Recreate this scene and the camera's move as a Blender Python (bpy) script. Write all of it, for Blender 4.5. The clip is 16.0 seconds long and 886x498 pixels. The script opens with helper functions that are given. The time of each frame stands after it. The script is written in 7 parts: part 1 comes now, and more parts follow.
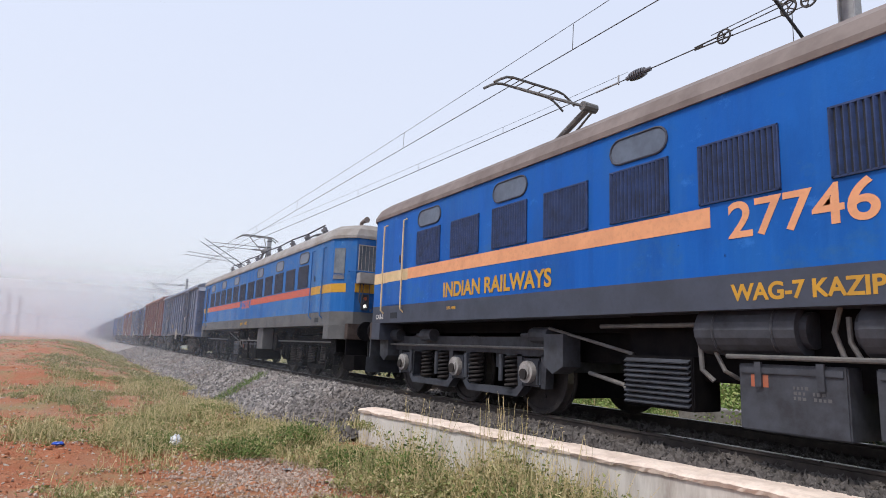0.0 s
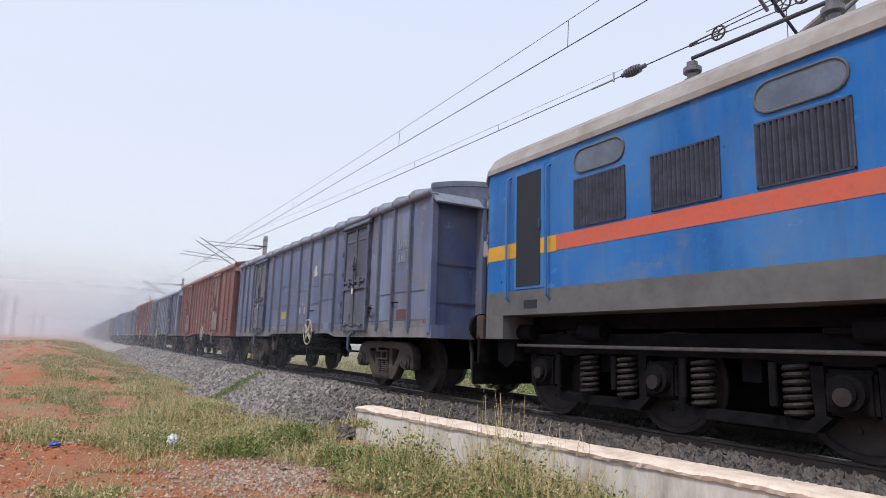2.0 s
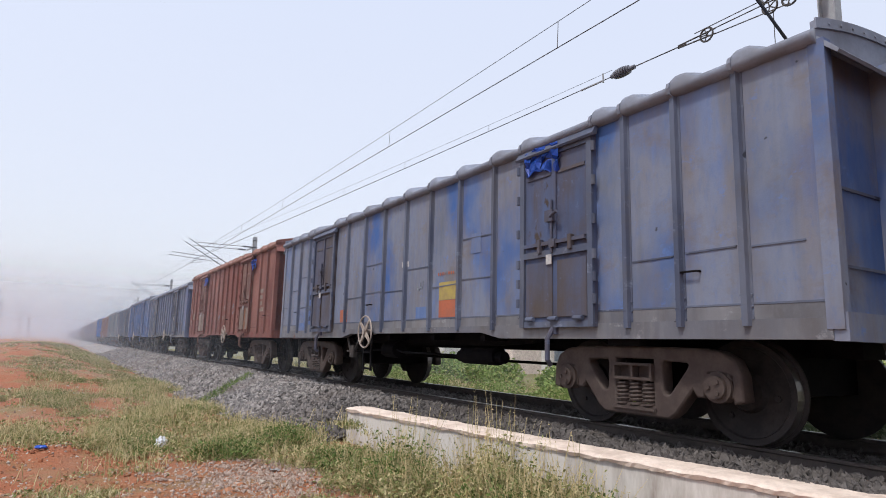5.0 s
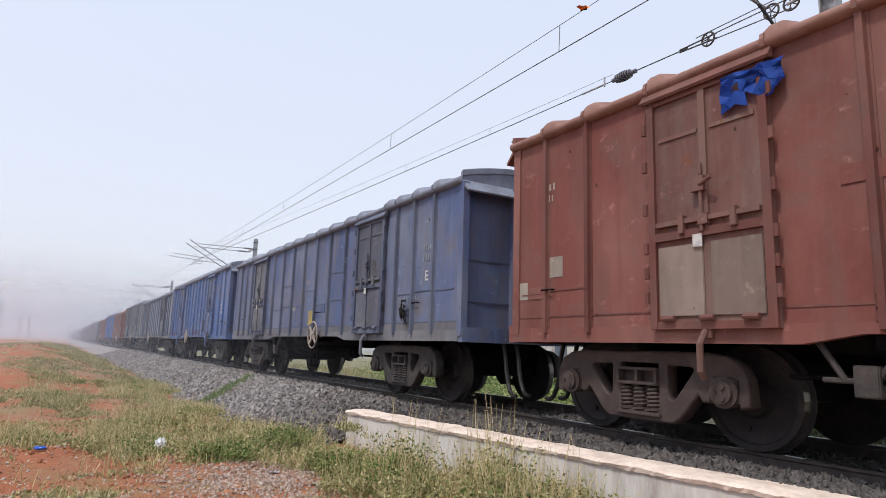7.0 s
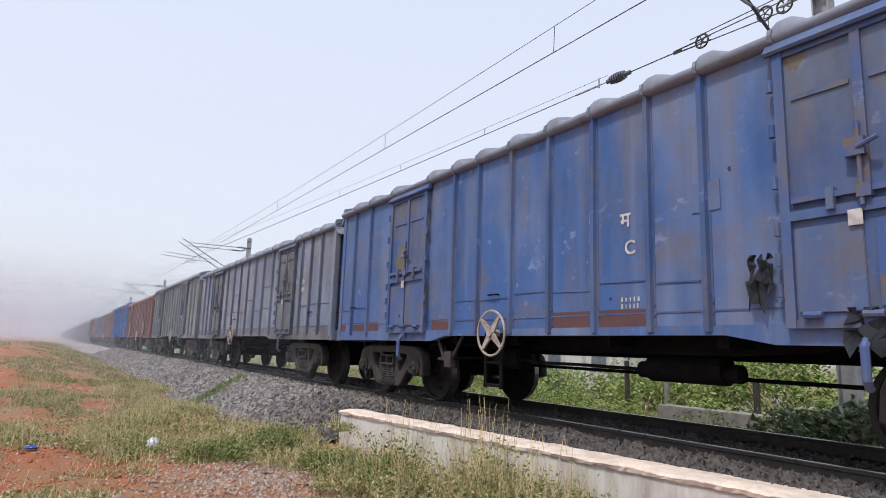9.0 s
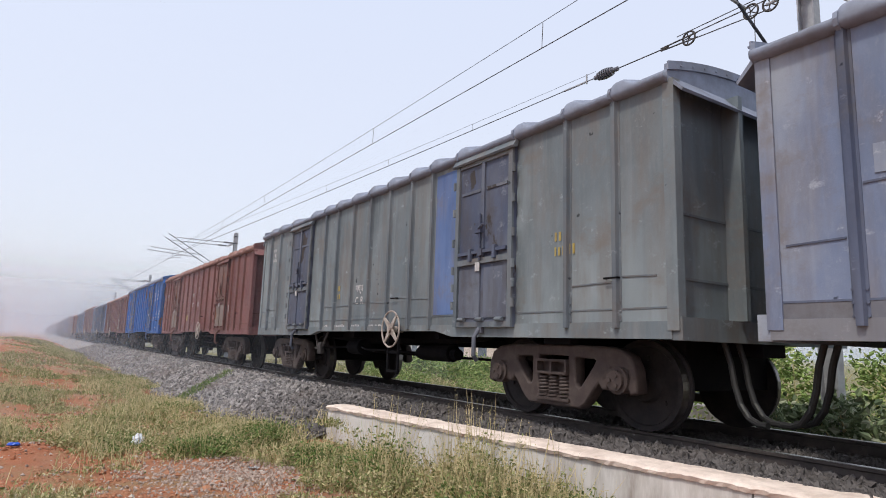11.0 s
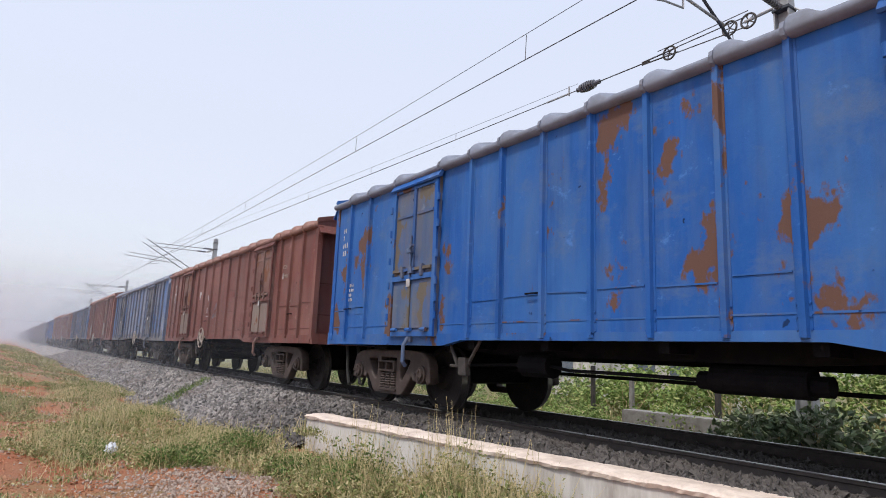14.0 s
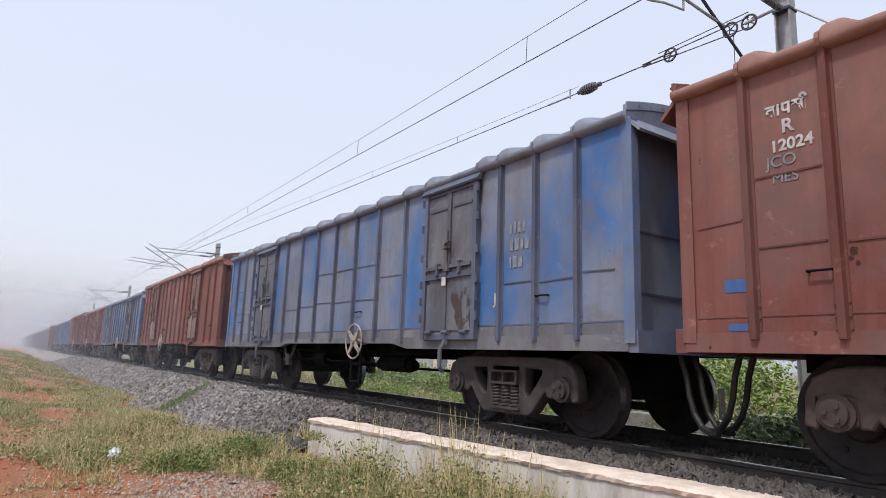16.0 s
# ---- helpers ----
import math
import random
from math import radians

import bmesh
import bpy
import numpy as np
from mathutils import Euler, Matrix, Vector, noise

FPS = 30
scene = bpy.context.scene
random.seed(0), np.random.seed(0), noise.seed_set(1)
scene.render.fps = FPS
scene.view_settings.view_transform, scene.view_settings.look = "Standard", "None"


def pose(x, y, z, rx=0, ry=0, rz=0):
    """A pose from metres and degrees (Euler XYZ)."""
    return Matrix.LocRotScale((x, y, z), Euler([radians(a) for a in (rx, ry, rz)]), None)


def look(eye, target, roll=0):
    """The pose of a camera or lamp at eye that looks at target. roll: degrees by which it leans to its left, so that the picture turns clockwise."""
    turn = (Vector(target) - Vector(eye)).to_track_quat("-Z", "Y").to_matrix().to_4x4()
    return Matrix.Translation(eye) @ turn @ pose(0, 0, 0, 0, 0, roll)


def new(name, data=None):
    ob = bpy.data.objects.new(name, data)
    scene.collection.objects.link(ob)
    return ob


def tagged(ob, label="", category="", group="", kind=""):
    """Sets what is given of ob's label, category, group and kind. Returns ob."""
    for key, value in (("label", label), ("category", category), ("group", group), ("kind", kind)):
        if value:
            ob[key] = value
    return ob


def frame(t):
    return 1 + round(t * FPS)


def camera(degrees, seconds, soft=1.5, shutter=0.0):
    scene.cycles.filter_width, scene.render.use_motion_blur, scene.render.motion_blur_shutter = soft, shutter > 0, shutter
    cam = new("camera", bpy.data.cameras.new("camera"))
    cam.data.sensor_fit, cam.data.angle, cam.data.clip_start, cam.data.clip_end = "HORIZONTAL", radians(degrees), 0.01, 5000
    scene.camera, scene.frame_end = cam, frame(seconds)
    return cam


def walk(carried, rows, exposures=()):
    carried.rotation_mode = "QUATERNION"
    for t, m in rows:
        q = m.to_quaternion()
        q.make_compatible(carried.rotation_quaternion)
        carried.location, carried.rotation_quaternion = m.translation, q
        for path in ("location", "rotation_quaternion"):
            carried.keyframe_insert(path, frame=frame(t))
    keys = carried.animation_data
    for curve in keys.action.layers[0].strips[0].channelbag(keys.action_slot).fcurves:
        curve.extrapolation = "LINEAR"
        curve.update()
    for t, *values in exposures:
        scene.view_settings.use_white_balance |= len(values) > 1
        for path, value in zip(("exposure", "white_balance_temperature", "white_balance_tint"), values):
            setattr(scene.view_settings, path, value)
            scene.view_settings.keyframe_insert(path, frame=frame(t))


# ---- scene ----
# ---------------------------------------------------------------- camera
cam = camera(71.65, 16.0, 0.95)
EYE = (0.0, 0.0, 0.741)
TURNS = (
    (0.0, -30.57, 9.16, -2.05), (0.5, -30.35, 9.03, -2.07), (1.0, -30.70, 9.07, -1.84), (1.5, -30.76, 8.95, -1.61),
    (2.0, -30.86, 8.96, -1.67), (2.5, -31.05, 9.02, -1.79), (3.0, -31.38, 8.83, -1.57), (5.5, -31.82, 9.25, -1.46),
    (6.0, -31.78, 9.55, -1.58), (6.5, -31.73, 9.63, -1.77), (7.0, -31.73, 9.30, -1.78), (7.5, -31.85, 9.12, -1.65),
    (8.0, -32.02, 9.12, -1.56), (8.5, -32.26, 9.30, -1.56), (9.0, -32.31, 9.32, -1.92), (11.5, -33.70, 8.80, -1.72),
    (12.0, -34.02, 8.69, -1.60), (12.5, -34.58, 8.78, -1.55), (13.0, -34.50, 8.87, -1.68), (13.5, -34.94, 9.18, -1.79),
    (14.0, -35.22, 9.81, -2.24), (14.5, -35.12, 10.32, -2.42), (15.0, -34.87, 10.34, -2.34), (15.5, -34.67, 10.07, -2.03),
    (16.0, -34.97, 10.10, -1.93),
)
walk(cam, [(t, pose(*EYE, 90 + pitch, roll, yaw)) for t, yaw, pitch, roll in TURNS])

# ---------------------------------------------------------------- world, sun
SUN_EL, SUN_AZ = 60.0, -106.0   # azimuth: degrees from +y towards +x
world = bpy.data.worlds.new("hazy_sky")
scene.world = world
world.use_nodes = True
wn, wl = world.node_tree.nodes, world.node_tree.links
wn.clear()
w_out = wn.new("ShaderNodeOutputWorld")
w_sky = wn.new("ShaderNodeTexSky")
w_sky.sky_type = "NISHITA"
w_sky.sun_disc = False
w_sky.sun_elevation, w_sky.sun_rotation = radians(SUN_EL), radians(SUN_AZ)
w_sky.dust_density, w_sky.air_density = 3.0, 1.0
w_b1 = wn.new("ShaderNodeBackground")
w_b1.inputs["Strength"].default_value = 0.05
w_haze = wn.new("ShaderNodeBackground")
w_geo = wn.new("ShaderNodeTexCoord")
w_sep = wn.new("ShaderNodeSeparateXYZ")
w_ramp = wn.new("ShaderNodeValToRGB")
w_ramp.color_ramp.elements[0].position, w_ramp.color_ramp.elements[0].color = 0.0, (0.69, 0.695, 0.745, 1)
w_ramp.color_ramp.elements[1].position, w_ramp.color_ramp.elements[1].color = 0.55, (0.66, 0.705, 0.835, 1)
w_add = wn.new("ShaderNodeAddShader")
wl.new(w_geo.outputs["Generated"], w_sep.inputs[0])
wl.new(w_sep.outputs["Z"], w_ramp.inputs[0])
wl.new(w_ramp.outputs[0], w_haze.inputs["Color"])
wl.new(w_sky.outputs[0], w_b1.inputs["Color"])
wl.new(w_b1.outputs[0], w_add.inputs[0])
wl.new(w_haze.outputs[0], w_add.inputs[1])
wl.new(w_add.outputs[0], w_out.inputs["Surface"])

sun = new("sun", bpy.data.lights.new("sun", "SUN"))
sun.data.energy, sun.data.angle, sun.data.color = 2.55, radians(5), (1.0, 0.94, 0.84)
_a, _e = radians(SUN_AZ), radians(SUN_EL)
sun.matrix_basis = look((60 * math.sin(_a) * math.cos(_e), 60 * math.cos(_a) * math.cos(_e), 60 * math.sin(_e)), (0, 0, 0))
scene.view_settings.exposure = 0.0


# ---------------------------------------------------------------- materials
def srgb(r, g, b):
    return tuple(((c / 255) / 12.92 if c <= 10 else ((c / 255 + 0.055) / 1.055) ** 2.4) for c in (r, g, b)) + (1.0,)


class Mat:
    """A node material with a few short ways to build it."""

    def __init__(self, name, rough=0.7, metal=0.0):
        self.m = bpy.data.materials.new(name)
        self.m.use_nodes = True
        self.n, self.l = self.m.node_tree.nodes, self.m.node_tree.links
        self.b = self.n["Principled BSDF"]
        self.b.inputs["Roughness"].default_value = rough
        self.b.inputs["Metallic"].default_value = metal
        self.co = self.n.new("ShaderNodeTexCoord").outputs["Object"]
        self.random = None

    def rand(self):
        if self.random is None:
            self.random = self.n.new("ShaderNodeObjectInfo").outputs["Random"]
        return self.random

    def coords(self, scale=(1, 1, 1), shift=False):
        mp = self.n.new("ShaderNodeMapping")
        mp.inputs["Scale"].default_value = scale
        self.l.new(self.co, mp.inputs["Vector"])
        if shift:
            mul = self.n.new("ShaderNodeMath")
            mul.operation = "MULTIPLY"
            mul.inputs[1].default_value = 37.0
            self.l.new(self.rand(), mul.inputs[0])
            cmb = self.n.new("ShaderNodeCombineXYZ")
            for i in range(3):
                self.l.new(mul.outputs[0], cmb.inputs[i])
            self.l.new(cmb.outputs[0], mp.inputs["Location"])
        return mp.outputs[0]

    def noise(self, scale, stretch=(1, 1, 1), detail=5.0, rough=0.6, shift=False):
        t = self.n.new("ShaderNodeTexNoise")
        t.inputs["Scale"].default_value, t.inputs["Detail"].default_value = scale, detail
        t.inputs["Roughness"].default_value = rough
        self.l.new(self.coords(stretch, shift), t.inputs["Vector"])
        return t.outputs["Fac"]

    def ramp(self, fac, lo, hi, c0=(0, 0, 0, 1), c1=(1, 1, 1, 1)):
        r = self.n.new("ShaderNodeValToRGB")
        e = r.color_ramp.elements
        e[0].position, e[0].color, e[1].position, e[1].color = lo, c0, hi, c1
        self.l.new(fac, r.inputs[0])
        return r.outputs["Color"]

    def mix(self, fac, a, b, kind="MIX"):
        x = self.n.new("ShaderNodeMix")
        x.data_type, x.blend_type = "RGBA", kind
        for socket, v in ((x.inputs["Factor"], fac), (x.inputs["A"], a), (x.inputs["B"], b)):
            if isinstance(v, (int, float)):
                socket.default_value = v
            elif isinstance(v, tuple):
                socket.default_value = v
            else:
                self.l.new(v, socket)
        return x.outputs["Result"]

    def times(self, a, k):
        x = self.n.new("ShaderNodeMath")
        x.operation = "MULTIPLY"
        x.inputs[1].default_value = k
        self.l.new(a, x.inputs[0])
        return x.outputs[0]

    def color(self, c):
        if isinstance(c, tuple):
            self.b.inputs["Base Color"].default_value = c
        else:
            self.l.new(c, self.b.inputs["Base Color"])

    def bump(self, fac, strength, distance=0.01):
        x = self.n.new("ShaderNodeBump")
        x.inputs["Strength"].default_value, x.inputs["Distance"].default_value = strength, distance
        self.l.new(fac, x.inputs["Height"])
        self.l.new(x.outputs[0], self.b.inputs["Normal"])

    def roughness(self, fac, lo, hi):
        x = self.n.new("ShaderNodeMapRange")
        x.inputs["To Min"].default_value, x.inputs["To Max"].default_value = lo, hi
        self.l.new(fac, x.inputs["Value"])
        self.l.new(x.outputs[0], self.b.inputs["Roughness"])


def paint(name, base, faded, dirt=(0.16, 0.13, 0.11, 1), rust=(0.17, 0.065, 0.03, 1), rust_at=0.70, fade_lo=0.42, fade_hi=0.66, rough=0.62, soil=0.6):
    """Old paint on steel: sun-faded patches, run-down streaks, dust, dents, pinholes and rust."""
    m = Mat(name, rough)
    big = m.noise(0.55, (1, 1, 0.8), 4, 0.55, True)
    c = m.mix(m.ramp(big, fade_lo, fade_hi), base, faded)
    deep = tuple(0.55 * v for v in base[:3]) + (1.0,)
    c = m.mix(m.times(m.ramp(m.noise(0.9, (1.3, 1.3, 0.45), 5, 0.6, True), 0.50, 0.72), 0.65), c, deep)
    streak = m.noise(1.5, (2.2, 2.2, 0.5), 4, 0.6, True)
    c = m.mix(m.times(m.ramp(streak, 0.45, 0.75), soil), c, dirt)
    runs = m.noise(1.6, (3.0, 3.0, 0.16), 3, 0.6, True)
    pale = tuple(min(0.6, 1.45 * v + 0.03) for v in faded[:3]) + (1.0,)
    c = m.mix(m.times(m.ramp(runs, 0.56, 0.74), 0.20), c, pale)
    c = m.mix(m.times(m.ramp(runs, 0.28, 0.44, (1, 1, 1, 1), (0, 0, 0, 1)), 0.26), c, deep)
    smudge = m.noise(1.1, (1.0, 1.0, 1.5), 9, 0.72, True)
    c = m.mix(m.times(m.ramp(smudge, 0.54, 0.66), 0.5), c, dirt)
    scuff = m.noise(3.2, (1, 1, 1.4), 8, 0.75, True)
    c = m.mix(m.times(m.ramp(scuff, 0.60, 0.68), 0.55), c, pale)
    fine = m.noise(14, (1, 1, 0.5), 6, 0.7, True)
    c = m.mix(m.times(m.ramp(fine, 0.5, 0.8), 0.35), c, faded)
    spots = m.noise(1.3, (1.1, 1.1, 0.7), 8, 0.62, True)
    c = m.mix(m.ramp(spots, rust_at, rust_at + 0.025), c, rust)
    pits = m.noise(5.5, (1, 1, 1), 3, 0.5, True)
    c = m.mix(m.ramp(pits, 0.735, 0.76), c, tuple(0.3 * v for v in base[:3]) + (1.0,))
    m.color(c)
    m.b.inputs["Specular IOR Level"].default_value = 0.25
    m.roughness(fine, rough - 0.12, rough + 0.2)
    dents = m.noise(2.6, (1, 1, 0.7), 3, 0.5, True)
    m.bump(m.mix(0.6, fine, dents), 0.5, 0.02)
    return m.m


def plain(name, base, other, scale=6.0, rough=0.7, metal=0.0, bump=0.2, lo=0.4, hi=0.65, stretch=(1, 1, 1)):
    """A surface of two mingled tones at two scales."""
    m = Mat(name, rough, metal)
    a, b = m.noise(scale, stretch, 6, 0.65, True), m.noise(scale * 7, stretch, 4, 0.6, True)
    c = m.mix(m.ramp(a, lo, hi), base, other)
    dark = tuple(0.7 * v for v in base[:3]) + (1.0,)
    c = m.mix(m.times(m.ramp(b, 0.5, 0.75), 0.5), c, dark)
    m.color(c)
    m.roughness(a, max(0.05, rough - 0.12), min(1.0, rough + 0.12))
    m.bump(b, bump, 0.006)
    return m.m


DUST = (0.20, 0.17, 0.15, 1)
M_RED = paint("oxide_red_paint", srgb(114, 68, 63), srgb(131, 92, 86), dirt=(0.13, 0.09, 0.085, 1), rust=(0.07, 0.035, 0.03, 1), rust_at=0.74)
M_RED2 = paint("brick_red_paint", srgb(118, 70, 64), srgb(134, 93, 86), dirt=(0.15, 0.09, 0.08, 1), rust=(0.09, 0.045, 0.035, 1), rust_at=0.74)
M_MAROON = paint("maroon_paint", srgb(114, 72, 71), srgb(132, 94, 91), dirt=(0.14, 0.10, 0.10, 1), rust=(0.07, 0.035, 0.03, 1), rust_at=0.76)
M_LAV = paint("lavender_grey_paint", srgb(84, 99, 136), srgb(114, 126, 152), rust_at=0.72)
M_GREYBLUE = paint("grey_blue_paint", srgb(82, 96, 134), srgb(112, 122, 144), rust_at=0.72)
M_PALE = paint("pale_grey_paint", srgb(112, 124, 150), srgb(146, 152, 162), rust=(0.14, 0.08, 0.05, 1), rust_at=0.72, soil=0.7)
M_BLUEGREY = paint("faded_blue_paint", srgb(122, 130, 148), srgb(62, 106, 164), rust_at=0.77, fade_lo=0.44, fade_hi=0.62)
M_MOTTLED = paint("mottled_blue_paint", srgb(116, 124, 144), srgb(60, 94, 154), rust_at=0.75, fade_lo=0.50, fade_hi=0.64, soil=0.6)
M_BLUE = paint("blue_paint", srgb(66, 98, 154), srgb(104, 122, 160), rust_at=0.73)
M_BRIGHT = paint("bright_blue_paint", srgb(28, 85, 160), srgb(54, 102, 166), dirt=(0.10, 0.15, 0.25, 1), rust=(0.12, 0.065, 0.05, 1), rust_at=0.585, fade_lo=0.42, fade_hi=0.66, soil=0.45)
M_OLIVE = paint("olive_grey_paint", srgb(104, 113, 119), srgb(130, 139, 143), rust_at=0.71)
M_DOOR = paint("worn_door_paint", srgb(86, 91, 106), srgb(116, 118, 124), dirt=(0.075, 0.065, 0.062, 1), rust=(0.06, 0.05, 0.045, 1), rust_at=0.60, soil=0.8)
M_DOORDARK = paint("grimy_brown_door_paint", srgb(84, 78, 80), srgb(74, 90, 126), dirt=(0.08, 0.06, 0.05, 1), rust=(0.06, 0.045, 0.04, 1), rust_at=0.62, soil=0.8)
M_DOORRED = paint("worn_red_door_paint", srgb(104, 70, 66), srgb(132, 104, 96), rust_at=0.62, soil=0.7)
M_DOORBLUE = paint("worn_blue_door_paint", srgb(66, 92, 146), srgb(98, 108, 130), rust=(0.14, 0.12, 0.10, 1), rust_at=0.58, soil=0.7, fade_lo=0.42, fade_hi=0.64)
M_DOORBRIGHT = paint("bright_blue_door_paint", srgb(48, 86, 144), srgb(96, 106, 120), rust=(0.13, 0.11, 0.09, 1), rust_at=0.55, soil=0.7)
M_PATCH = paint("pale_repair_paint", srgb(150, 142, 132), srgb(164, 158, 150), rust_at=0.72)
# Darker copies of the body paints: grime plus rib shade put into the colour.
M_RIBGREY = paint("soiled_shaded_grey_rib_paint", srgb(72, 80, 102), srgb(98, 106, 126), dirt=(0.10, 0.095, 0.10, 1), rust_at=0.72)
M_DUSTBAND = paint("dust_caked_lower_paint", srgb(100, 102, 112), srgb(124, 125, 130), dirt=(0.11, 0.10, 0.10, 1), rust_at=0.66, soil=0.7)
DUSTY = (M_LAV, M_GREYBLUE, M_PALE, M_BLUEGREY, M_MOTTLED)
# More rib paints, darkened for grime and for shade on the ribs.
M_RIBBLUE = paint("soiled_shaded_blue_rib_paint", srgb(58, 86, 138), srgb(86, 106, 146), rust_at=0.74)
M_RIBOLIVE = paint("soiled_shaded_olive_rib_paint", srgb(92, 100, 108), srgb(116, 124, 130), rust_at=0.73)
M_RIBRED = paint("soiled_shaded_red_rib_paint", srgb(100, 59, 54), srgb(118, 80, 74), dirt=(0.10, 0.065, 0.06, 1), rust=(0.06, 0.03, 0.025, 1), rust_at=0.72)
M_ROOF = plain("dusty_roof_sheet", srgb(126, 134, 152), srgb(108, 112, 124), 2.5, 0.75)
M_ROOFRED = plain("dusty_red_roof_sheet", srgb(144, 110, 101), srgb(124, 90, 82), 2.5, 0.8)
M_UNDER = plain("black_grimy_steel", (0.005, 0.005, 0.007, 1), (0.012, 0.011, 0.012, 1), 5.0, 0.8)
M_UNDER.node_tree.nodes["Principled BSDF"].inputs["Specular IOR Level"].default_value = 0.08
M_BOGIE = plain("dusty_bogie_steel", (0.030, 0.026, 0.026, 1), (0.062, 0.052, 0.049, 1), 6.0, 0.8)
M_BOGIERED = plain("red_dusty_bogie_steel", (0.042, 0.028, 0.026, 1), (0.072, 0.054, 0.048, 1), 6.0, 0.8)
M_WHEEL = plain("dark_wheel_steel", (0.022, 0.020, 0.022, 1), (0.042, 0.037, 0.037, 1), 4.0, 0.6, 0.1)
M_WHEEL.node_tree.nodes["Principled BSDF"].inputs["Specular IOR Level"].default_value = 0.15
M_TREAD = plain("worn_tread_steel", (0.22, 0.21, 0.20, 1), (0.15, 0.13, 0.12, 1), 8.0, 0.35, 0.8)
M_RAIL = plain("rail_side_rust", (0.040, 0.032, 0.030, 1), (0.070, 0.055, 0.05, 1), 9.0, 0.75, 0.1)
M_RAILTOP = plain("polished_rail_head", (0.30, 0.29, 0.28, 1), (0.2, 0.19, 0.18, 1), 9.0, 0.3, 0.9)
M_HANDWHEEL = plain("pale_handwheel_paint", srgb(172, 162, 154), srgb(128, 114, 106), 9.0, 0.6)
M_CONCRETE = plain("whitewashed_concrete", srgb(198, 194, 190), srgb(142, 132, 124), 1.5, 0.9, 0, 0.7, 0.46, 0.70, (2.2, 2.2, 0.5))
M_CAP = plain("mortar_cap", srgb(222, 206, 194), srgb(192, 174, 162), 5.0, 0.95, 0, 0.9)
M_SLEEPER = plain("concrete_sleeper", (0.26, 0.25, 0.24, 1), (0.17, 0.15, 0.14, 1), 6.0, 0.9)
M_LBLUE = paint("loco_blue_paint", srgb(2, 86, 176), srgb(6, 92, 180), dirt=(0.03, 0.12, 0.26, 1), rust_at=0.82, rough=0.5, soil=0.25)
M_LBLUE2 = paint("dusty_loco_blue_paint", srgb(24, 96, 170), srgb(58, 114, 176), dirt=(0.12, 0.17, 0.25, 1), rust_at=0.82, rough=0.6, soil=0.4)
M_LGREY = plain("loco_grey_skirt_paint", srgb(62, 69, 86), srgb(54, 60, 74), 2.0, 0.7)
M_LGREY2 = plain("dusty_grey_skirt_paint", srgb(94, 95, 98), srgb(78, 79, 82), 2.0, 0.75)
M_LROOF = plain("sooty_loco_roof", srgb(122, 112, 110), srgb(100, 90, 88), 1.6, 0.8)
M_LROOF2 = plain("pale_loco_roof", srgb(150, 148, 148), srgb(128, 122, 118), 1.6, 0.8)
M_PEACH = plain("peach_stripe_paint", srgb(222, 158, 116), srgb(208, 148, 110), 3.0, 0.6)
M_REDSTRIPE = plain("red_stripe_paint", srgb(190, 86, 66), srgb(176, 92, 76), 3.0, 0.6)
M_YELLOW = plain("yellow_paint", srgb(196, 148, 42), srgb(178, 136, 48), 5.0, 0.55)
M_DOORLAV = paint("grimy_blue_door_paint", srgb(76, 84, 106), srgb(106, 110, 120), dirt=(0.07, 0.062, 0.06, 1), rust=(0.05, 0.042, 0.04, 1), rust_at=0.62, soil=0.8)
M_BOXCAP = plain("pale_axle_cap_paint", srgb(158, 156, 156), srgb(120, 116, 116), 8.0, 0.65)
M_WING = plain("orange_wing", srgb(226, 140, 66), srgb(190, 96, 40), 60.0, 0.7)
M_CREAM = plain("cream_stripe_paint", srgb(216, 190, 148), srgb(200, 176, 136), 3.0, 0.6)
M_FLAP = paint("bleached_flap_paint", srgb(120, 104, 98), srgb(140, 126, 118), rust_at=0.60, soil=0.8)
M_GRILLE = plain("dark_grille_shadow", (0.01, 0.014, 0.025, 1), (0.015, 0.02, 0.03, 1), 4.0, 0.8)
M_SLAT = plain("grille_slat_paint", srgb(40, 62, 110), srgb(30, 46, 80), 6.0, 0.6)
M_SLAT2 = plain("dusty_grille_slat", srgb(62, 68, 88), srgb(44, 49, 66), 6.0, 0.7)
M_DUCT = plain("underfloor_grey_paint", srgb(62, 66, 76), srgb(42, 44, 52), 4.0, 0.65)
M_OVAL = plain("dusty_oval_pane", srgb(92, 104, 124), srgb(74, 84, 102), 3.0, 0.4)
M_DARKGLASS = plain("dusty_dark_glass", (0.10, 0.12, 0.15, 1), (0.16, 0.18, 0.21, 1), 3.0, 0.15)
M_WHITE = plain("white_marking_paint", srgb(196, 194, 194), srgb(150, 148, 150), 8.0, 0.65)
M_FADED = plain("faded_stencil_paint", srgb(134, 142, 150), srgb(106, 116, 130), 14.0, 0.7, 0, 0.2, 0.42, 0.6)
M_ORANGE = plain("orange_patch_paint", srgb(168, 92, 64), srgb(150, 92, 74), 4.0, 0.7)
M_TAG = plain("yellow_patch_paint", srgb(166, 148, 78), srgb(140, 122, 86), 5.0, 0.7)
M_BROWNBAND = plain("brown_band_paint", srgb(92, 62, 64), srgb(82, 60, 62), 4.0, 0.75)
M_GALV = plain("galvanised_steel", (0.36, 0.37, 0.39, 1), (0.26, 0.26, 0.28, 1), 5.0, 0.55, 0.15)
M_PANTO = plain("weathered_pantograph_steel", (0.11, 0.11, 0.115, 1), (0.18, 0.17, 0.165, 1), 6.0, 0.6, 0.2)
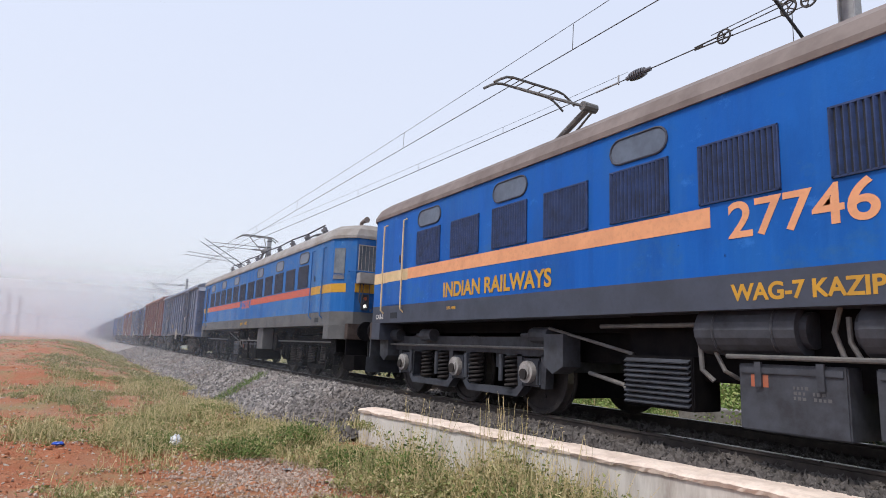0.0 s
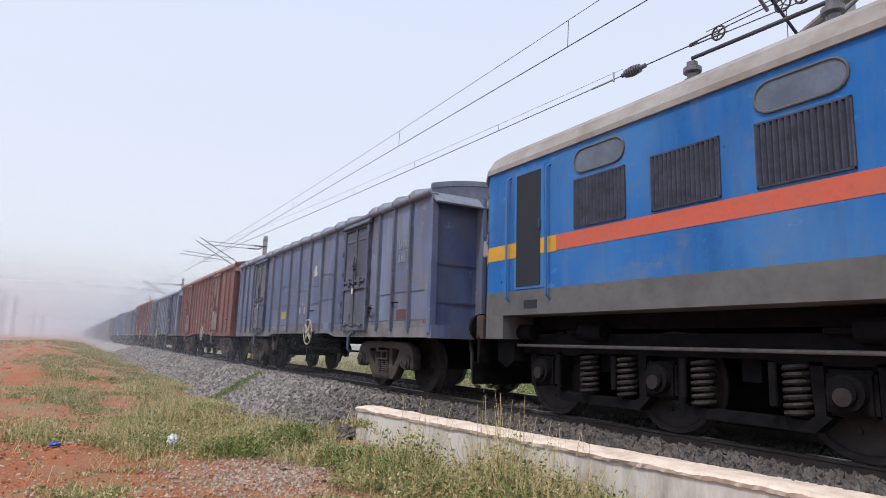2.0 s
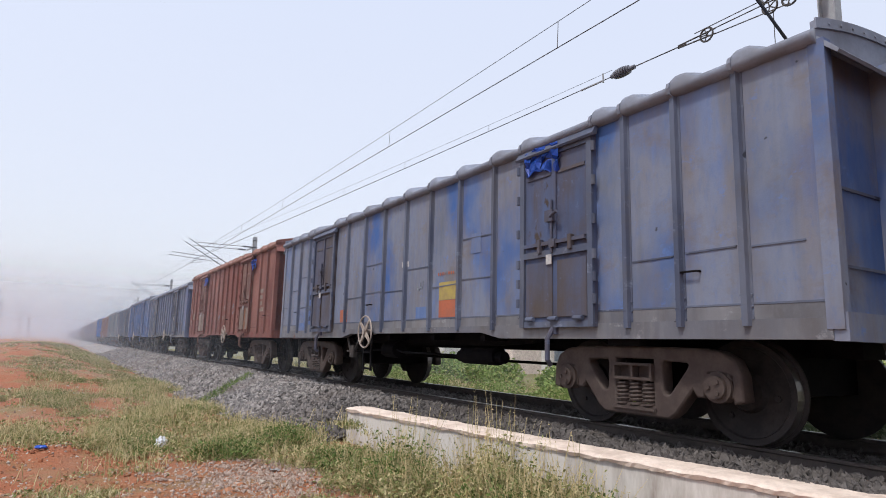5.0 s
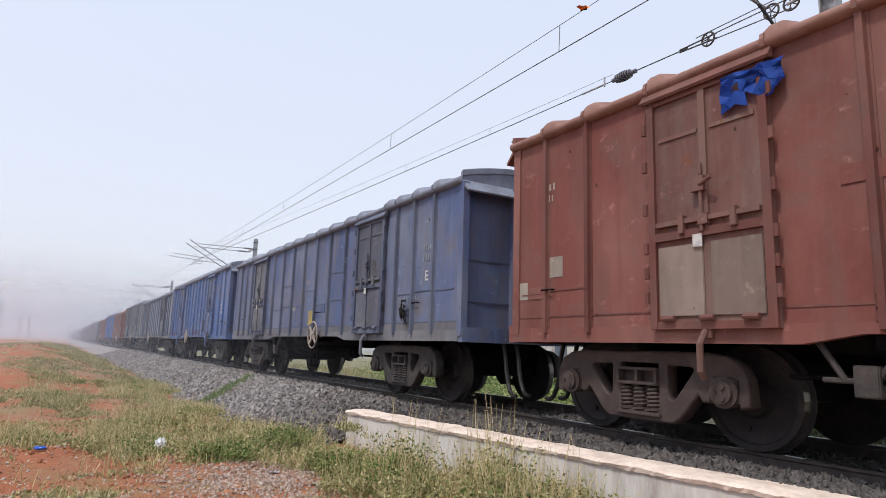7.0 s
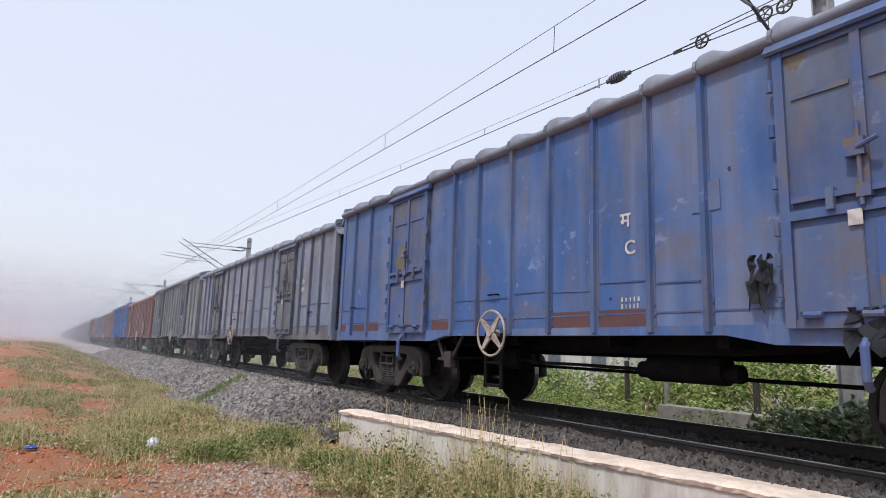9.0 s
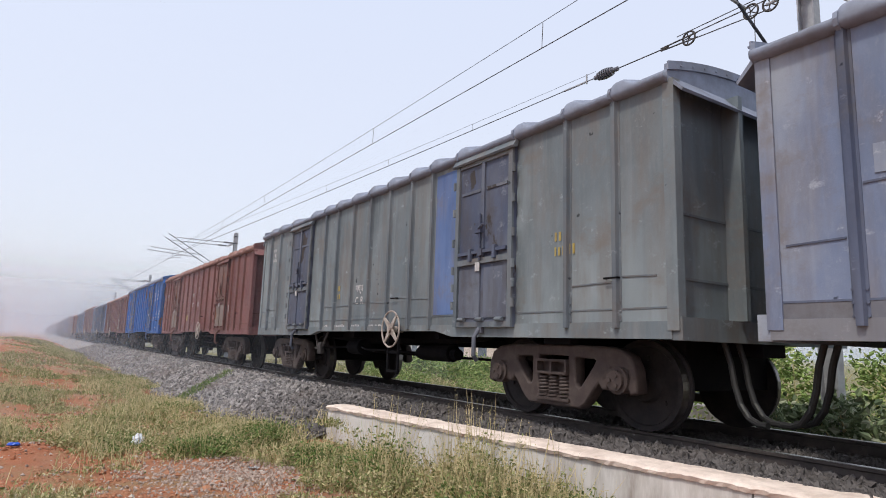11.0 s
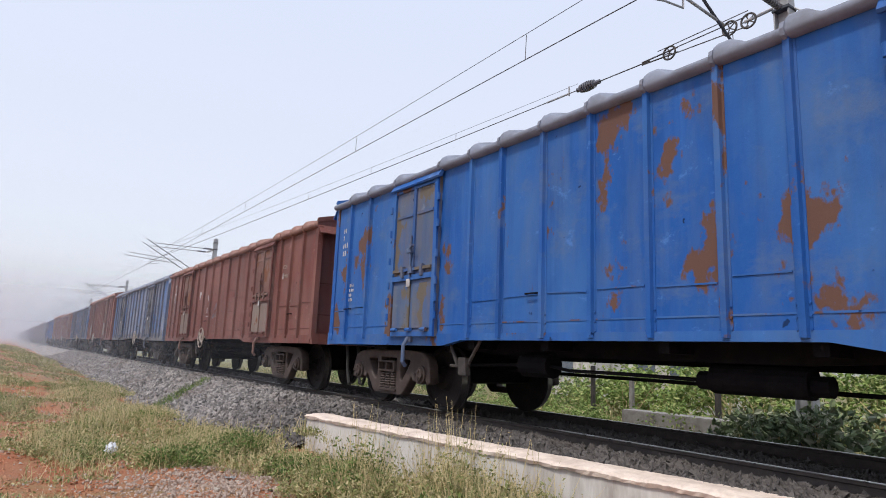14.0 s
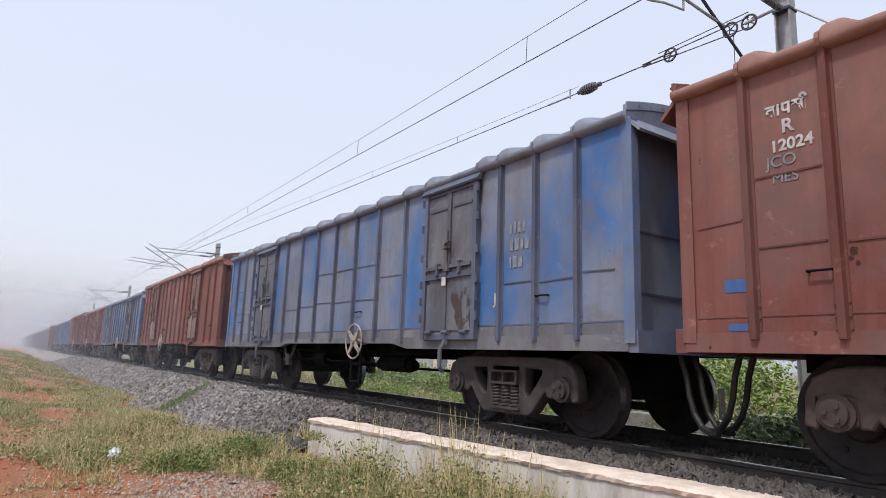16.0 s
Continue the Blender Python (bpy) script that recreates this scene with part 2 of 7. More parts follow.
M_WIRE = plain("weathered_copper_wire", (0.05, 0.045, 0.045, 1), (0.08, 0.07, 0.065, 1), 9.0, 0.6, 0.3)
M_INSUL = plain("grey_porcelain", (0.10, 0.10, 0.12, 1), (0.15, 0.15, 0.17, 1), 9.0, 0.35)
M_TARP = plain("blue_plastic_sheet", srgb(24, 72, 178), srgb(40, 96, 200), 7.0, 0.4)
M_CLOTH = plain("grey_torn_cloth", srgb(70, 76, 86), srgb(52, 56, 64), 7.0, 0.9)
M_BLACK = plain("black_rubber_hose", (0.01, 0.01, 0.01, 1), (0.02, 0.02, 0.02, 1), 9.0, 0.6)


def lamp_glow(name, c, k):
    m = Mat(name, 0.3)
    m.color(c)
    m.b.inputs["Emission Color"].default_value, m.b.inputs["Emission Strength"].default_value = c, k
    return m.m


M_LAMP = lamp_glow("lit_headlamp", (1.0, 0.97, 0.9, 1), 1.4)


# ---------------------------------------------------------------- mesh helpers
def box(bm, x0, x1, y0, y1, z0, z1, bevel=0.0):
    r = bmesh.ops.create_cube(bm, size=1.0)
    vs = r["verts"]
    for v in vs:
        v.co = Vector(((x0 + x1) / 2 + v.co.x * (x1 - x0), (y0 + y1) / 2 + v.co.y * (y1 - y0), (z0 + z1) / 2 + v.co.z * (z1 - z0)))
    if bevel:
        es = list({e for v in vs for e in v.link_edges})
        bmesh.ops.bevel(bm, geom=es, offset=bevel, segments=2, affect="EDGES", clamp_overlap=True)
    return bm


def rod(bm, a, b, r, n=8, r2=None):
    a, b = Vector(a), Vector(b)
    d = b - a
    m = Matrix.Translation((a + b) / 2) @ d.to_track_quat("Z", "Y").to_matrix().to_4x4()
    bmesh.ops.create_cone(bm, cap_ends=True, segments=n, radius1=r, radius2=r if r2 is None else r2, depth=d.length, matrix=m)
    return bm


def path_rod(bm, pts, r, n=6):
    """One bent tube along the points."""
    pts = [Vector(p) for p in pts]
    rows = []
    ref = Vector((0.31, 0.22, 0.92))
    for i, p in enumerate(pts):
        d = (pts[min(i + 1, len(pts) - 1)] - pts[max(i - 1, 0)]).normalized()
        if i == 0:
            s = d.cross(ref)
            if s.length < 0.05:
                s = d.cross(Vector((1, 0, 0)))
        s = (s - d * s.dot(d)).normalized()
        t = d.cross(s)
        rows.append([bm.verts.new(p + (s * math.cos(2 * math.pi * k / n) + t * math.sin(2 * math.pi * k / n)) * r) for k in range(n)])
    for p, q in zip(rows, rows[1:]):
        for k in range(n):
            bm.faces.new((p[k], p[(k + 1) % n], q[(k + 1) % n], q[k]))
    bm.faces.new(rows[0])
    bm.faces.new(rows[-1][::-1])
    return bm


def ring(bm, centre, axis, r, thick, n=28, k=8):
    """A torus about an axis."""
    q = Vector(axis).to_track_quat("Z", "Y").to_matrix()
    vs = []
    for i in range(n):
        a = 2 * math.pi * i / n
        for j in range(k):
            b = 2 * math.pi * j / k
            p = Vector(((r + thick * math.cos(b)) * math.cos(a), (r + thick * math.cos(b)) * math.sin(a), thick * math.sin(b)))
            vs.append(bm.verts.new(q @ p + Vector(centre)))
    for i in range(n):
        for j in range(k):
            bm.faces.new((vs[i * k + j], vs[((i + 1) % n) * k + j], vs[((i + 1) % n) * k + (j + 1) % k], vs[i * k + (j + 1) % k]))
    return bm


def plate(bm, outline, axis, lo, hi):
    """An outline of (a, b) pairs pushed out along an axis from lo to hi."""
    def at(a, b, c):
        return {"x": (c, a, b), "y": (a, c, b), "z": (a, b, c)}[axis]
    n = len(outline)
    v0 = [bm.verts.new(at(a, b, lo)) for a, b in outline]
    v1 = [bm.verts.new(at(a, b, hi)) for a, b in outline]
    bm.faces.new(v0[::-1])
    bm.faces.new(v1)
    for i in range(n):
        bm.faces.new((v0[i], v0[(i + 1) % n], v1[(i + 1) % n], v1[i]))
    return bm


def mesh_of(name, bm, material, smooth=False):
    bmesh.ops.recalc_face_normals(bm, faces=bm.faces)
    me = bpy.data.meshes.new(name)
    bm.to_mesh(me)
    bm.free()
    me.materials.append(material)
    if smooth:
        for p in me.polygons:
            p.use_smooth = True
    return me


def part(name, bm, material, parent=None, label="", smooth=False):
    me = bm if isinstance(bm, bpy.types.Mesh) else mesh_of(name, bm, material, smooth)
    ob = new(name, me)
    if parent is not None:
        ob.parent = parent
    if label:
        tagged(ob, label)
    return ob


def B():
    return bmesh.new()


def raw(name, verts, faces, material, smooth=False):
    me = bpy.data.meshes.new(name)
    me.from_pydata(verts, [], faces)
    me.materials.append(material)
    if smooth:
        me.polygons.foreach_set("use_smooth", [True] * len(me.polygons))
    return me


SIDE = Matrix(((0, 0, -1, 0), (-1, 0, 0, 0), (0, 1, 0, 0), (0, 0, 0, 1)))


def lettering(text, x, y, z, height, material, parent, thick=0.0, name="lettering", label="", squeeze=1.0):
    """Painted words on a side that faces -x; y, z: the lower left corner of the first letter."""
    cu = bpy.data.curves.new(name, "FONT")
    cu.body, cu.size, cu.extrude, cu.offset = text, height * 1.38, 0.001, thick
    cu.materials.append(material)
    ob = new(name, cu)
    ob.parent = parent
    ob.matrix_basis = Matrix.Translation((x, y, z)) @ SIDE @ Matrix.Diagonal((squeeze, 1, 1, 1))
    if label:
        tagged(ob, label)
    return ob


def marks(rows, x, y, z, parent, material, seed=1, name="marking", w=0.1, h=0.11, gap=0.035):
    """Rows of plain bars for writing that cannot be read; each row: a list of bar counts in words."""
    rnd = random.Random(seed)
    bm = B()
    for r, words in enumerate(rows):
        yy = y
        zz = z - r * h * 1.45
        for n in words:
            for _ in range(n):
                ww = 0.6 * w * rnd.uniform(0.45, 1.0)
                box(bm, x - 0.003, x, yy - ww, yy, zz, zz + h * rnd.uniform(0.8, 1.0))
                yy -= ww + gap
            yy -= w
    return part(name, bm, material, parent)


TRACK_X = 6.64   # centre line of the track
RAIL_Z = -0.12   # height of the rail heads


# ---------------------------------------------------------------- ground
def smooth01(v):
    v = min(1.0, max(0.0, v))
    return v * v * (3 - 2 * v)


def ground_z(x, y):
    """Height of the earth beside the line."""
    z = -0.76
    beside = 1 - smooth01((x - 0.6) / 2.2)
    z += 0.55 * smooth01((y - 12) / 45) * beside
    z += 0.55 * smooth01((y - 11) / 22) * math.exp(-((x + 1.2) / 2.3) ** 2) * (1 - smooth01((y - 45) / 40))
    z += 0.35 * smooth01((-x - 1.0) / 6) * smooth01((y - 8) / 20)
    if x > 9:
        z += -0.15 * smooth01((x - 9) / 3)
    if 2.4 < x < 12:
        z -= 0.12 * smooth01((x - 2.4) / 1.2) * smooth01((y - 9) / 4)
    far = 1 - smooth01((math.hypot(x, y) - 60) / 80)
    z += far * (0.12 * noise.noise((x * 0.5, y * 0.4, 1.3)) + 0.06 * noise.noise((x * 1.7, y * 1.3, 4.0)))
    if y < 14 and x < 3.2:
        z += 0.016 * noise.noise((x * 7, y * 7, 2.0))
    return z


def axis_steps(lo, hi, fine_lo, fine_hi, step, grow=1.22):
    out = [fine_lo + i * step for i in range(int((fine_hi - fine_lo) / step) + 1)]
    s, v = step, out[-1]
    while v < hi:
        s *= grow
        v += s
        out.append(v)
    s, v, left = step, out[0], []
    while v > lo:
        s *= grow
        v -= s
        left.append(v)
    return left[::-1] + out


def build_ground():
    xs, ys = axis_steps(-3000, 3000, -7, 4.2, 0.16), axis_steps(-1500, 4500, 3, 34, 0.2)
    verts = [(x, y, ground_z(x, y)) for y in ys for x in xs]
    w = len(xs)
    faces = [(j * w + i, j * w + i + 1, (j + 1) * w + i + 1, (j + 1) * w + i) for j in range(len(ys) - 1) for i in range(w - 1)]
    m = Mat("red_earth", 0.95)
    a, b, c = m.noise(0.55, detail=6), m.noise(4.5, detail=6), m.noise(32, detail=4)
    col = m.mix(m.ramp(a, 0.40, 0.62), (0.35, 0.115, 0.05, 1), (0.32, 0.185, 0.11, 1))
    col = m.mix(m.times(m.ramp(b, 0.45, 0.7), 0.6), col, (0.37, 0.145, 0.07, 1))
    col = m.mix(m.times(m.ramp(c, 0.55, 0.75), 0.40), col, (0.34, 0.22, 0.15, 1))
    col = m.mix(m.times(m.ramp(m.noise(0.9, detail=7), 0.5, 0.66), 0.7), col, (0.22, 0.20, 0.09, 1))
    sep = m.n.new("ShaderNodeSeparateXYZ")
    m.l.new(m.co, sep.inputs[0])
    side = m.n.new("ShaderNodeMapRange")
    side.inputs["From Min"].default_value, side.inputs["From Max"].default_value = 8.5, 11.0
    m.l.new(sep.outputs["X"], side.inputs["Value"])
    col = m.mix(m.times(side.outputs[0], 0.85), col, (0.15, 0.16, 0.06, 1))     # overgrown soil beyond the track
    m.color(col)
    m.bump(m.mix(0.5, b, c), 0.9, 0.11)
    ob = new("ground", raw("ground", verts, faces, m.m, True))
    tagged(ob, "bare red earth with dusty patches beside the railway", "ground", kind="structure")


build_ground()

# ---------------------------------------------------------------- ballast bed, sleepers, rails
WALL_A, WALL_B = (3.80, 8.85), (4.72, 1.4)      # camera-side foot line of the concrete wall


def wall_x(y):
    return WALL_A[0] + (WALL_A[1] - y) * (WALL_B[0] - WALL_A[0]) / (WALL_A[1] - WALL_B[1])


def ballast_z(x, y):
    """Top of the stone bed across the track."""
    a = abs(x - TRACK_X)
    toe = 3.45 + 0.18 * noise.noise((y * 0.35, 0, 7))
    top = RAIL_Z - (0.13 if x < TRACK_X - 0.95 else 0.18)
    if a < 1.75:
        z = top
    else:
        z = top - (a - 1.75) * 0.57 / (toe - 1.75)
    if x < TRACK_X and y < WALL_A[1]:
        k = smooth01((WALL_A[1] - y) / 0.7)
        z = z * (1 - k) + max(z, -0.32) * k
    return z + 0.025 * noise.noise((x * 3, y * 3, 0)) + 0.03 * noise.noise((x * 0.9, y * 0.9, 3))


def ballast_mat():
    m = Mat("grey_track_stone", 0.9)
    v = m.n.new("ShaderNodeTexVoronoi")
    v.inputs["Scale"].default_value = 17.0
    m.l.new(m.coords(), v.inputs["Vector"])
    isl = m.n.new("ShaderNodeNewGeometry").outputs["Random Per Island"]
    c = m.mix(m.ramp(isl, 0.0, 1.0), (0.085, 0.078, 0.077, 1), (0.43, 0.395, 0.38, 1))
    c = m.mix(m.times(m.ramp(v.outputs["Color"], 0.2, 0.8), 0.4), c, (0.20, 0.19, 0.195, 1))
    c = m.mix(m.times(m.ramp(m.noise(0.6, detail=5), 0.5, 0.7), 0.5), c, (0.20, 0.15, 0.13, 1))
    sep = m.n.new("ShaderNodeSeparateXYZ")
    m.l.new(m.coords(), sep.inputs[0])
    edge = m.n.new("ShaderNodeMath")                  # darker stone along the wall, paler stone beyond a noisy edge
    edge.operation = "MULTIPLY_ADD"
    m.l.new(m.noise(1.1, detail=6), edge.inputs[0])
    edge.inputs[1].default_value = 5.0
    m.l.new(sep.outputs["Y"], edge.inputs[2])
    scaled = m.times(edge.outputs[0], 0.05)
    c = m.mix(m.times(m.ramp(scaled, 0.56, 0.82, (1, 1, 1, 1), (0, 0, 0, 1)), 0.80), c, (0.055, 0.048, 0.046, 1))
    m.color(c)
    m.bump(v.outputs["Distance"], 0.9, 0.03)
    return m.m


M_STONE = ballast_mat()


def build_ballast():
    ys = axis_steps(-60, 900, 0, 30, 0.25)
    def sheet(xs, name, label):
        w = len(xs)
        verts = []
        for y in ys:
            for i, x in enumerate(xs):
                verts.append((max(x, wall_x(y) + 0.25) if y < WALL_A[1] + 0.02 and x < TRACK_X else x, y, ballast_z(max(x, wall_x(y) + 0.25) if y < WALL_A[1] + 0.02 and x < TRACK_X else x, y)))
        faces = [(j * w + i, j * w + i + 1, (j + 1) * w + i + 1, (j + 1) * w + i) for j in range(len(ys) - 1) for i in range(w - 1)]
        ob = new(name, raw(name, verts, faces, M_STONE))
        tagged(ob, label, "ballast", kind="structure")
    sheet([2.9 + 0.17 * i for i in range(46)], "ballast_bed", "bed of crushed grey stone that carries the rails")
    # loose stones, largest crowd where the bed is seen from close by
    rnd = random.Random(5)
    base = [(1, 0, 0), (-1, 0, 0), (0, 1, 0), (0, -1, 0), (0, 0, 1), (0, 0, -1)]
    tri = [(0, 2, 4), (2, 1, 4), (1, 3, 4), (3, 0, 4), (2, 0, 5), (1, 2, 5), (3, 1, 5), (0, 3, 5)]
    verts, faces = [], []
    count = 0
    while count < 62000:
        y = 0.6 + 64 * rnd.random() ** 2.1
        x = rnd.uniform(2.75, 7.9)
        if y < WALL_A[1] and x < wall_x(y) + 0.34:
            continue
        z = ballast_z(x, y)
        if x < 3.5 and rnd.random() < (3.5 - x) / 0.7:
            continue
        if z < ground_z(x, y) - 0.02:
            z = ground_z(x, y)
        s = rnd.uniform(0.022, 0.055) * (1 + 0.026 * y)
        q = Euler((rnd.uniform(0, 6.3), rnd.uniform(0, 6.3), rnd.uniform(0, 6.3))).to_matrix()
        k = len(verts)
        sx, sy, sz = s * rnd.uniform(0.8, 1.35), s * rnd.uniform(0.7, 1.1), s * rnd.uniform(0.5, 0.9)
        for b in base:
            p = q @ Vector((b[0] * sx * rnd.uniform(0.7, 1.2), b[1] * sy * rnd.uniform(0.7, 1.2), b[2] * sz * rnd.uniform(0.7, 1.2)))
            verts.append((x + p.x, y + p.y, z + p.z + s * 0.25))
        faces += [(a + k, b2 + k, c + k) for a, b2, c in tri]
        count += 1
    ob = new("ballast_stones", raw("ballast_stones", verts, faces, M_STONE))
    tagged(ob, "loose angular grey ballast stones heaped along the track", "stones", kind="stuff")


build_ballast()


def build_rails():
    prof = [(-0.07, -0.17), (-0.07, -0.157), (-0.012, -0.14), (-0.009, -0.045), (-0.034, -0.034), (-0.036, -0.006), (-0.028, 0.0),
            (0.028, 0.0), (0.036, -0.006), (0.034, -0.034), (0.009, -0.045), (0.012, -0.14), (0.07, -0.157), (0.07, -0.17)]
    for side in (-1, 1):
        cx = TRACK_X + side * 0.873
        bm = plate(B(), [(cx + a, b + RAIL_Z) for a, b in prof], "y", -60, 900)
        me = mesh_of("rail", bm, M_RAIL)
        me.materials.append(M_RAILTOP)
        for p in me.polygons:
            if p.normal.z > 0.6 and p.center.z > RAIL_Z - 0.004:
                p.material_index = 1
        tagged(new("rail", me), "steel running rail with a polished head on sleepers", "rail", "running rails")
    bm = B()
    plate(bm, [(-1.375, -0.33), (-1.375, -0.20), (-1.1, -0.175), (-0.6, -0.175), (-0.3, -0.21), (0.3, -0.21), (0.6, -0.175), (1.1, -0.175), (1.375, -0.20), (1.375, -0.33)], "y", -0.125, 0.125)
    me = mesh_of("sleeper", bm, M_SLEEPER)
    for i in range(130):
        ob = new("sleeper", me)
        ob.location = (TRACK_X, -3 + i * 0.6, RAIL_Z + 0.004)
        tagged(ob, "grey concrete sleeper half sunk in ballast", "sleeper", "sleepers under the rails")


build_rails()


def build_wall():
    """Low concrete wall that holds the ballast, with a rough mortar cap."""
    rnd = random.Random(3)
    root = new("concrete_wall", None)
    tagged(root, "low whitewashed concrete wall with a rough crumbling cap", "wall", kind="structure")
    d = Vector((WALL_B[0] - WALL_A[0], WALL_B[1] - WALL_A[1], 0)).normalized()
    n = Vector((-d.y, d.x, 0))
    if n.x < 0:
        n = -n
    length = 12.0
    a = Vector((*WALL_A, 0))
    # three poured lengths with open joints
    cuts = [0, 3.15, 6.2, length]
    for s0, s1 in zip(cuts, cuts[1:]):
        bm = B()
        steps = int((s1 - s0) / 0.16)
        secs = []
        for i in range(steps + 1):
            s = s0 + 0.008 + (s1 - s0 - 0.016) * i / steps
            w = 0.012 * noise.noise((s * 2, 5, 0))
            sec = [(0.0 + w, -1.1), (0.0 + w, -0.5), (0.015 + w, -0.262), (0.40, -0.262), (0.40, -1.1)]
            secs.append([bm.verts.new(a + d * s + n * u + Vector((0, 0, z))) for u, z in sec])
        for p, q in zip(secs, secs[1:]):
            for i in range(5):
                bm.faces.new((p[i], p[(i + 1) % 5], q[(i + 1) % 5], q[i]))
        bm.faces.new(secs[0])
        bm.faces.new(secs[-1][::-1])
        part("wall_panel", bm, M_CONCRETE, root)
    bm = B()
    secs = []
    for i in range(260):
        s = -0.015 + (length + 0.02) * i / 259
        e0, e1 = 0.012 * noise.noise((s * 3.1, 0, 1)) + rnd.uniform(-0.01, 0.01), 0.035 * noise.noise((s * 2.3, 9, 1)) + rnd.uniform(-0.012, 0.012)
        t = 0.016 * noise.noise((s * 2.7, 3, 5)) + rnd.uniform(-0.004, 0.004)
        g = 0.014 * noise.noise((s * 4.3, 8, 2)) + rnd.uniform(-0.006, 0.006)
        secs.append([bm.verts.new(a + d * s + n * u + Vector((0, 0, z))) for u, z in
                     [(-0.006, -0.262 + g), (-0.018 + e0, -0.228 + t + 0.5 * g), (0.015 + 1.6 * e0, -0.207 + t), (0.13 + e1, -0.196 + 1.5 * t), (0.28 - e1, -0.199 - t), (0.40 + 1.5 * e1, -0.212 + t), (0.43 + e1, -0.264)]])
    for p, q in zip(secs, secs[1:]):
        for i in range(7):
            bm.faces.new((p[i], p[(i + 1) % 7], q[(i + 1) % 7], q[i]))
    bm.faces.new(secs[0])
    bm.faces.new(secs[-1][::-1])
    part("mortar_cap", bm, M_CAP, root, "broken pale mortar cap")


build_wall()


# ---------------------------------------------------------------- covered wagon
HALF, HL = 1.60, 6.78          # half width and half length of the box body
DOOR_W = 1.28
LONG_RIBS, LONG_DOOR = (0.0, 0.86, 1.72, 2.60, 4.97, 5.62, 6.29), 3.90       # the two patterns of side
SHORT_RIBS, SHORT_DOOR = (0.0, 0.74, 1.50, 2.14, 5.08, 5.80), 3.52


def side_pattern():
    """Rib and door places of a wagon by its half length."""
    return (SHORT_RIBS, SHORT_DOOR) if HL < 6.7 else (LONG_RIBS, LONG_DOOR)


def both_ways(places):
    return sorted({s * y for s in (-1, 1) for y in places})


def strap_places():
    ribs, door = side_pattern()
    return both_ways(list(ribs) + [door - DOOR_W / 2, door + DOOR_W / 2])


def body_mesh(eave):
    bm = B()
    box(bm, -HALF, HALF, -HL, HL, 0.98, eave)
    return bm


def body_pieces(eave):
    """Sills, corner posts, end posts, end beam and plate seams, each with its place."""
    out = []
    for s in (-1, 1):                                   # side sill, deeper towards both ends
        x0, x1 = (-HALF - 0.012, -HALF + 0.10) if s < 0 else (HALF - 0.10, HALF + 0.012)
        out.append(("sill", plate(B(), [(-HL - 0.01, 1.04), (-HL - 0.01, 0.87), (-2.75, 0.87), (-2.3, 0.95), (2.3, 0.95), (2.75, 0.87), (HL + 0.01, 0.87), (HL + 0.01, 1.04)], "x", x0, x1)))
        for e in (-1, 1):
            out.append(("corner_post", box(B(), s * HALF - 0.09 if s > 0 else -HALF - 0.02, s * HALF + 0.02 if s > 0 else -HALF + 0.09, e * HL - 0.10, e * HL + 0.03, 0.95, eave - 0.02)))
    out.append(("plate_seam", box(B(), -HALF - 0.007, -HALF + 0.006, -HL + 0.02, HL - 0.02, 1.165, 1.182)))
    ribs, door = side_pattern()
    rnd = random.Random(int(eave * 100))
    edges = both_ways(list(ribs) + [door, HL - 0.08])
    for y0, y1 in zip(edges, edges[1:]):                # lapped side sheets, each with its own seam
        if abs(abs(y0) - door) < 0.01 or abs(abs(y1) - door) < 0.01:
            continue
        tilt = rnd.uniform(-0.02, 0.02)
        for z in rnd.choice(((1.66,), (1.63, 2.32), (1.68,), (2.02,), (1.70, 2.30))) if HL > 6.7 else (1.47,):
            z += rnd.uniform(-0.03, 0.03)
            out.append(("plate_seam", plate(B(), [(y0 + 0.07, z), (y1 - 0.07, z + tilt), (y1 - 0.07, z + tilt + 0.016), (y0 + 0.07, z + 0.016)], "x", -HALF - 0.010, -HALF + 0.004)))
    for e in (-1, 1):                                   # end stiffeners
        for x in (-0.62, 0.62):
            out.append(("end_post", box(B(), x - 0.035, x + 0.035, min(e * HL, e * (HL + 0.20)), max(e * HL, e * (HL + 0.20)), 1.08, eave)))
        for z in (1.45, 2.1):
            out.append(("plate_seam", box(B(), -HALF + 0.09, HALF - 0.09, min(e * HL, e * (HL + 0.012)), max(e * HL, e * (HL + 0.012)), z, z + 0.025)))
        out.append(("end_beam", box(B(), -HALF, HALF, min(e * HL, e * (HL + 0.12)), max(e * HL, e * (HL + 0.12)), 0.86, 1.08)))
    return [(n, mesh_of(n, bm, M_LAV)) for n, bm in out]


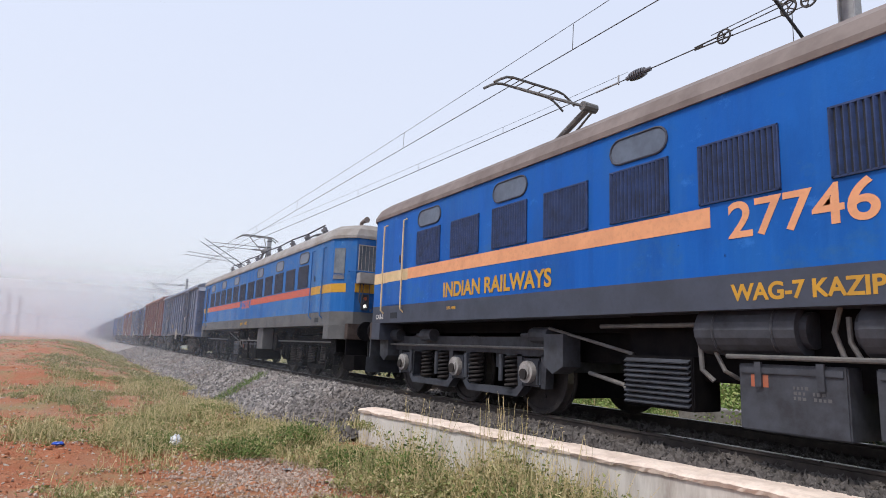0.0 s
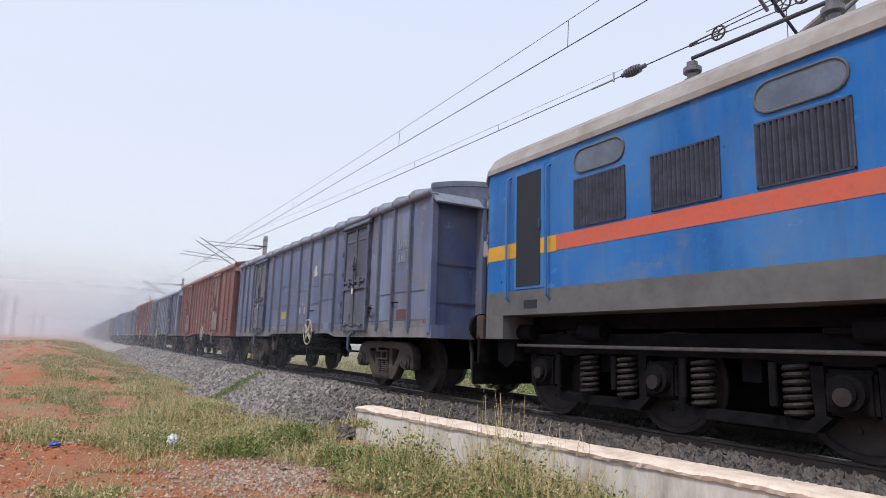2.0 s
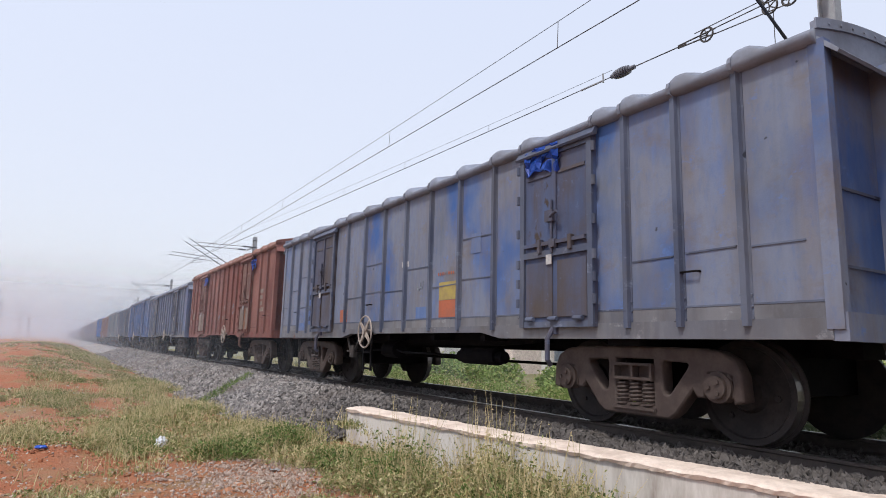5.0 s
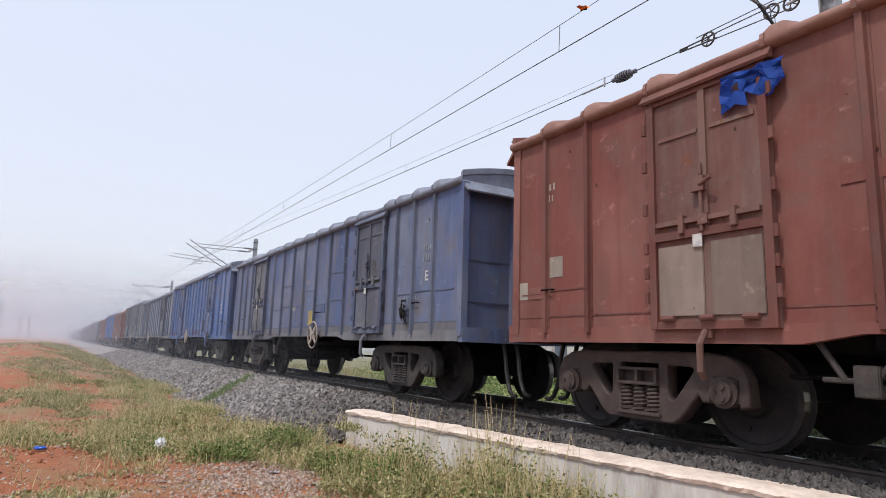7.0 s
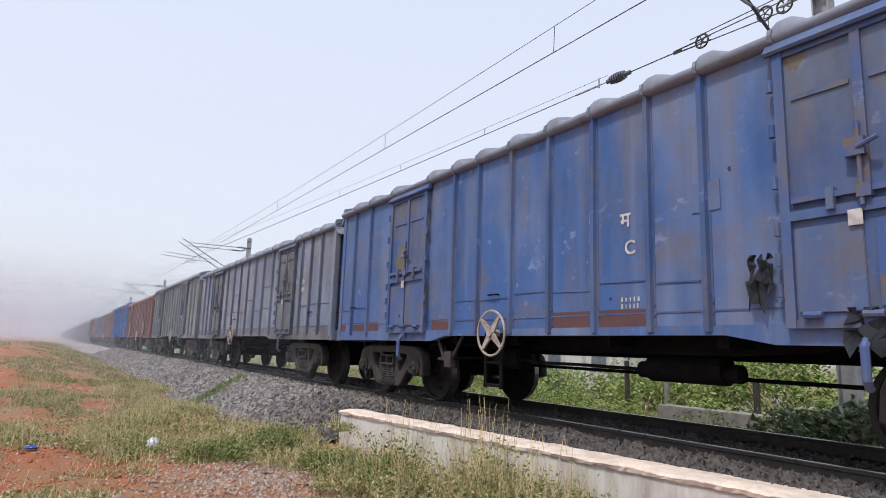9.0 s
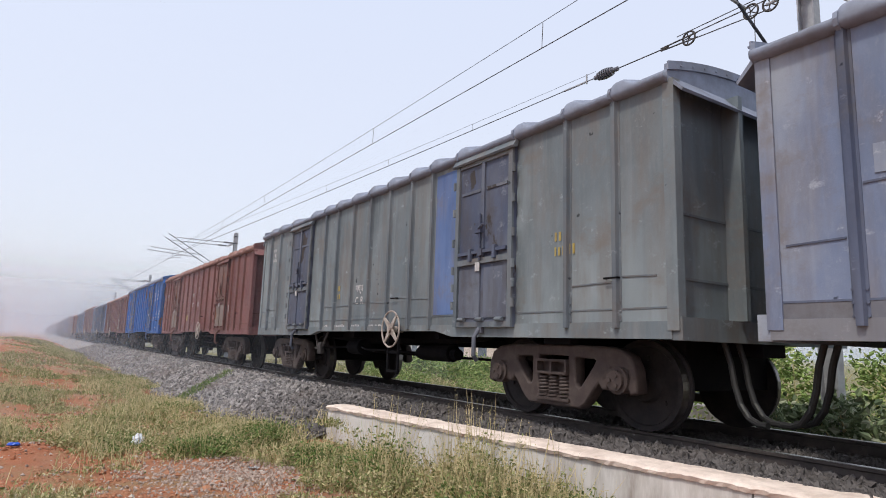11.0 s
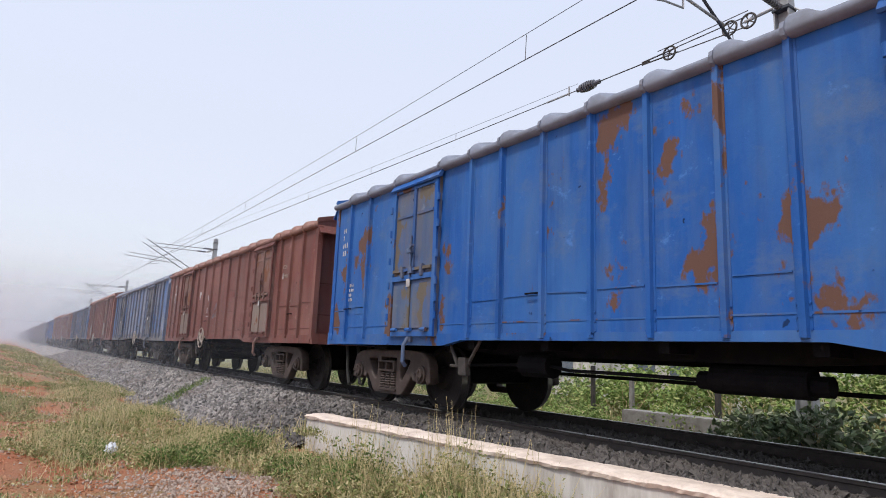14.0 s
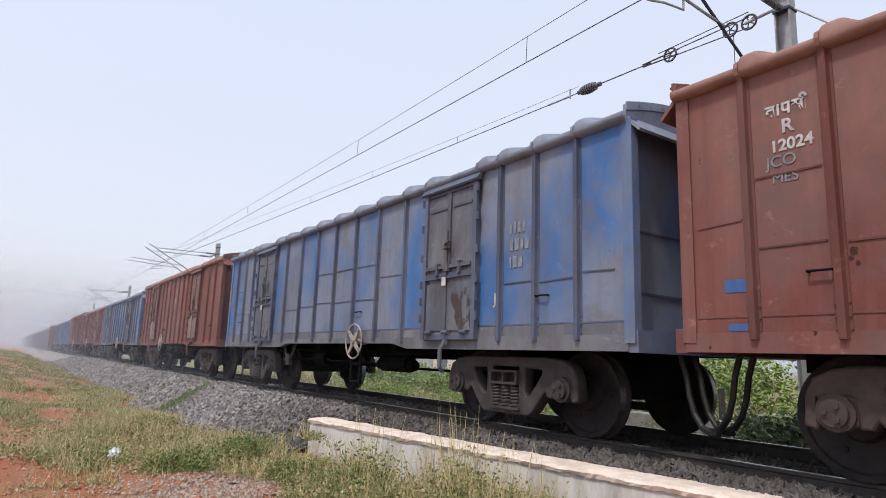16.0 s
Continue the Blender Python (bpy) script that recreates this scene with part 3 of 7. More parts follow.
def roof_mesh(eave):
    """Arched sheet roof with a rolled eave and a short swelling at every strap."""
    prof = []
    for i in range(25):
        a = -1 + 2 * i / 24
        prof.append((a * (HALF + 0.04), 0.21 * (1 - abs(a) ** 2.2)))
    straps = strap_places()
    bm = B()
    secs = []
    n = 460
    for j in range(n + 1):
        y = -HL - 0.04 + (2 * HL + 0.08) * j / n
        hump = 0.0
        for c in straps:
            u = (c + 0.02 - y) / 0.33
            if 0 < u < 1:
                hump = max(hump, smooth01(u / 0.16) * (1 - smooth01((u - 0.5) / 0.5)))
        h = 0.085 * hump
        row = [bm.verts.new(v) for v in ((-HALF - 0.035, y, eave - 0.045), (-HALF - 0.085, y, eave - 0.02), (-HALF - 0.095, y, eave + 0.02), (-HALF - 0.085 + 0.1 * h, y, eave + 0.05 + 0.85 * h))]
        for x, z in prof:
            row.append(bm.verts.new((x, y, eave + 0.075 + z + h)))
        row += [bm.verts.new((HALF + 0.094, y, eave + 0.035)), bm.verts.new((HALF + 0.045, y, eave - 0.03))]
        secs.append(row)
    m = len(secs[0])
    for p, q in zip(secs, secs[1:]):
        for i in range(m):
            bm.faces.new((p[i], p[(i + 1) % m], q[(i + 1) % m], q[i]))
    bm.faces.new(secs[0])
    bm.faces.new(secs[-1][::-1])
    return bm


def arch_z(x, eave):
    return eave + 0.15 + 0.21 * (1 - min(1.0, abs(x) / (HALF + 0.04)) ** 2.2)


def end_hood(eave):
    """Gable plate with a proud rim along the arch, above a canopy strip that leans out over the end wall."""
    bm = B()
    xs = [-HALF - 0.03 + (2 * HALF + 0.06) * i / 16 for i in range(17)]
    plate(bm, [(-HALF - 0.03, eave - 0.05), (HALF + 0.03, eave - 0.05)] + [(x, arch_z(x, eave) - 0.01) for x in xs[::-1]], "y", HL + 0.01, HL + 0.045)
    for x0, x1 in zip(xs, xs[1:]):
        plate(bm, [(x0, arch_z(x0, eave) - 0.08), (x1, arch_z(x1, eave) - 0.08), (x1, arch_z(x1, eave) + 0.012), (x0, arch_z(x0, eave) + 0.012)], "y", HL + 0.045, HL + 0.062)
        rod(bm, (x0, HL + 0.06, arch_z(x0, eave) - 0.04), (x0, HL + 0.072, arch_z(x0, eave) - 0.04), 0.014, 6)
    return bm


def canopy_mesh(eave):
    return mesh_of("end_canopy", plate(B(), [(HL + 0.02, eave - 0.02), (HL + 0.045, eave + 0.015), (HL + 0.21, eave - 0.165), (HL + 0.195, eave - 0.19)], "x", -HALF - 0.015, HALF + 0.015), M_ROOF)


def strap_mesh(eave):
    """Narrow strap that holds the rolled eave at a rib."""
    bm = B()
    plate(bm, [(-HALF - 0.04, eave - 0.06), (-HALF - 0.094, eave - 0.028), (-HALF - 0.111, eave + 0.03), (-HALF - 0.096, eave + 0.085), (-HALF - 0.02, eave + 0.135), (-HALF + 0.01, eave - 0.06)], "y", -0.018, 0.018)
    return mesh_of("eave_strap", bm, M_ROOF)


def rib_mesh(eave):
    """Pressed hat-shaped rib with bolts at its foot."""
    bm = B()
    plate(bm, [(-0.060, 0.0), (-0.058, -0.007), (-0.038, -0.009), (-0.027, -0.052), (0.027, -0.052), (0.038, -0.009), (0.058, -0.007), (0.060, 0.0)], "z", 0.98, eave - 0.02)
    for v in bm.verts:
        v.co = Vector((v.co.y, v.co.x, v.co.z))
    for z in (1.05, 1.15, 1.25):
        for y in (-0.050, 0.050):
            rod(bm, (-0.006, y, z), (-0.020, y, z), 0.011, 6)
    return mesh_of("rib", bm, M_LAV)


def door_leaf(eave):
    """Door plate; x = 0 is the wagon's side."""
    w = DOOR_W / 2
    return mesh_of("door", box(B(), -0.05, 0.0, -w, w, 1.0, eave - 0.12), M_DOOR)


def door_pieces(eave):
    """Frame bars, lower flaps and hinge barrels of a side door."""
    h = eave - 0.12
    w = DOOR_W / 2
    out = []
    for y in (-w, w - 0.08):
        out.append(("frame_bar", box(B(), -0.085, -0.05, y, y + 0.08, 1.0, h)))
    out.append(("frame_bar", box(B(), -0.075, -0.05, -w + 0.08, w - 0.08, h - 0.08, h)))
    out.append(("frame_bar", box(B(), -0.085, -0.05, -w + 0.08, w - 0.08, 1.86, 1.94)))
    out.append(("frame_bar", box(B(), -0.075, -0.05, -w + 0.08, w - 0.08, 1.0, 1.07)))
    out.append(("door_header", plate(B(), [(-0.02, h + 0.10), (-0.06, h + 0.09), (-0.125, h - 0.01), (-0.11, h - 0.035), (-0.05, h - 0.02)], "y", -w - 0.06, w + 0.06)))
    out.append(("rocker_bar", box(B(), -0.10, -0.05, -w + 0.10, w - 0.10, 2.00, 2.045)))
    for y in (-0.30, 0.24):
        out.append(("door_bracket", box(B(), -0.12, -0.05, y - 0.03, y + 0.03, 1.90, 2.08, 0.006)))
    out.append(("middle_bar", box(B(), -0.078, -0.05, -0.035, 0.035, 1.94, h - 0.08)))
    for y in (-w / 2 + 0.03, w / 2 - 0.03):
        out.append(("lower_flap", box(B(), -0.068, -0.05, y - 0.25, y + 0.25, 1.12, 1.80, 0.006)))
        out.append(("brace", box(B(), -0.064, -0.05, y - 0.22, y + 0.22, 2.88, 2.92)))
    for y in (-w - 0.03, w + 0.03):
        for z in (1.25, 1.5, 1.75, 2.15, 2.6, 3.0):
            out.append(("hinge", rod(B(), (-0.085, y, z), (-0.085, y, z + 0.11), 0.026, 8)))
    for y in (-0.42, 0.0, 0.42):
        out.append(("hinge", rod(B(), (-0.095, y - 0.07, 1.10), (-0.095, y + 0.07, 1.10), 0.028, 8)))
    return [(n, mesh_of(n, bm, M_DOOR)) for n, bm in out]


def joined(pieces, name):
    bm = B()
    for n, me in pieces:
        bm.from_mesh(me)
    return mesh_of(name, bm, M_DOOR)


def handle_mesh():
    return mesh_of("grab_handle", path_rod(B(), [(0.0, -0.09, 0.0), (-0.05, -0.09, 0.0), (-0.05, 0.09, 0.0), (0.0, 0.09, 0.0)], 0.011, 6), M_UNDER)


def route_card():
    return mesh_of("route_card", box(B(), -0.09, -0.083, 0.03, 0.13, 1.76, 1.88), M_WHITE)


def door_lock():
    bm = B()
    rod(bm, (-0.10, 0.02, 1.9), (-0.10, 0.02, 2.55), 0.018, 8)
    box(bm, -0.13, -0.06, -0.03, 0.11, 2.28, 2.42)
    rod(bm, (-0.12, 0.02, 2.34), (-0.16, -0.14, 2.38), 0.02, 8)
    box(bm, -0.12, -0.06, -0.05, 0.05, 1.96, 2.06)
    return mesh_of("lock_bar", bm, M_DOOR)


def strut_mesh():
    """Hanging door stop that reaches below the sill."""
    bm = B()
    path_rod(bm, [(-0.04, 0.0, 1.0), (-0.12, 0.02, 0.86), (-0.12, 0.02, 0.62), (-0.06, 0.03, 0.56)], 0.032, 8)
    box(bm, -0.06, 0.0, -0.06, 0.06, 0.92, 1.02)
    return mesh_of("door_strut", bm, M_DOOR)


def handwheel_mesh():
    bm = B()
    c = (-0.13, 0, 0)
    ring(bm, c, (1, 0, 0), 0.295, 0.016, 36, 8)
    for i in range(4):
        a = math.pi / 2 * i + 0.7
        p, q = Vector((-0.13, 0.05 * math.cos(a), 0.05 * math.sin(a))), Vector((-0.13, 0.29 * math.cos(a), 0.29 * math.sin(a)))
        side = Vector((0, -math.sin(a), math.cos(a)))
        vs = [bm.verts.new(v + Vector((dx, 0, 0))) for dx in (-0.012, 0.012) for v in (p + side * 0.048, p - side * 0.048, q - side * 0.018, q + side * 0.018)]
        bm.faces.new(vs[0:4])
        bm.faces.new(vs[4:8][::-1])
        for k in range(4):
            bm.faces.new((vs[k], vs[(k + 1) % 4], vs[4 + (k + 1) % 4], vs[4 + k]))
    rod(bm, (-0.17, 0, 0), (0.1, 0, 0), 0.05, 10)
    return mesh_of("handwheel", bm, M_HANDWHEEL)


def ladder_mesh():
    bm = B()
    for y in (-0.17, 0.17):
        box(bm, -0.05, -0.02, y - 0.025, y + 0.025, 0.26, 0.98)
    for z in (0.28, 0.58):
        box(bm, -0.06, -0.01, -0.19, 0.19, z, z + 0.035)
    return mesh_of("footstep", bm, M_UNDER)


def filled(name, loops, thick, bevel, material):
    """A flat casting in the y-z plane from an outline and its holes, edges rounded; x runs from 0 to thick."""
    cu = bpy.data.curves.new(name, "CURVE")
    cu.dimensions, cu.fill_mode, cu.extrude, cu.bevel_depth, cu.bevel_resolution = "2D", "BOTH", thick / 2 - bevel, bevel, 1
    for loop in loops:
        sp = cu.splines.new("POLY")
        sp.points.add(len(loop) - 1)
        for q, (a, b) in zip(sp.points, loop):
            q.co = (a, b, 0, 1)
        sp.use_cyclic_u = True
    ob = bpy.data.objects.new(name, cu)
    me = bpy.data.meshes.new_from_object(ob)
    bpy.data.objects.remove(ob)
    bpy.data.curves.remove(cu)
    me.transform(Matrix(((0, 0, 1, thick / 2), (1, 0, 0, 0), (0, 1, 0, 0), (0, 0, 0, 1))))
    me.name = name
    me.materials.clear()
    me.materials.append(material)
    return me


def side_frame_mesh():
    """Cast bogie side frame: arched ends over the axle boxes, slanted lower chords, three openings."""
    half = [(0.30, 0.845), (0.80, 0.84), (1.02, 0.81), (1.15, 0.74), (1.21, 0.62), (1.23, 0.40), (1.16, 0.38), (1.13, 0.60), (1.09, 0.645), (0.89, 0.645), (0.85, 0.60), (0.83, 0.41), (0.77, 0.41), (0.72, 0.49), (0.50, 0.225), (0.42, 0.17)]
    outer = half + [(-a, b) for a, b in half[::-1]]
    window = [(0.345, 0.715), (0.38, 0.745), (0.66, 0.735), (0.70, 0.70), (0.68, 0.65), (0.47, 0.385), (0.42, 0.36), (0.37, 0.38), (0.35, 0.43)]
    pocket = [(-0.275, 0.245), (0.275, 0.245), (0.275, 0.76), (-0.275, 0.76)]
    return filled("side_frame", [outer, window, [(-a, b) for a, b in window], pocket], 0.17, 0.022, M_BOGIE)


def bolster_end_mesh():
    """Open box end of the cross beam that sits on the springs, with its spring seat."""
    bm = B()
    for z0, z1 in ((0.51, 0.545), (0.66, 0.69)):
        box(bm, -0.05, 0.16, -0.265, 0.265, z0, z1, 0.008)
    for y in (-0.25, 0.0, 0.25):
        box(bm, -0.045, 0.15, y - 0.016, y + 0.016, 0.545, 0.66)
    box(bm, 0.06, 0.15, -0.25, 0.25, 0.545, 0.66)
    box(bm, -0.03, 0.17, -0.29, 0.29, 0.20, 0.24, 0.008)
    return mesh_of("bolster_end", bm, M_BOGIE)


def springs_mesh():
    """One coil spring of the bogie."""
    pts = [(0.05 + 0.072 * math.cos(0.785 * i), 0.072 * math.sin(0.785 * i), 0.245 + 0.265 * i / 52) for i in range(53)]
    return mesh_of("coil_spring", path_rod(B(), pts, 0.0185, 5), M_BOGIE)


def axle_box_mesh():
    """Bearing with its saddle and a bolted end cap."""
    bm = B()
    box(bm, 0.0, 0.16, -0.17, 0.17, 0.40, 0.64, 0.02)
    rod(bm, (0.10, 0, 0.5), (-0.03, 0, 0.5), 0.145, 18)
    rod(bm, (-0.03, 0, 0.5), (-0.07, 0, 0.5), 0.105, 18)
    for i in range(3):
        a = 2.1 * i
        rod(bm, (-0.07, 0.06 * math.cos(a), 0.5 + 0.06 * math.sin(a)), (-0.09, 0.06 * math.cos(a), 0.5 + 0.06 * math.sin(a)), 0.024, 6)
    return mesh_of("axle_box", bm, M_BOGIE)


def wheelset_mesh(r=0.5):
    """Two dished wheels with flanges on an axle; the axle is the origin."""
    bm = B()
    for s in (-1, 1):
        prof = [(0.80, r + 0.03), (0.825, r + 0.03), (0.845, r), (0.95, r - 0.005), (0.95, r - 0.06), (0.925, r - 0.075), (0.90, 0.2), (0.96, 0.17), (0.96, 0.0)]
        n = 36
        rows = [[bm.verts.new((s * x, q * math.cos(2 * math.pi * i / n), q * math.sin(2 * math.pi * i / n))) for i in range(n)] for x, q in prof[:-1]]
        for p, q in zip(rows, rows[1:]):
            for i in range(n):
                bm.faces.new((p[i], p[(i + 1) % n], q[(i + 1) % n], q[i]))
        bm.faces.new(rows[-1])
        bm.faces.new(rows[0])
    rod(bm, (-1.3, 0, 0), (1.3, 0, 0), 0.075, 14)
    for s in (-1, 1):
        for a in (0.4, 2.5, 4.6):                            # bosses on the wheel's face
            rod(bm, (s * 0.91, 0.3 * math.cos(a), 0.3 * math.sin(a)), (s * 0.93, 0.3 * math.cos(a), 0.3 * math.sin(a)), 0.03, 8)
    me = mesh_of("wheelset", bm, M_WHEEL)
    me.materials.append(M_TREAD)
    for p in me.polygons:
        c = Vector((0, p.center.y, p.center.z)).length
        if c > r - 0.04 and abs(p.center.x) > 0.84 and abs(p.normal.x) < 0.5:
            p.material_index = 1
    return me


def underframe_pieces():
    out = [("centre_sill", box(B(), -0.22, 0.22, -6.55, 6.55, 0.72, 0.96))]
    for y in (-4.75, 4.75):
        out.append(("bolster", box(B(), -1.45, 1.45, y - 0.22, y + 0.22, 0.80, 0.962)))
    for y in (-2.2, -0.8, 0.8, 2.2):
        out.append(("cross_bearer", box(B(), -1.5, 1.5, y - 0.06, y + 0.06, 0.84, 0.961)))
    for x in (-1.05, 1.05):                               # deep side girders between the bogies; these near-black plates also stand for shade
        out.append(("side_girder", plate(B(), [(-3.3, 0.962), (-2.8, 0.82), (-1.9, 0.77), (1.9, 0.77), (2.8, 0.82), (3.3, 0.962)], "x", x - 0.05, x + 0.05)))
    # Near-black boxes added to fill the bogies where light would show through.
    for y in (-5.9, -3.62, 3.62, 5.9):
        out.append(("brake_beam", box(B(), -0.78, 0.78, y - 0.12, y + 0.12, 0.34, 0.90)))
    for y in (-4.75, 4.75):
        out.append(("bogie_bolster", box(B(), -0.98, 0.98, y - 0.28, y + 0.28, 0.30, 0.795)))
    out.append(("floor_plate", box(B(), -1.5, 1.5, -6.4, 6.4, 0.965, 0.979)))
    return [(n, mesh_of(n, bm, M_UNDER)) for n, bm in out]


def brake_gear_mesh():
    bm = B()
    rod(bm, (-0.98, -1.9, 0.62), (-0.98, -1.0, 0.62), 0.14, 16)          # air reservoir
    rod(bm, (-0.98, -2.05, 0.60), (-0.98, -0.85, 0.60), 0.09, 12)
    rod(bm, (-1.15, 1.0, 0.66), (-1.15, 1.5, 0.66), 0.15, 14)
    rod(bm, (-1.15, 1.5, 0.66), (-1.15, 3.1, 0.60), 0.022, 6)
    path_rod(bm, [(-1.0, -0.85, 0.60), (-1.3, -0.2, 0.62), (-1.3, 0.6, 0.62), (-1.2, 1.0, 0.66)], 0.02, 6)
    rod(bm, (-0.3, -3.6, 0.52), (-0.3, 3.6, 0.56), 0.022, 6)
    return mesh_of("brake_gear", bm, M_UNDER)


def lever_hanger_mesh():
    """Two straps under the sill that carry a small lever box."""
    bm = B()
    for y, q in ((-0.36, -0.07), (0.36, 0.14)):
        path_rod(bm, [(-1.5, y, 0.96), (-1.5, q, 0.60)], 0.026, 6)
    rod(bm, (-1.5, -0.12, 0.60), (-1.5, 0.3, 0.60), 0.022, 6)
    box(bm, -1.56, -1.47, -0.12, 0.06, 0.48, 0.72, 0.01)
    return mesh_of("lever_hanger", bm, M_BOGIE)


def coupler_mesh():
    bm = B()
    box(bm, -0.14, 0.14, -0.05, 0.34, 0.90, 1.16, 0.03)
    box(bm, -0.2, 0.2, 0.25, 0.46, 0.88, 1.18, 0.05)
    return mesh_of("coupler", bm, M_UNDER)


def hose_mesh():
    return mesh_of("air_hose", path_rod(B(), [(0, -0.02, 0.86), (0, 0.04, 0.66), (0.01, 0.08, 0.44), (0.02, 0.14, 0.26), (0.05, 0.24, 0.14), (0.09, 0.35, 0.10), (0.12, 0.46, 0.10)], 0.032, 8), M_BLACK)


def tinted(me, material):
    me = me.copy()
    me.materials.clear()
    me.materials.append(material)
    return me


PIECES = {
    "wheelset": wheelset_mesh(), "frame": side_frame_mesh(), "springs": springs_mesh(), "bolster_end": bolster_end_mesh(), "axle_box": axle_box_mesh(),
    "under": underframe_pieces(), "gear": brake_gear_mesh(), "hanger": lever_hanger_mesh(), "coupler": coupler_mesh(), "hose": hose_mesh(), "wheel": handwheel_mesh(),
    "ladder": ladder_mesh(), "strut": strut_mesh(), "lock": door_lock(), "card": route_card(), "handle": handle_mesh(),
}
TYPES = {}
WHEELSETS = []        # (wheelset, offset along its bogie, radius)


def eave_set(eave):
    """Shared meshes of one wagon size; HL is its half length."""
    key = "%.2f_%.2f" % (eave, HL)
    if key not in TYPES:
        TYPES[key] = {"body": mesh_of("body", body_mesh(eave), M_LAV), "roof": mesh_of("roof", roof_mesh(eave), M_ROOF, True),
                       "hood": mesh_of("end_hood", end_hood(eave), M_ROOF), "canopy": canopy_mesh(eave), "rib": rib_mesh(eave), "strap": strap_mesh(eave), "door": door_leaf(eave),
                       "pieces": body_pieces(eave), "door_pieces": door_pieces(eave)}
        TYPES[key]["joined"] = joined(TYPES[key]["door_pieces"], "door_fitting")
    return TYPES[key]


def shared(store, key, me, material):
    k = (key, material.name)
    if k not in store:
        store[k] = tinted(me, material)
    return store[k]


TINTS = {}


def wagon_bogie(root, y, material):
    bogie = part("bogie", shared(TINTS, "frame", PIECES["frame"], material), None, root)
    bogie.location = (-1.37, y, RAIL_Z + 0.05)
    far = part("side_frame", shared(TINTS, "frame", PIECES["frame"], material), None, bogie)
    far.location = (2.57, 0, 0)
    part("bolster_end", shared(TINTS, "bolster_end", PIECES["bolster_end"], material), None, bogie)
    for dy in (-0.175, 0.0, 0.175):
        part("coil_spring", shared(TINTS, "springs", PIECES["springs"], material), None, bogie).location = (0, dy, 0)
    for dy in (-1.0, 1.0):
        b = part("axle_box", shared(TINTS, "axle_box", PIECES["axle_box"], material), None, bogie)
        b.location = (0, dy, 0)
        w = part("wheelset", PIECES["wheelset"], None, bogie)
        w.location = (1.37, dy, 0.45)
        WHEELSETS.append((w, (1.37, dy, 0.45), 0.5))
    return bogie


def build_wagon(paint_mat, door_mat, roof_mat, bogie_mat, rib_mat, label, eave=3.36, wheel_y=-0.35, close=True):
    t = eave_set(eave)
    root = new("covered_wagon", None)
    tagged(root, label, "railway wagon", "wagons of the goods train")
    part("body", shared(TINTS, "body%.2f_%.2f" % (eave, HL), t["body"], paint_mat), None, root)
    part("roof", shared(TINTS, "roof%.2f_%.2f" % (eave, HL), t["roof"], roof_mat), None, root)
    for s in (-1, 1):
        hd = part("end_hood", shared(TINTS, "hood%.2f_%.2f" % (eave, HL), t["hood"], paint_mat if roof_mat is M_ROOFRED or paint_mat is M_BRIGHT else roof_mat), None, root)
        hd.matrix_basis = pose(0, 0, 0, 0, 0, 0 if s > 0 else 180)
        cn = part("end_canopy", shared(TINTS, "canopy%.2f_%.2f" % (eave, HL), t["canopy"], M_ROOF if roof_mat is M_ROOF and paint_mat is not M_BRIGHT else paint_mat), None, root)
        cn.matrix_basis = hd.matrix_basis
    for k, (name, me) in enumerate(t["pieces"]):
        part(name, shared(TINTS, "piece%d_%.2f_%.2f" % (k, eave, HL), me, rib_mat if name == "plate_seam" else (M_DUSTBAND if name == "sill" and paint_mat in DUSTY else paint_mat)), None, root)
    ribs, door = side_pattern()
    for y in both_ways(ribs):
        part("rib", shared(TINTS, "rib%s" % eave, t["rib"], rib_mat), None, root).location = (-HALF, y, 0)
    if close:
        for y in strap_places():
            part("eave_strap", shared(TINTS, "strap%s" % eave, t["strap"], roof_mat), None, root).location = (0, y, 0)
    if paint_mat in DUSTY:                                # dust-caked lower side sheets
        part("lower_sheet", box(B(), -HALF - 0.003, -HALF - 0.0005, -HL + 0.03, HL - 0.03, 1.041, 1.164), M_DUSTBAND, root, "dust-caked lower side sheet")
    far = B()
    for y in both_ways(ribs):
        box(far, HALF, HALF + 0.055, y - 0.06, y + 0.06, 0.98, eave - 0.02)
    part("far_side_rib", far, paint_mat, root)
    for s in (-1, 1):
        d = part("door", shared(TINTS, "door%s" % eave, t["door"], door_mat), None, root)
        door_y = s * door
        d.location = (-HALF, door_y, 0)
        if close:
            for k, (name, me) in enumerate(t["door_pieces"]):
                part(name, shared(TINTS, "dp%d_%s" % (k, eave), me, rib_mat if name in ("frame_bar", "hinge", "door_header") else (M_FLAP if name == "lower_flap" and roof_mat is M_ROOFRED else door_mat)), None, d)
            part("route_card", PIECES["card"], None, d, "white paper route card")
        else:
            part("door_fitting", shared(TINTS, "fit%s" % eave, t["joined"], door_mat), None, d)
        part("lock_bar", shared(TINTS, "lock", PIECES["lock"], door_mat), None, d)
        st = part("door_strut", shared(TINTS, "strut", PIECES["strut"], door_mat), None, root)
        st.location = (-HALF, door_y + 0.05, 0)
        wagon_bogie(root, s * (4.60 if HL < 6.7 else 4.82), bogie_mat)
        c = part("coupler", PIECES["coupler"], None, root)
        c.matrix_basis = pose(0, s * (HL + 0.02), 0, 0, 0, 0 if s > 0 else 180)
        for dx in (-0.75, -0.5):
            h = part("air_hose", PIECES["hose"], None, root)
            h.matrix_basis = pose(dx, s * (HL + 0.02), 0, 0, 0, 0 if s > 0 else 180)
    if wheel_y is not None:
        w = part("handwheel", PIECES["wheel"], None, root, "pale spoked brake handwheel")
        w.location = (-HALF, wheel_y, 0.98)
        ld = part("footstep", PIECES["ladder"], None, root)
        ld.location = (-HALF, wheel_y + 0.05, 0)
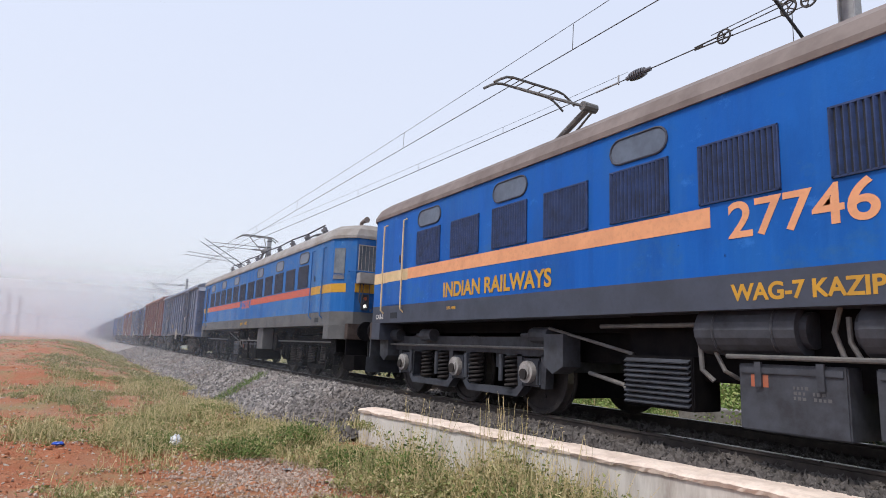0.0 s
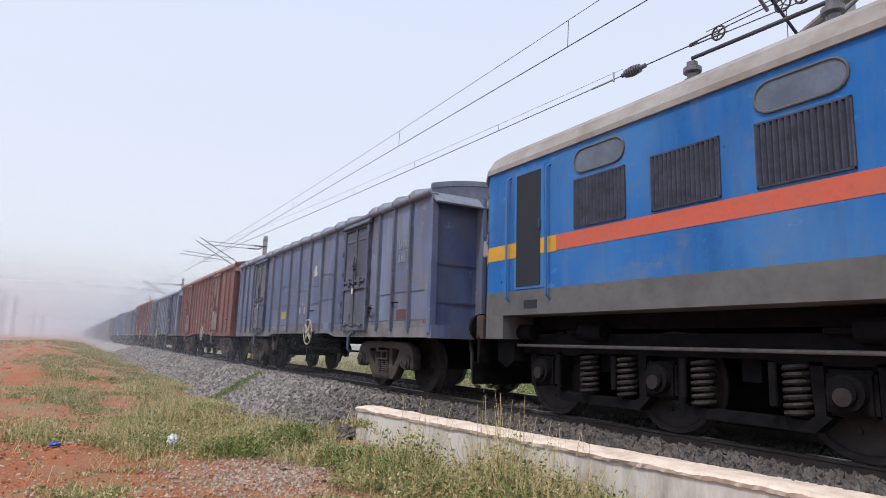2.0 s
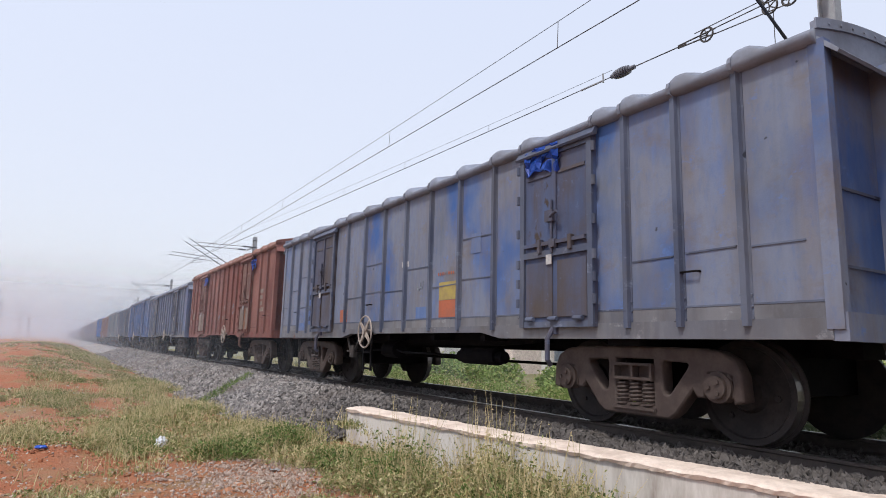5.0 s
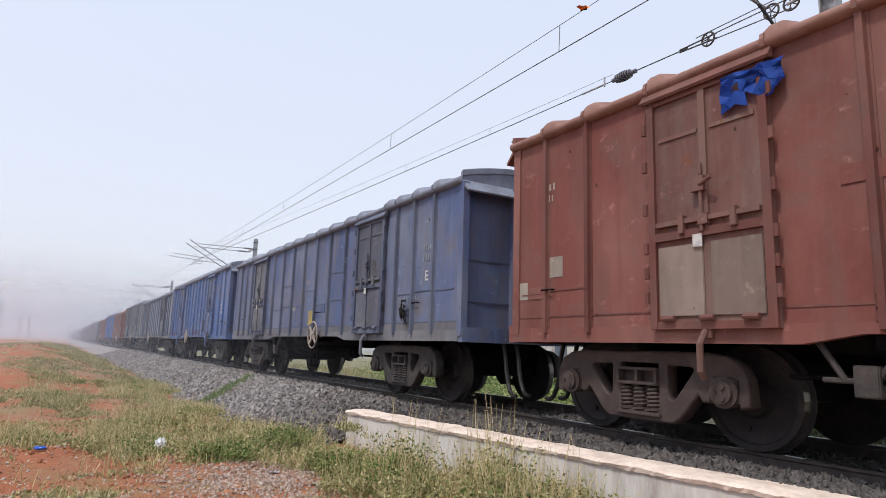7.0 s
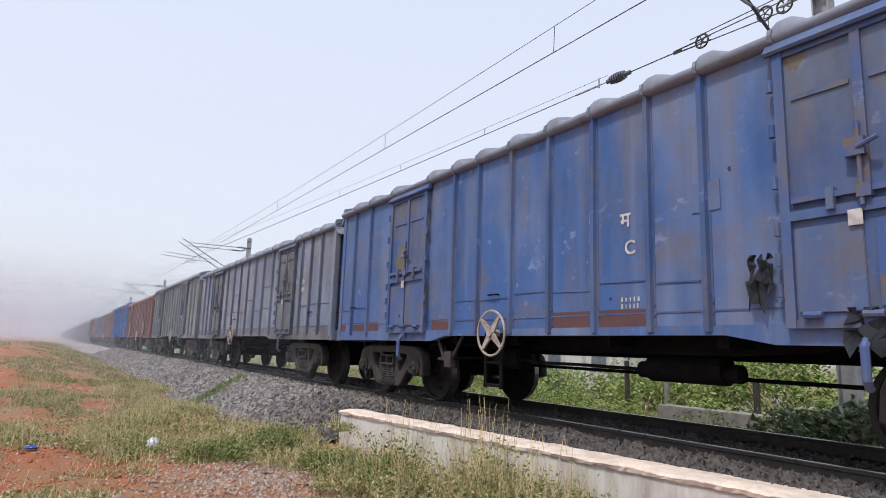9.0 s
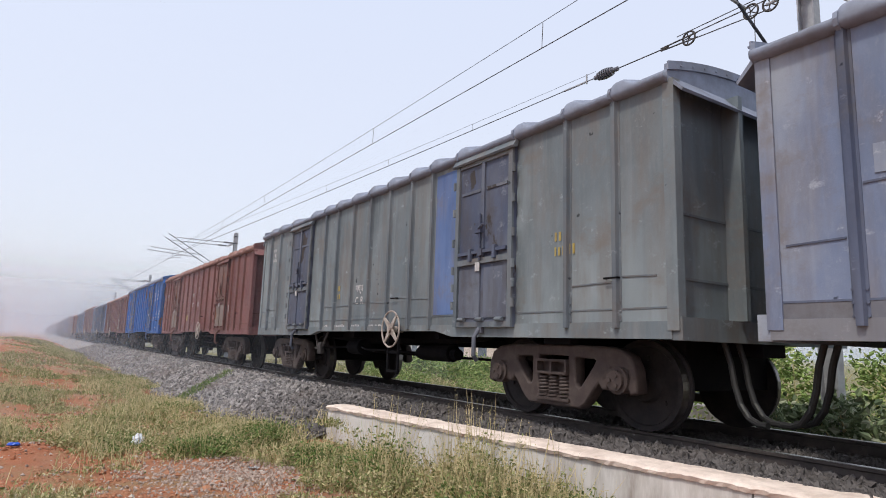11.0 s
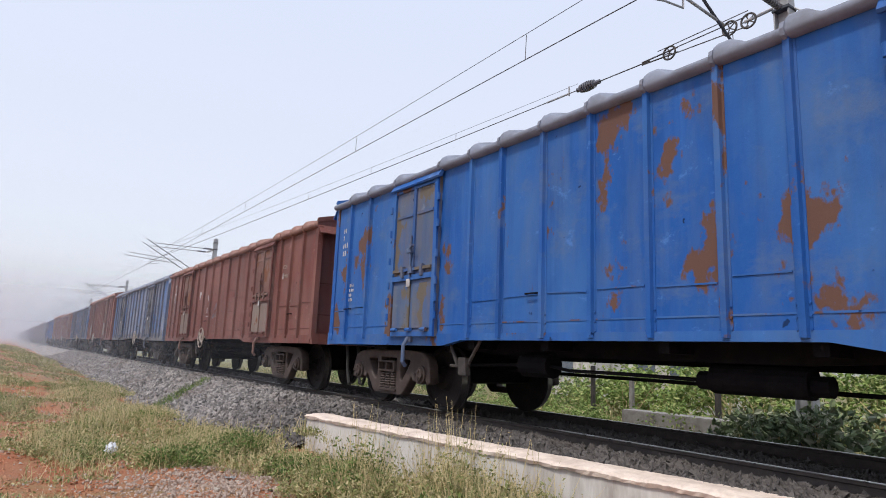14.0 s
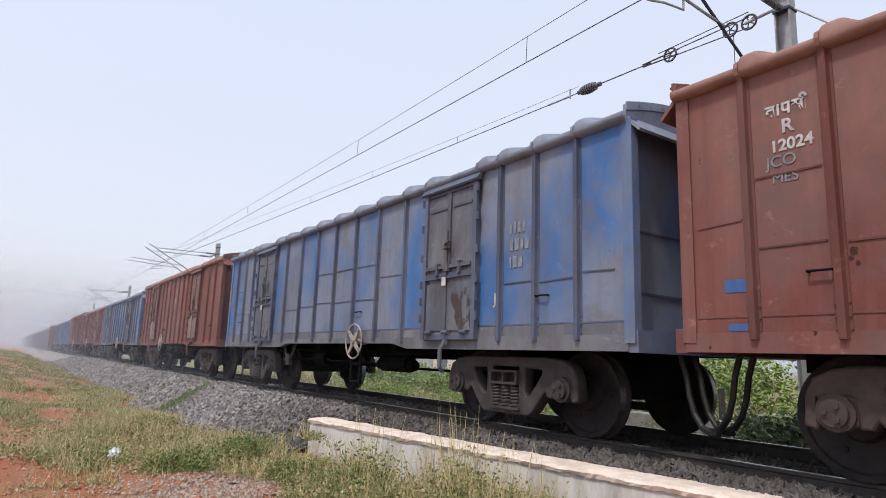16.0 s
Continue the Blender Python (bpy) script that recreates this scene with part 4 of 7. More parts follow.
    if close:                                             # small U-handles and repair plates of this wagon
        rnd = random.Random(int(abs(eave * 1000)) + len(WHEELSETS))
        for y in (wheel_y + 0.1 if wheel_y is not None else 0.9, -5.75, 5.75):
            part("grab_handle", PIECES["handle"], None, root).location = (-HALF, y, 1.5)
        for n in range(2):
            k = rnd.choice((-2.15, -1.29, 2.15, 5.3, 6.0))
            z = rnd.choice((1.02, 1.40, 1.5, 2.1))
            wv, h = rnd.uniform(0.12, 0.5), rnd.uniform(0.12, 0.3)
            part("repair_plate", box(B(), -HALF - 0.0085 - 0.0015 * n, -HALF - 0.0005, k - wv / 2, k + wv / 2, z, z + h), paint_mat, root)
    for name, me in PIECES["under"]:
        part(name, me, None, root)
    part("brake_gear", PIECES["gear"], None, root)
    part("lever_hanger", PIECES["hanger"], None, root).location = (0, 2.35, 0)
    return root


def side_patch(root, material, y0, y1, z0, z1, name="paint_patch", label=""):
    bm = B()
    box(bm, -HALF - 0.005, -HALF - 0.0005, y0, y1, z0, z1)
    return part(name, bm, material, root, label)


PITCH = 14.5
FIRST_FAR = 47.1           # far end of the first wagon's body at 0 s
RED_L = "oxide red covered goods wagon with ribbed sides and dusty roof"
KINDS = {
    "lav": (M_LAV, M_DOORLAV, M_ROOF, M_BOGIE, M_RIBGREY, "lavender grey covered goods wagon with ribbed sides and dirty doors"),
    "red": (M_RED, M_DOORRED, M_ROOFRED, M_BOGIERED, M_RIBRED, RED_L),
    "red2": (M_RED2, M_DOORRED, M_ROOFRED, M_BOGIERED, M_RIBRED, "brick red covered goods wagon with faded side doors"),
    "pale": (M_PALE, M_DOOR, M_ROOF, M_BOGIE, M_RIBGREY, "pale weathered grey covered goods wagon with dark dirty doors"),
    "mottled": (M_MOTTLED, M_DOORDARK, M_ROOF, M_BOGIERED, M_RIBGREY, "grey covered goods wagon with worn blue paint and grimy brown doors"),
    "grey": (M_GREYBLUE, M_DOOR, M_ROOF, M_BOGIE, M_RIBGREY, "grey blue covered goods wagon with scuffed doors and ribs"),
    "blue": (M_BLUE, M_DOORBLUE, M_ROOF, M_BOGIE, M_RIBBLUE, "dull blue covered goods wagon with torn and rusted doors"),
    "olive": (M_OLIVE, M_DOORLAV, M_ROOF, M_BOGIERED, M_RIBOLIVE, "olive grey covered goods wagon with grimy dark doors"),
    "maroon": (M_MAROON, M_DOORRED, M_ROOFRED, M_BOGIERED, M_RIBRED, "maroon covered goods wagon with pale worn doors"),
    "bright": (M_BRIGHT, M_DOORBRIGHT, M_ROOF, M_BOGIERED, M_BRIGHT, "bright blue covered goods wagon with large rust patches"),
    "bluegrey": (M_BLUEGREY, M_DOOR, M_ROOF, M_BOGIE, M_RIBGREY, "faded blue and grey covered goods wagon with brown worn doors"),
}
ORDER = ["lav", "red", "mottled", "red2", "grey", "blue", "pale", "olive", "maroon", "bright", "red", "bluegrey", "red2", "bluegrey", "red", "maroon", "blue",
         "grey", "maroon", "bluegrey", "red", "grey", "blue", "red2", "grey", "red", "pale", "blue", "red", "grey", "bluegrey", "maroon", "grey"]
# half length, place in its gap
LENGTHS = {0: (6.96, -0.25), 1: (6.42, -0.2), 2: (6.97, 0.2), 3: (6.42, 0.09), 4: (7.05, 0.42), 5: (6.42, 0.57), 6: (6.96, 0.0), 7: (6.45, -0.13), 8: (7.02, -0.05), 9: (6.44, 0.08), 10: (6.92, -0.08), 11: (6.95, -0.05)}
WHEEL_AT = {0: -1.23, 2: 1.33, 3: -1.07, 4: -1.15, 5: 1.0, 7: -1.13, 8: -1.2, 9: None, 10: 1.2, 11: -1.2}
WAGONS = []
for i, kind in enumerate(ORDER):
    p, dm, rm, bgm, rbm, lab = KINDS[kind]
    HL, off = LENGTHS.get(i, (6.42 if i % 3 == 0 else 6.95, 0.0))
    wy = WHEEL_AT.get(i, -1.2 if i % 2 else 1.2)
    ev = (3.50 if kind == "bright" else 3.48) if HL < 6.7 else (3.31 if kind in ("maroon", "bluegrey", "red") else 3.33)
    wg = build_wagon(p, dm, rm, bgm, rbm, lab, ev, wy, i < 14)
    WAGONS.append((wg, FIRST_FAR - 6.78 + i * PITCH + off))


# ---------------------------------------------------------------- electric locomotives
GRILLES = [0.62 + 1.178 * k for k in range(6)]
CORNER, NOSE = 8.72, 9.25
LOCO_PIECES = {}


def loco_outline(inset=0.0, short=0.0):
    """Plan of the body: straight sides, tapered cabs with rounded corners."""
    w, n = 1.53 - inset, 1.26 - inset
    half = [(-w, CORNER - short), (-n - 0.04, NOSE - 0.16 - short), (-n + 0.12, NOSE - short)]
    pts = [(a, -b) for a, b in half] + [(-a, -b) for a, b in half[::-1]] + [(-a, b) for a, b in half] + [(a, b) for a, b in half[::-1]]
    return pts


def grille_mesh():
    # Near-black sheet: the dark behind the slats is put into its colour.
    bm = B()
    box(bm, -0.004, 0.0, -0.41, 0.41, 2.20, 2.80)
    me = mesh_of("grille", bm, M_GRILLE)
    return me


def slats_mesh():
    bm = B()
    for i in range(15):
        y = -0.385 + i * 0.055
        plate(bm, [(-0.004, y - 0.013), (-0.03, y + 0.004), (-0.026, y + 0.016), (-0.004, y + 0.006)], "z", 2.215, 2.785)
    for z in (2.2, 2.785):
        box(bm, -0.02, -0.002, -0.41, 0.41, z, z + 0.018)
    for y in (-0.41, 0.395):
        box(bm, -0.02, -0.002, y, y + 0.015, 2.2, 2.8)
    return mesh_of("slats", bm, M_SLAT)


def oval_points(w, h, n=8):
    r = h / 2
    pts = []
    for cx, a0 in ((w / 2 - r, -90), (-w / 2 + r, 90)):
        for i in range(n + 1):
            a = radians(a0 + 180 * i / n)
            pts.append((cx + r * math.cos(a), r * math.sin(a)))
    return pts


def spring_stack(bm, x, y, z0, z1, r, n, wire):
    path_rod(bm, [(x + r * math.cos(0.6 * i), y + r * math.sin(0.6 * i), z0 + (z1 - z0) * i / (10.5 * n)) for i in range(int(10.5 * n) + 1)], wire, 6)


def pantograph(root, y, raised):
    """Half pantograph on four insulators; raised: head against the wire, else folded flat."""
    panto = part("pantograph", box(box(B(), -0.62, -0.54, y - 0.6, y + 0.6, 3.86, 3.92), 0.54, 0.62, y - 0.6, y + 0.6, 3.86, 3.92), M_PANTO, root)
    for x in (-0.55, 0.55):
        for yy in (y - 0.5, y + 0.5):
            bm = B()
            for i in range(4):
                rod(bm, (x, yy, 3.66 + i * 0.05), (x, yy, 3.70 + i * 0.05), 0.075 if i % 2 else 0.05, 10)
            part("insulator", bm, M_INSUL, panto)
    if raised:
        knee, head = (0.0, y - 1.05, 4.62), (0.0, y + 0.45, 5.50)
    else:
        knee, head = (0.0, y - 1.15, 4.02), (0.0, y + 0.55, 4.06)
    bm = B()
    rod(bm, (0.0, y + 0.5, 3.92), knee, 0.055, 8)
    rod(bm, (0.25, y + 0.4, 3.92), (0.12, knee[1], knee[2]), 0.02, 6)
    for x in (-0.32, 0.32):
        rod(bm, (x * 0.4, knee[1], knee[2]), (x, head[1], head[2] - 0.08), 0.022, 6)
    rod(bm, (-0.14, knee[1], knee[2]), (0.14, knee[1], knee[2]), 0.075, 10)
    part("arm", bm, M_PANTO, panto)
    bm = B()
    for dy in (-0.16, 0.16):
        pts = []
        for i in range(15):
            a = -1 + 2 * i / 14
            pts.append((a * 0.92, head[1] + dy, head[2] - 0.28 * max(0.0, abs(a) - 0.62) ** 1.4 * 2.6))
        path_rod(bm, pts, 0.024, 6)
    for x in (-0.5, -0.25, 0.0, 0.25, 0.5):
        rod(bm, (x, head[1] - 0.16, head[2]), (x, head[1] + 0.16, head[2]), 0.012, 6)
    part("collector_head", bm, M_PANTO, panto)


def loco_bogie(root, sign, mat, skin):
    """Three-axle bogie: frame, coil springs, axle boxes, dampers, wheelsets."""
    cy = sign * 6.0
    bm = B()
    for x0, x1 in ((-1.14, -1.0), (1.0, 1.14)):
        plate(bm, [(-2.55, 1.06), (-2.55, 0.80), (-1.35, 0.78), (-1.2, 0.82), (1.2, 0.82), (1.35, 0.78), (2.55, 0.80), (2.55, 1.06)], "x", x0, x1)
        for c in (-1.9, 0.0, 1.9):
            for d in (-0.27, 0.27):
                plate(bm, [(c + d - 0.06, 0.82), (c + d + 0.06, 0.82), (c + d * 0.95 + 0.045, 0.36), (c + d * 0.95 - 0.045, 0.36)], "x", x0, x1)
        for a, b in ((-1.55, -0.35), (0.35, 1.55)):
            plate(bm, [(a - 0.2, 0.36), (a - 0.05, 0.22), (b + 0.05, 0.22), (b + 0.2, 0.36), (b + 0.08, 0.38), (b, 0.32), (a, 0.32), (a - 0.08, 0.38)], "x", x0 - 0.02, x1)
    for y in (-2.4, -0.95, 0.95, 2.4):
        box(bm, -1.0, 1.0, y - 0.1, y + 0.1, 0.6, 0.9)
    box(bm, -0.92, 0.92, -2.3, 2.3, 0.84, 0.99)            # block that shuts out light, standing for ducts packed under the floor
    bogie = part("bogie", bm, mat, root)
    bogie.location = (0, cy, RAIL_Z)
    for c in (-1.9, 0.0, 1.9):
        bm = B()
        box(bm, -1.17, -1.0, c - 0.20, c + 0.20, 0.38, 0.76, 0.03)
        part("axle_box", bm, skin, bogie)
        part("axle_cap", rod(rod(B(), (-1.16, c, 0.575), (-1.25, c, 0.575), 0.15, 18), (-1.25, c, 0.575), (-1.275, c, 0.575), 0.10, 14), M_BOXCAP if skin is M_DUCT else skin, bogie)
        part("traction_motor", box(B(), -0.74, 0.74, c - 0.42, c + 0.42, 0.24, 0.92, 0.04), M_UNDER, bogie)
        w = part("wheelset", LOCO_PIECES["wheelset"], None, bogie)
        w.location = (0, c, 0.545)
        WHEELSETS.append((w, (0, c, 0.545), 0.545))
    for c in (-1.45, -0.5, 0.5, 1.1):
        bm = B()
        spring_stack(bm, -1.12, c, 0.34, 0.80, 0.10, 7, 0.024)
        part("coil_spring", bm, M_WHEEL, bogie)
    for c in (-2.2, 0.95, 2.25):
        bm = B()
        rod(bm, (-1.2, c - 0.2, 1.08), (-1.2, c + 0.18, 1.08), 0.11, 14)
        rod(bm, (-1.2, c + 0.18, 1.08), (-1.2, c + 0.45, 1.08), 0.03, 8)
        part("brake_cylinder", bm, skin, bogie)
    for c in (-0.95, 0.0, 0.95, 1.9):
        part("damper", rod(B(), (-1.22, c - 0.34, 0.42), (-1.22, c - 0.34, 0.80), 0.036, 10), skin, bogie)
    bm = B()
    rod(bm, (-1.25, -2.6, 0.90), (-1.25, 2.6, 0.90), 0.020, 8)
    part("pipe", bm, M_PANTO, bogie)
    for q in (-1, 1):
        part("sandbox", plate(B(), [(q * 2.75, 1.09), (q * 2.75, 0.68), (q * 2.55, 0.58), (q * 2.38, 0.68), (q * 2.38, 1.09)], "x", -1.32, -1.02), skin, bogie)


def build_loco(blue, grey, roof_m, stripe, cab_stripe, slat, skin, label, raised, number, number_mat, names):
    root = new("electric_locomotive", None)
    tagged(root, label, "locomotive", "locomotives of the goods train")
    out = loco_outline()
    bm = B()
    plate(bm, out, "z", 1.50, 3.27)
    part("body", bm, blue, root)
    bm = B()
    plate(bm, loco_outline(-0.006), "z", 1.18, 1.504)
    part("skirt", bm, grey, root)
    for s in (-1, 1):                                         # cab skirts that reach down round the couplers
        o = [(a, b) for a, b in loco_outline(-0.008) if b * s > 0]
        o = sorted(o, key=lambda q: q[0])
        lo = [(-1.536, s * 8.35), *[q for q in o], (1.536, s * 8.35)]
        part("cab_skirt", plate(B(), lo, "z", 0.86, 1.178), grey, root)
    bm = B()                                                  # roof, edges rounded over
    rows = []
    for inset, short, z in ((-0.03, -0.03, 3.26), (-0.03, -0.03, 3.33), (0.06, 0.03, 3.50), (0.22, 0.16, 3.62), (0.5, 0.4, 3.68)):
        rows.append([bm.verts.new((x, y, z)) for x, y in loco_outline(inset, short)])
    m = len(rows[0])
    for p, q in zip(rows, rows[1:]):
        for i in range(m):
            bm.faces.new((p[i], p[(i + 1) % m], q[(i + 1) % m], q[i]))
    bm.faces.new(rows[-1])
    bm.faces.new(rows[0][::-1])
    part("roof", bm, roof_m, root)
    for yc in (-5.0, -2.3, 0.6, 3.4, 6.0):                      # hatches on the roof
        part("roof_hatch", box(B(), -0.95, 0.95, yc - 1.2, yc + 1.2, 3.66, 3.76, 0.03), roof_m, root)
    for s in (-1, 1):
        for k, g in enumerate(GRILLES):
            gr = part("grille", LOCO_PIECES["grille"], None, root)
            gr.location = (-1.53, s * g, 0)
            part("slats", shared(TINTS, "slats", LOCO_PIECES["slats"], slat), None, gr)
            if k in (1, 3, 5):
                o = part("oval_window", LOCO_PIECES["oval"], None, root)
                o.location = (-1.53, s * g, 3.02)
                part("frame", shared(TINTS, "oval_frame", LOCO_PIECES["oval_frame"], grey), None, o)
        # waist stripe
        bm = B()
        inner = 0.92 if s > 0 else (1.42 if number == "27746" else 0.70)
        box(bm, -1.534, -1.53, min(s * inner, s * 7.25), max(s * inner, s * 7.25), 1.97, 2.17)
        part("stripe", bm, stripe, root)
        bm = B()
        box(bm, -1.534, -1.53, min(s * 7.25, s * CORNER), max(s * 7.25, s * CORNER), 1.96, 2.17)
        w0, w1 = (-1.53, s * CORNER), (-1.30, s * (NOSE - 0.16))
        dx, dy = w1[0] - w0[0], w1[1] - w0[1]
        vs = [bm.verts.new((w0[0] + dx * k - 0.005, w0[1] + dy * k, z)) for k, z in ((0, 1.96), (1, 1.96), (1, 2.17), (0, 2.17))]
        bm.faces.new(vs)
        part("cab_stripe", bm, cab_stripe, root)
        # cab door with handrails
        yd = s * 7.79
        d = part("cab_door", box(B(), -1.542, -1.53, yd - 0.32, yd + 0.32, 1.52, 3.16, 0.004), blue, root)
        part("cab_stripe", box(B(), -1.546, -1.542, yd - 0.32, yd + 0.32, 1.965, 2.165), cab_stripe, d)
        # The rear door is open; a near-black slab paints its dark inside.
        if s > 0 and number != "27746":
            part("open_doorway", box(B(), -1.552, -1.542, yd - 0.24, yd + 0.26, 1.56, 3.10), M_GRILLE, d, "near-black slab standing in for the open doorway")
        part("door_handle", rod(B(), (-1.56, yd - s * 0.24, 2.3), (-1.56, yd - s * 0.24, 2.44), 0.014, 8), M_DUCT, d)
        for q in (yd - 0.42, yd + 0.42):
            bm = B()
            path_rod(bm, [(-1.53, q, 3.12), (-1.60, q, 3.08), (-1.60, q, 1.42), (-1.53, q, 1.36)], 0.017, 8)
            part("handrail", bm, M_CREAM if number == "27746" else blue, root)
        # Step recess painted as a near-black plate on the skirt, not cut in.
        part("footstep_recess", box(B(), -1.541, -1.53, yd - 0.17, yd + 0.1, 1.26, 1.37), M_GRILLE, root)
        # cab side window in the tapered wall, and the windscreens
        nrm = Vector((-dy * s, dx * s, 0)).normalized()
        if nrm.x > 0:
            nrm = -nrm
        def on_taper(k, z, out_by):
            return Vector((w0[0] + dx * k, w0[1] + dy * k, z)) + nrm * out_by
        bm = B()
        lo = [on_taper(k, z, 0.0) for k, z in ((0.12, 2.42), (0.85, 2.42), (0.85, 3.02), (0.12, 3.02))]
        hi = [on_taper(k, z, 0.014) for k, z in ((0.12, 2.42), (0.85, 2.42), (0.85, 3.02), (0.12, 3.02))]
        a, b = [bm.verts.new(v) for v in lo], [bm.verts.new(v) for v in hi]
        bm.faces.new(b)
        for i in range(4):
            bm.faces.new((a[i], a[(i + 1) % 4], b[(i + 1) % 4], b[i]))
        part("cab_window", bm, M_DARKGLASS, root)
        bm = B()
        for i in range(5):
            p, q = on_taper(0.12, 2.28 + 0.028 * i, 0.02), on_taper(0.85, 2.28 + 0.028 * i, 0.02)
            rod(bm, p, q, 0.008, 5)
        part("cab_louvre", bm, M_LROOF2, root)
        yn = s * (NOSE + 0.012)
        for xw in (-0.64, 0.64):
            w = part("windscreen", box(B(), xw - 0.44, xw + 0.44, min(yn, yn - s * 0.02), max(yn, yn - s * 0.02), 2.48, 3.08), M_DARKGLASS, root)
            bm = B()
            for x in (xw - 0.46, xw + 0.44):
                box(bm, x, x + 0.025, min(yn, yn + s * 0.02), max(yn, yn + s * 0.02), 2.46, 3.10)
            for z in (2.46, 3.08):
                box(bm, xw - 0.46, xw + 0.465, min(yn, yn + s * 0.02), max(yn, yn + s * 0.02), z, z + 0.025)
            part("frame", bm, M_LROOF2, w)
            bm = B()
            for i in range(9):
                rod(bm, (xw - 0.38 + i * 0.095, yn + s * 0.03, 2.48), (xw - 0.38 + i * 0.095, yn + s * 0.03, 3.08), 0.007, 5)
            part("window_guard", bm, M_LROOF2, w)
        part("cab_stripe", box(B(), -1.14, 1.14, min(yn, yn - s * 0.014), max(yn, yn - s * 0.014), 1.96, 2.17), cab_stripe, root)
        part("jumper_box", box(B(), -1.12, -0.72, min(yn, yn + s * 0.22), max(yn, yn + s * 0.22), 2.16, 2.42, 0.012), M_LROOF2, root, "dented white equipment box")
        bm = B()
        box(bm, -0.98, -0.8, min(yn, yn + s * 0.05), max(yn, yn + s * 0.05), 1.55, 1.92, 0.01)
        mk = part("marker_light", bm, M_DUCT, root)
        for z, mm in ((1.64, M_LAMP if s < 0 else M_DARKGLASS), (1.82, M_ORANGE)):
            part("lens", rod(B(), (-0.89, yn + s * 0.04, z), (-0.89, yn + s * 0.075, z), 0.042, 14), mm, mk)
        for q in (-1.06, -0.98, -0.82):                       # slack jumper cables below the box
            drop = 1.62 + 0.12 * math.sin(9 * q)
            part("jumper_cable", path_rod(B(), [(q, yn + s * 0.12, 2.18), (q - 0.02, yn + s * 0.13, drop + 0.15), (q + 0.05, yn + s * 0.12, drop), (q + 0.13, yn + s * 0.08, drop + 0.12), (q + 0.16, yn + s * 0.02, drop + 0.26)], 0.013, 6), M_DUCT, root)
        part("grab_rail", path_rod(B(), [(-1.27, yn - s * 0.1, 2.44), (-1.31, yn - s * 0.04, 2.46), (-1.15, yn + s * 0.05, 2.46), (1.15, yn + s * 0.05, 2.46)], 0.014, 6), blue, root)
        bm = B()
        rod(bm, (0, yn - s * 0.02, 3.28), (0, yn + s * 0.16, 3.28), 0.17, 18)
        part("headlight", bm, M_DUCT, root)
        for x in (-0.98, 0.98):
            bm = B()
            rod(bm, (x, yn - s * 0.1, 1.05), (x, yn + s * 0.42, 1.05), 0.085, 12)
            rod(bm, (x, yn + s * 0.40, 1.05), (x, yn + s * 0.46, 1.05), 0.22, 18)
            part("buffer", bm, M_UNDER, root)
        bm = B()
        box(bm, -1.3, 1.3, min(yn - s * 0.1, yn + s * 0.1), max(yn - s * 0.1, yn + s * 0.1), 0.86, 1.22, 0.01)
        part("buffer_beam", bm, M_BOGIERED, root, "rusty red buffer beam")
        c = part("coupler", PIECES["coupler"], None, root)
        c.matrix_basis = pose(0, yn + s * 0.08, 0, 0, 0, 0 if s > 0 else 180)
        for hx in (-0.75, -0.5):
            h = part("air_hose", PIECES["hose"], None, root)
            h.matrix_basis = pose(hx, yn + s * 0.05, 0, 0, 0, 0 if s > 0 else 180)
        bm = B()
        plate(bm, [(-1.35, yn + s * 0.1), (1.35, yn + s * 0.1), (1.2, yn + s * 0.35), (-1.2, yn + s * 0.35)], "z", 0.18, 0.5)
        plate(bm, [(-1.3, yn), (1.3, yn), (1.3, yn + s * 0.06), (-1.3, yn + s * 0.06)], "z", 0.5, 0.9)
        part("cattle_guard", bm, skin, root)
        bm = B()
        rod(bm, (-0.75, s * 8.5, 3.6), (-0.75, s * 8.5, 3.80), 0.05, 12)
        rod(bm, (-0.75, s * 8.45, 3.80), (-0.75, s * 8.85, 3.82), 0.03, 12, 0.075)
        part("horn", bm, M_LROOF, root)
        loco_bogie(root, s, skin, skin)
        pantograph(root, s * 5.2, raised == s)
    # roof bus bar on insulators
    ys = [-6.4 + 1.5 * i for i in range(9)]
    bar_x = -0.3 if number == "27746" else -0.98
    bm = B()
    path_rod(bm, [(bar_x, y, 4.02 - 0.04 * (i % 2)) for i, y in enumerate(ys)], 0.022, 8)
    part("bus_bar", bm, M_DUCT, root)
    for y in ys:
        bm = B()
        for i in range(5):
            rod(bm, (bar_x, y, 3.64 + i * 0.07), (bar_x, y, 3.69 + i * 0.07), 0.10 if i % 2 else 0.06, 12)
        part("insulator", bm, M_INSUL, root)
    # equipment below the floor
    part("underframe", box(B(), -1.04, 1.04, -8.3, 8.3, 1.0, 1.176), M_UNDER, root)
    # Near-black blocks added to shut out light between bogies and tank.
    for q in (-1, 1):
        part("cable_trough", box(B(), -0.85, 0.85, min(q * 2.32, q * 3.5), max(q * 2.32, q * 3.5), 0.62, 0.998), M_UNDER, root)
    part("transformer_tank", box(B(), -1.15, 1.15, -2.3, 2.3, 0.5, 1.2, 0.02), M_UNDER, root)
    for y0, y1 in ((0.22, 1.2), (-1.3, -0.28)):
        bm = B()
        rod(bm, (-1.22, y0, 1.0), (-1.22, y1, 1.0), 0.23, 20)
        for y in (y0 - 0.06, y1):
            rod(bm, (-1.22, y, 1.0), (-1.22, y + 0.06, 1.0), 0.16, 16)
        for y in (y0 + 0.2, y1 - 0.2):
            ring(bm, (-1.22, y, 1.0), (0, 1, 0), 0.235, 0.012, 20, 5)
        part("air_reservoir", bm, skin, root, "grey cylindrical air reservoir")
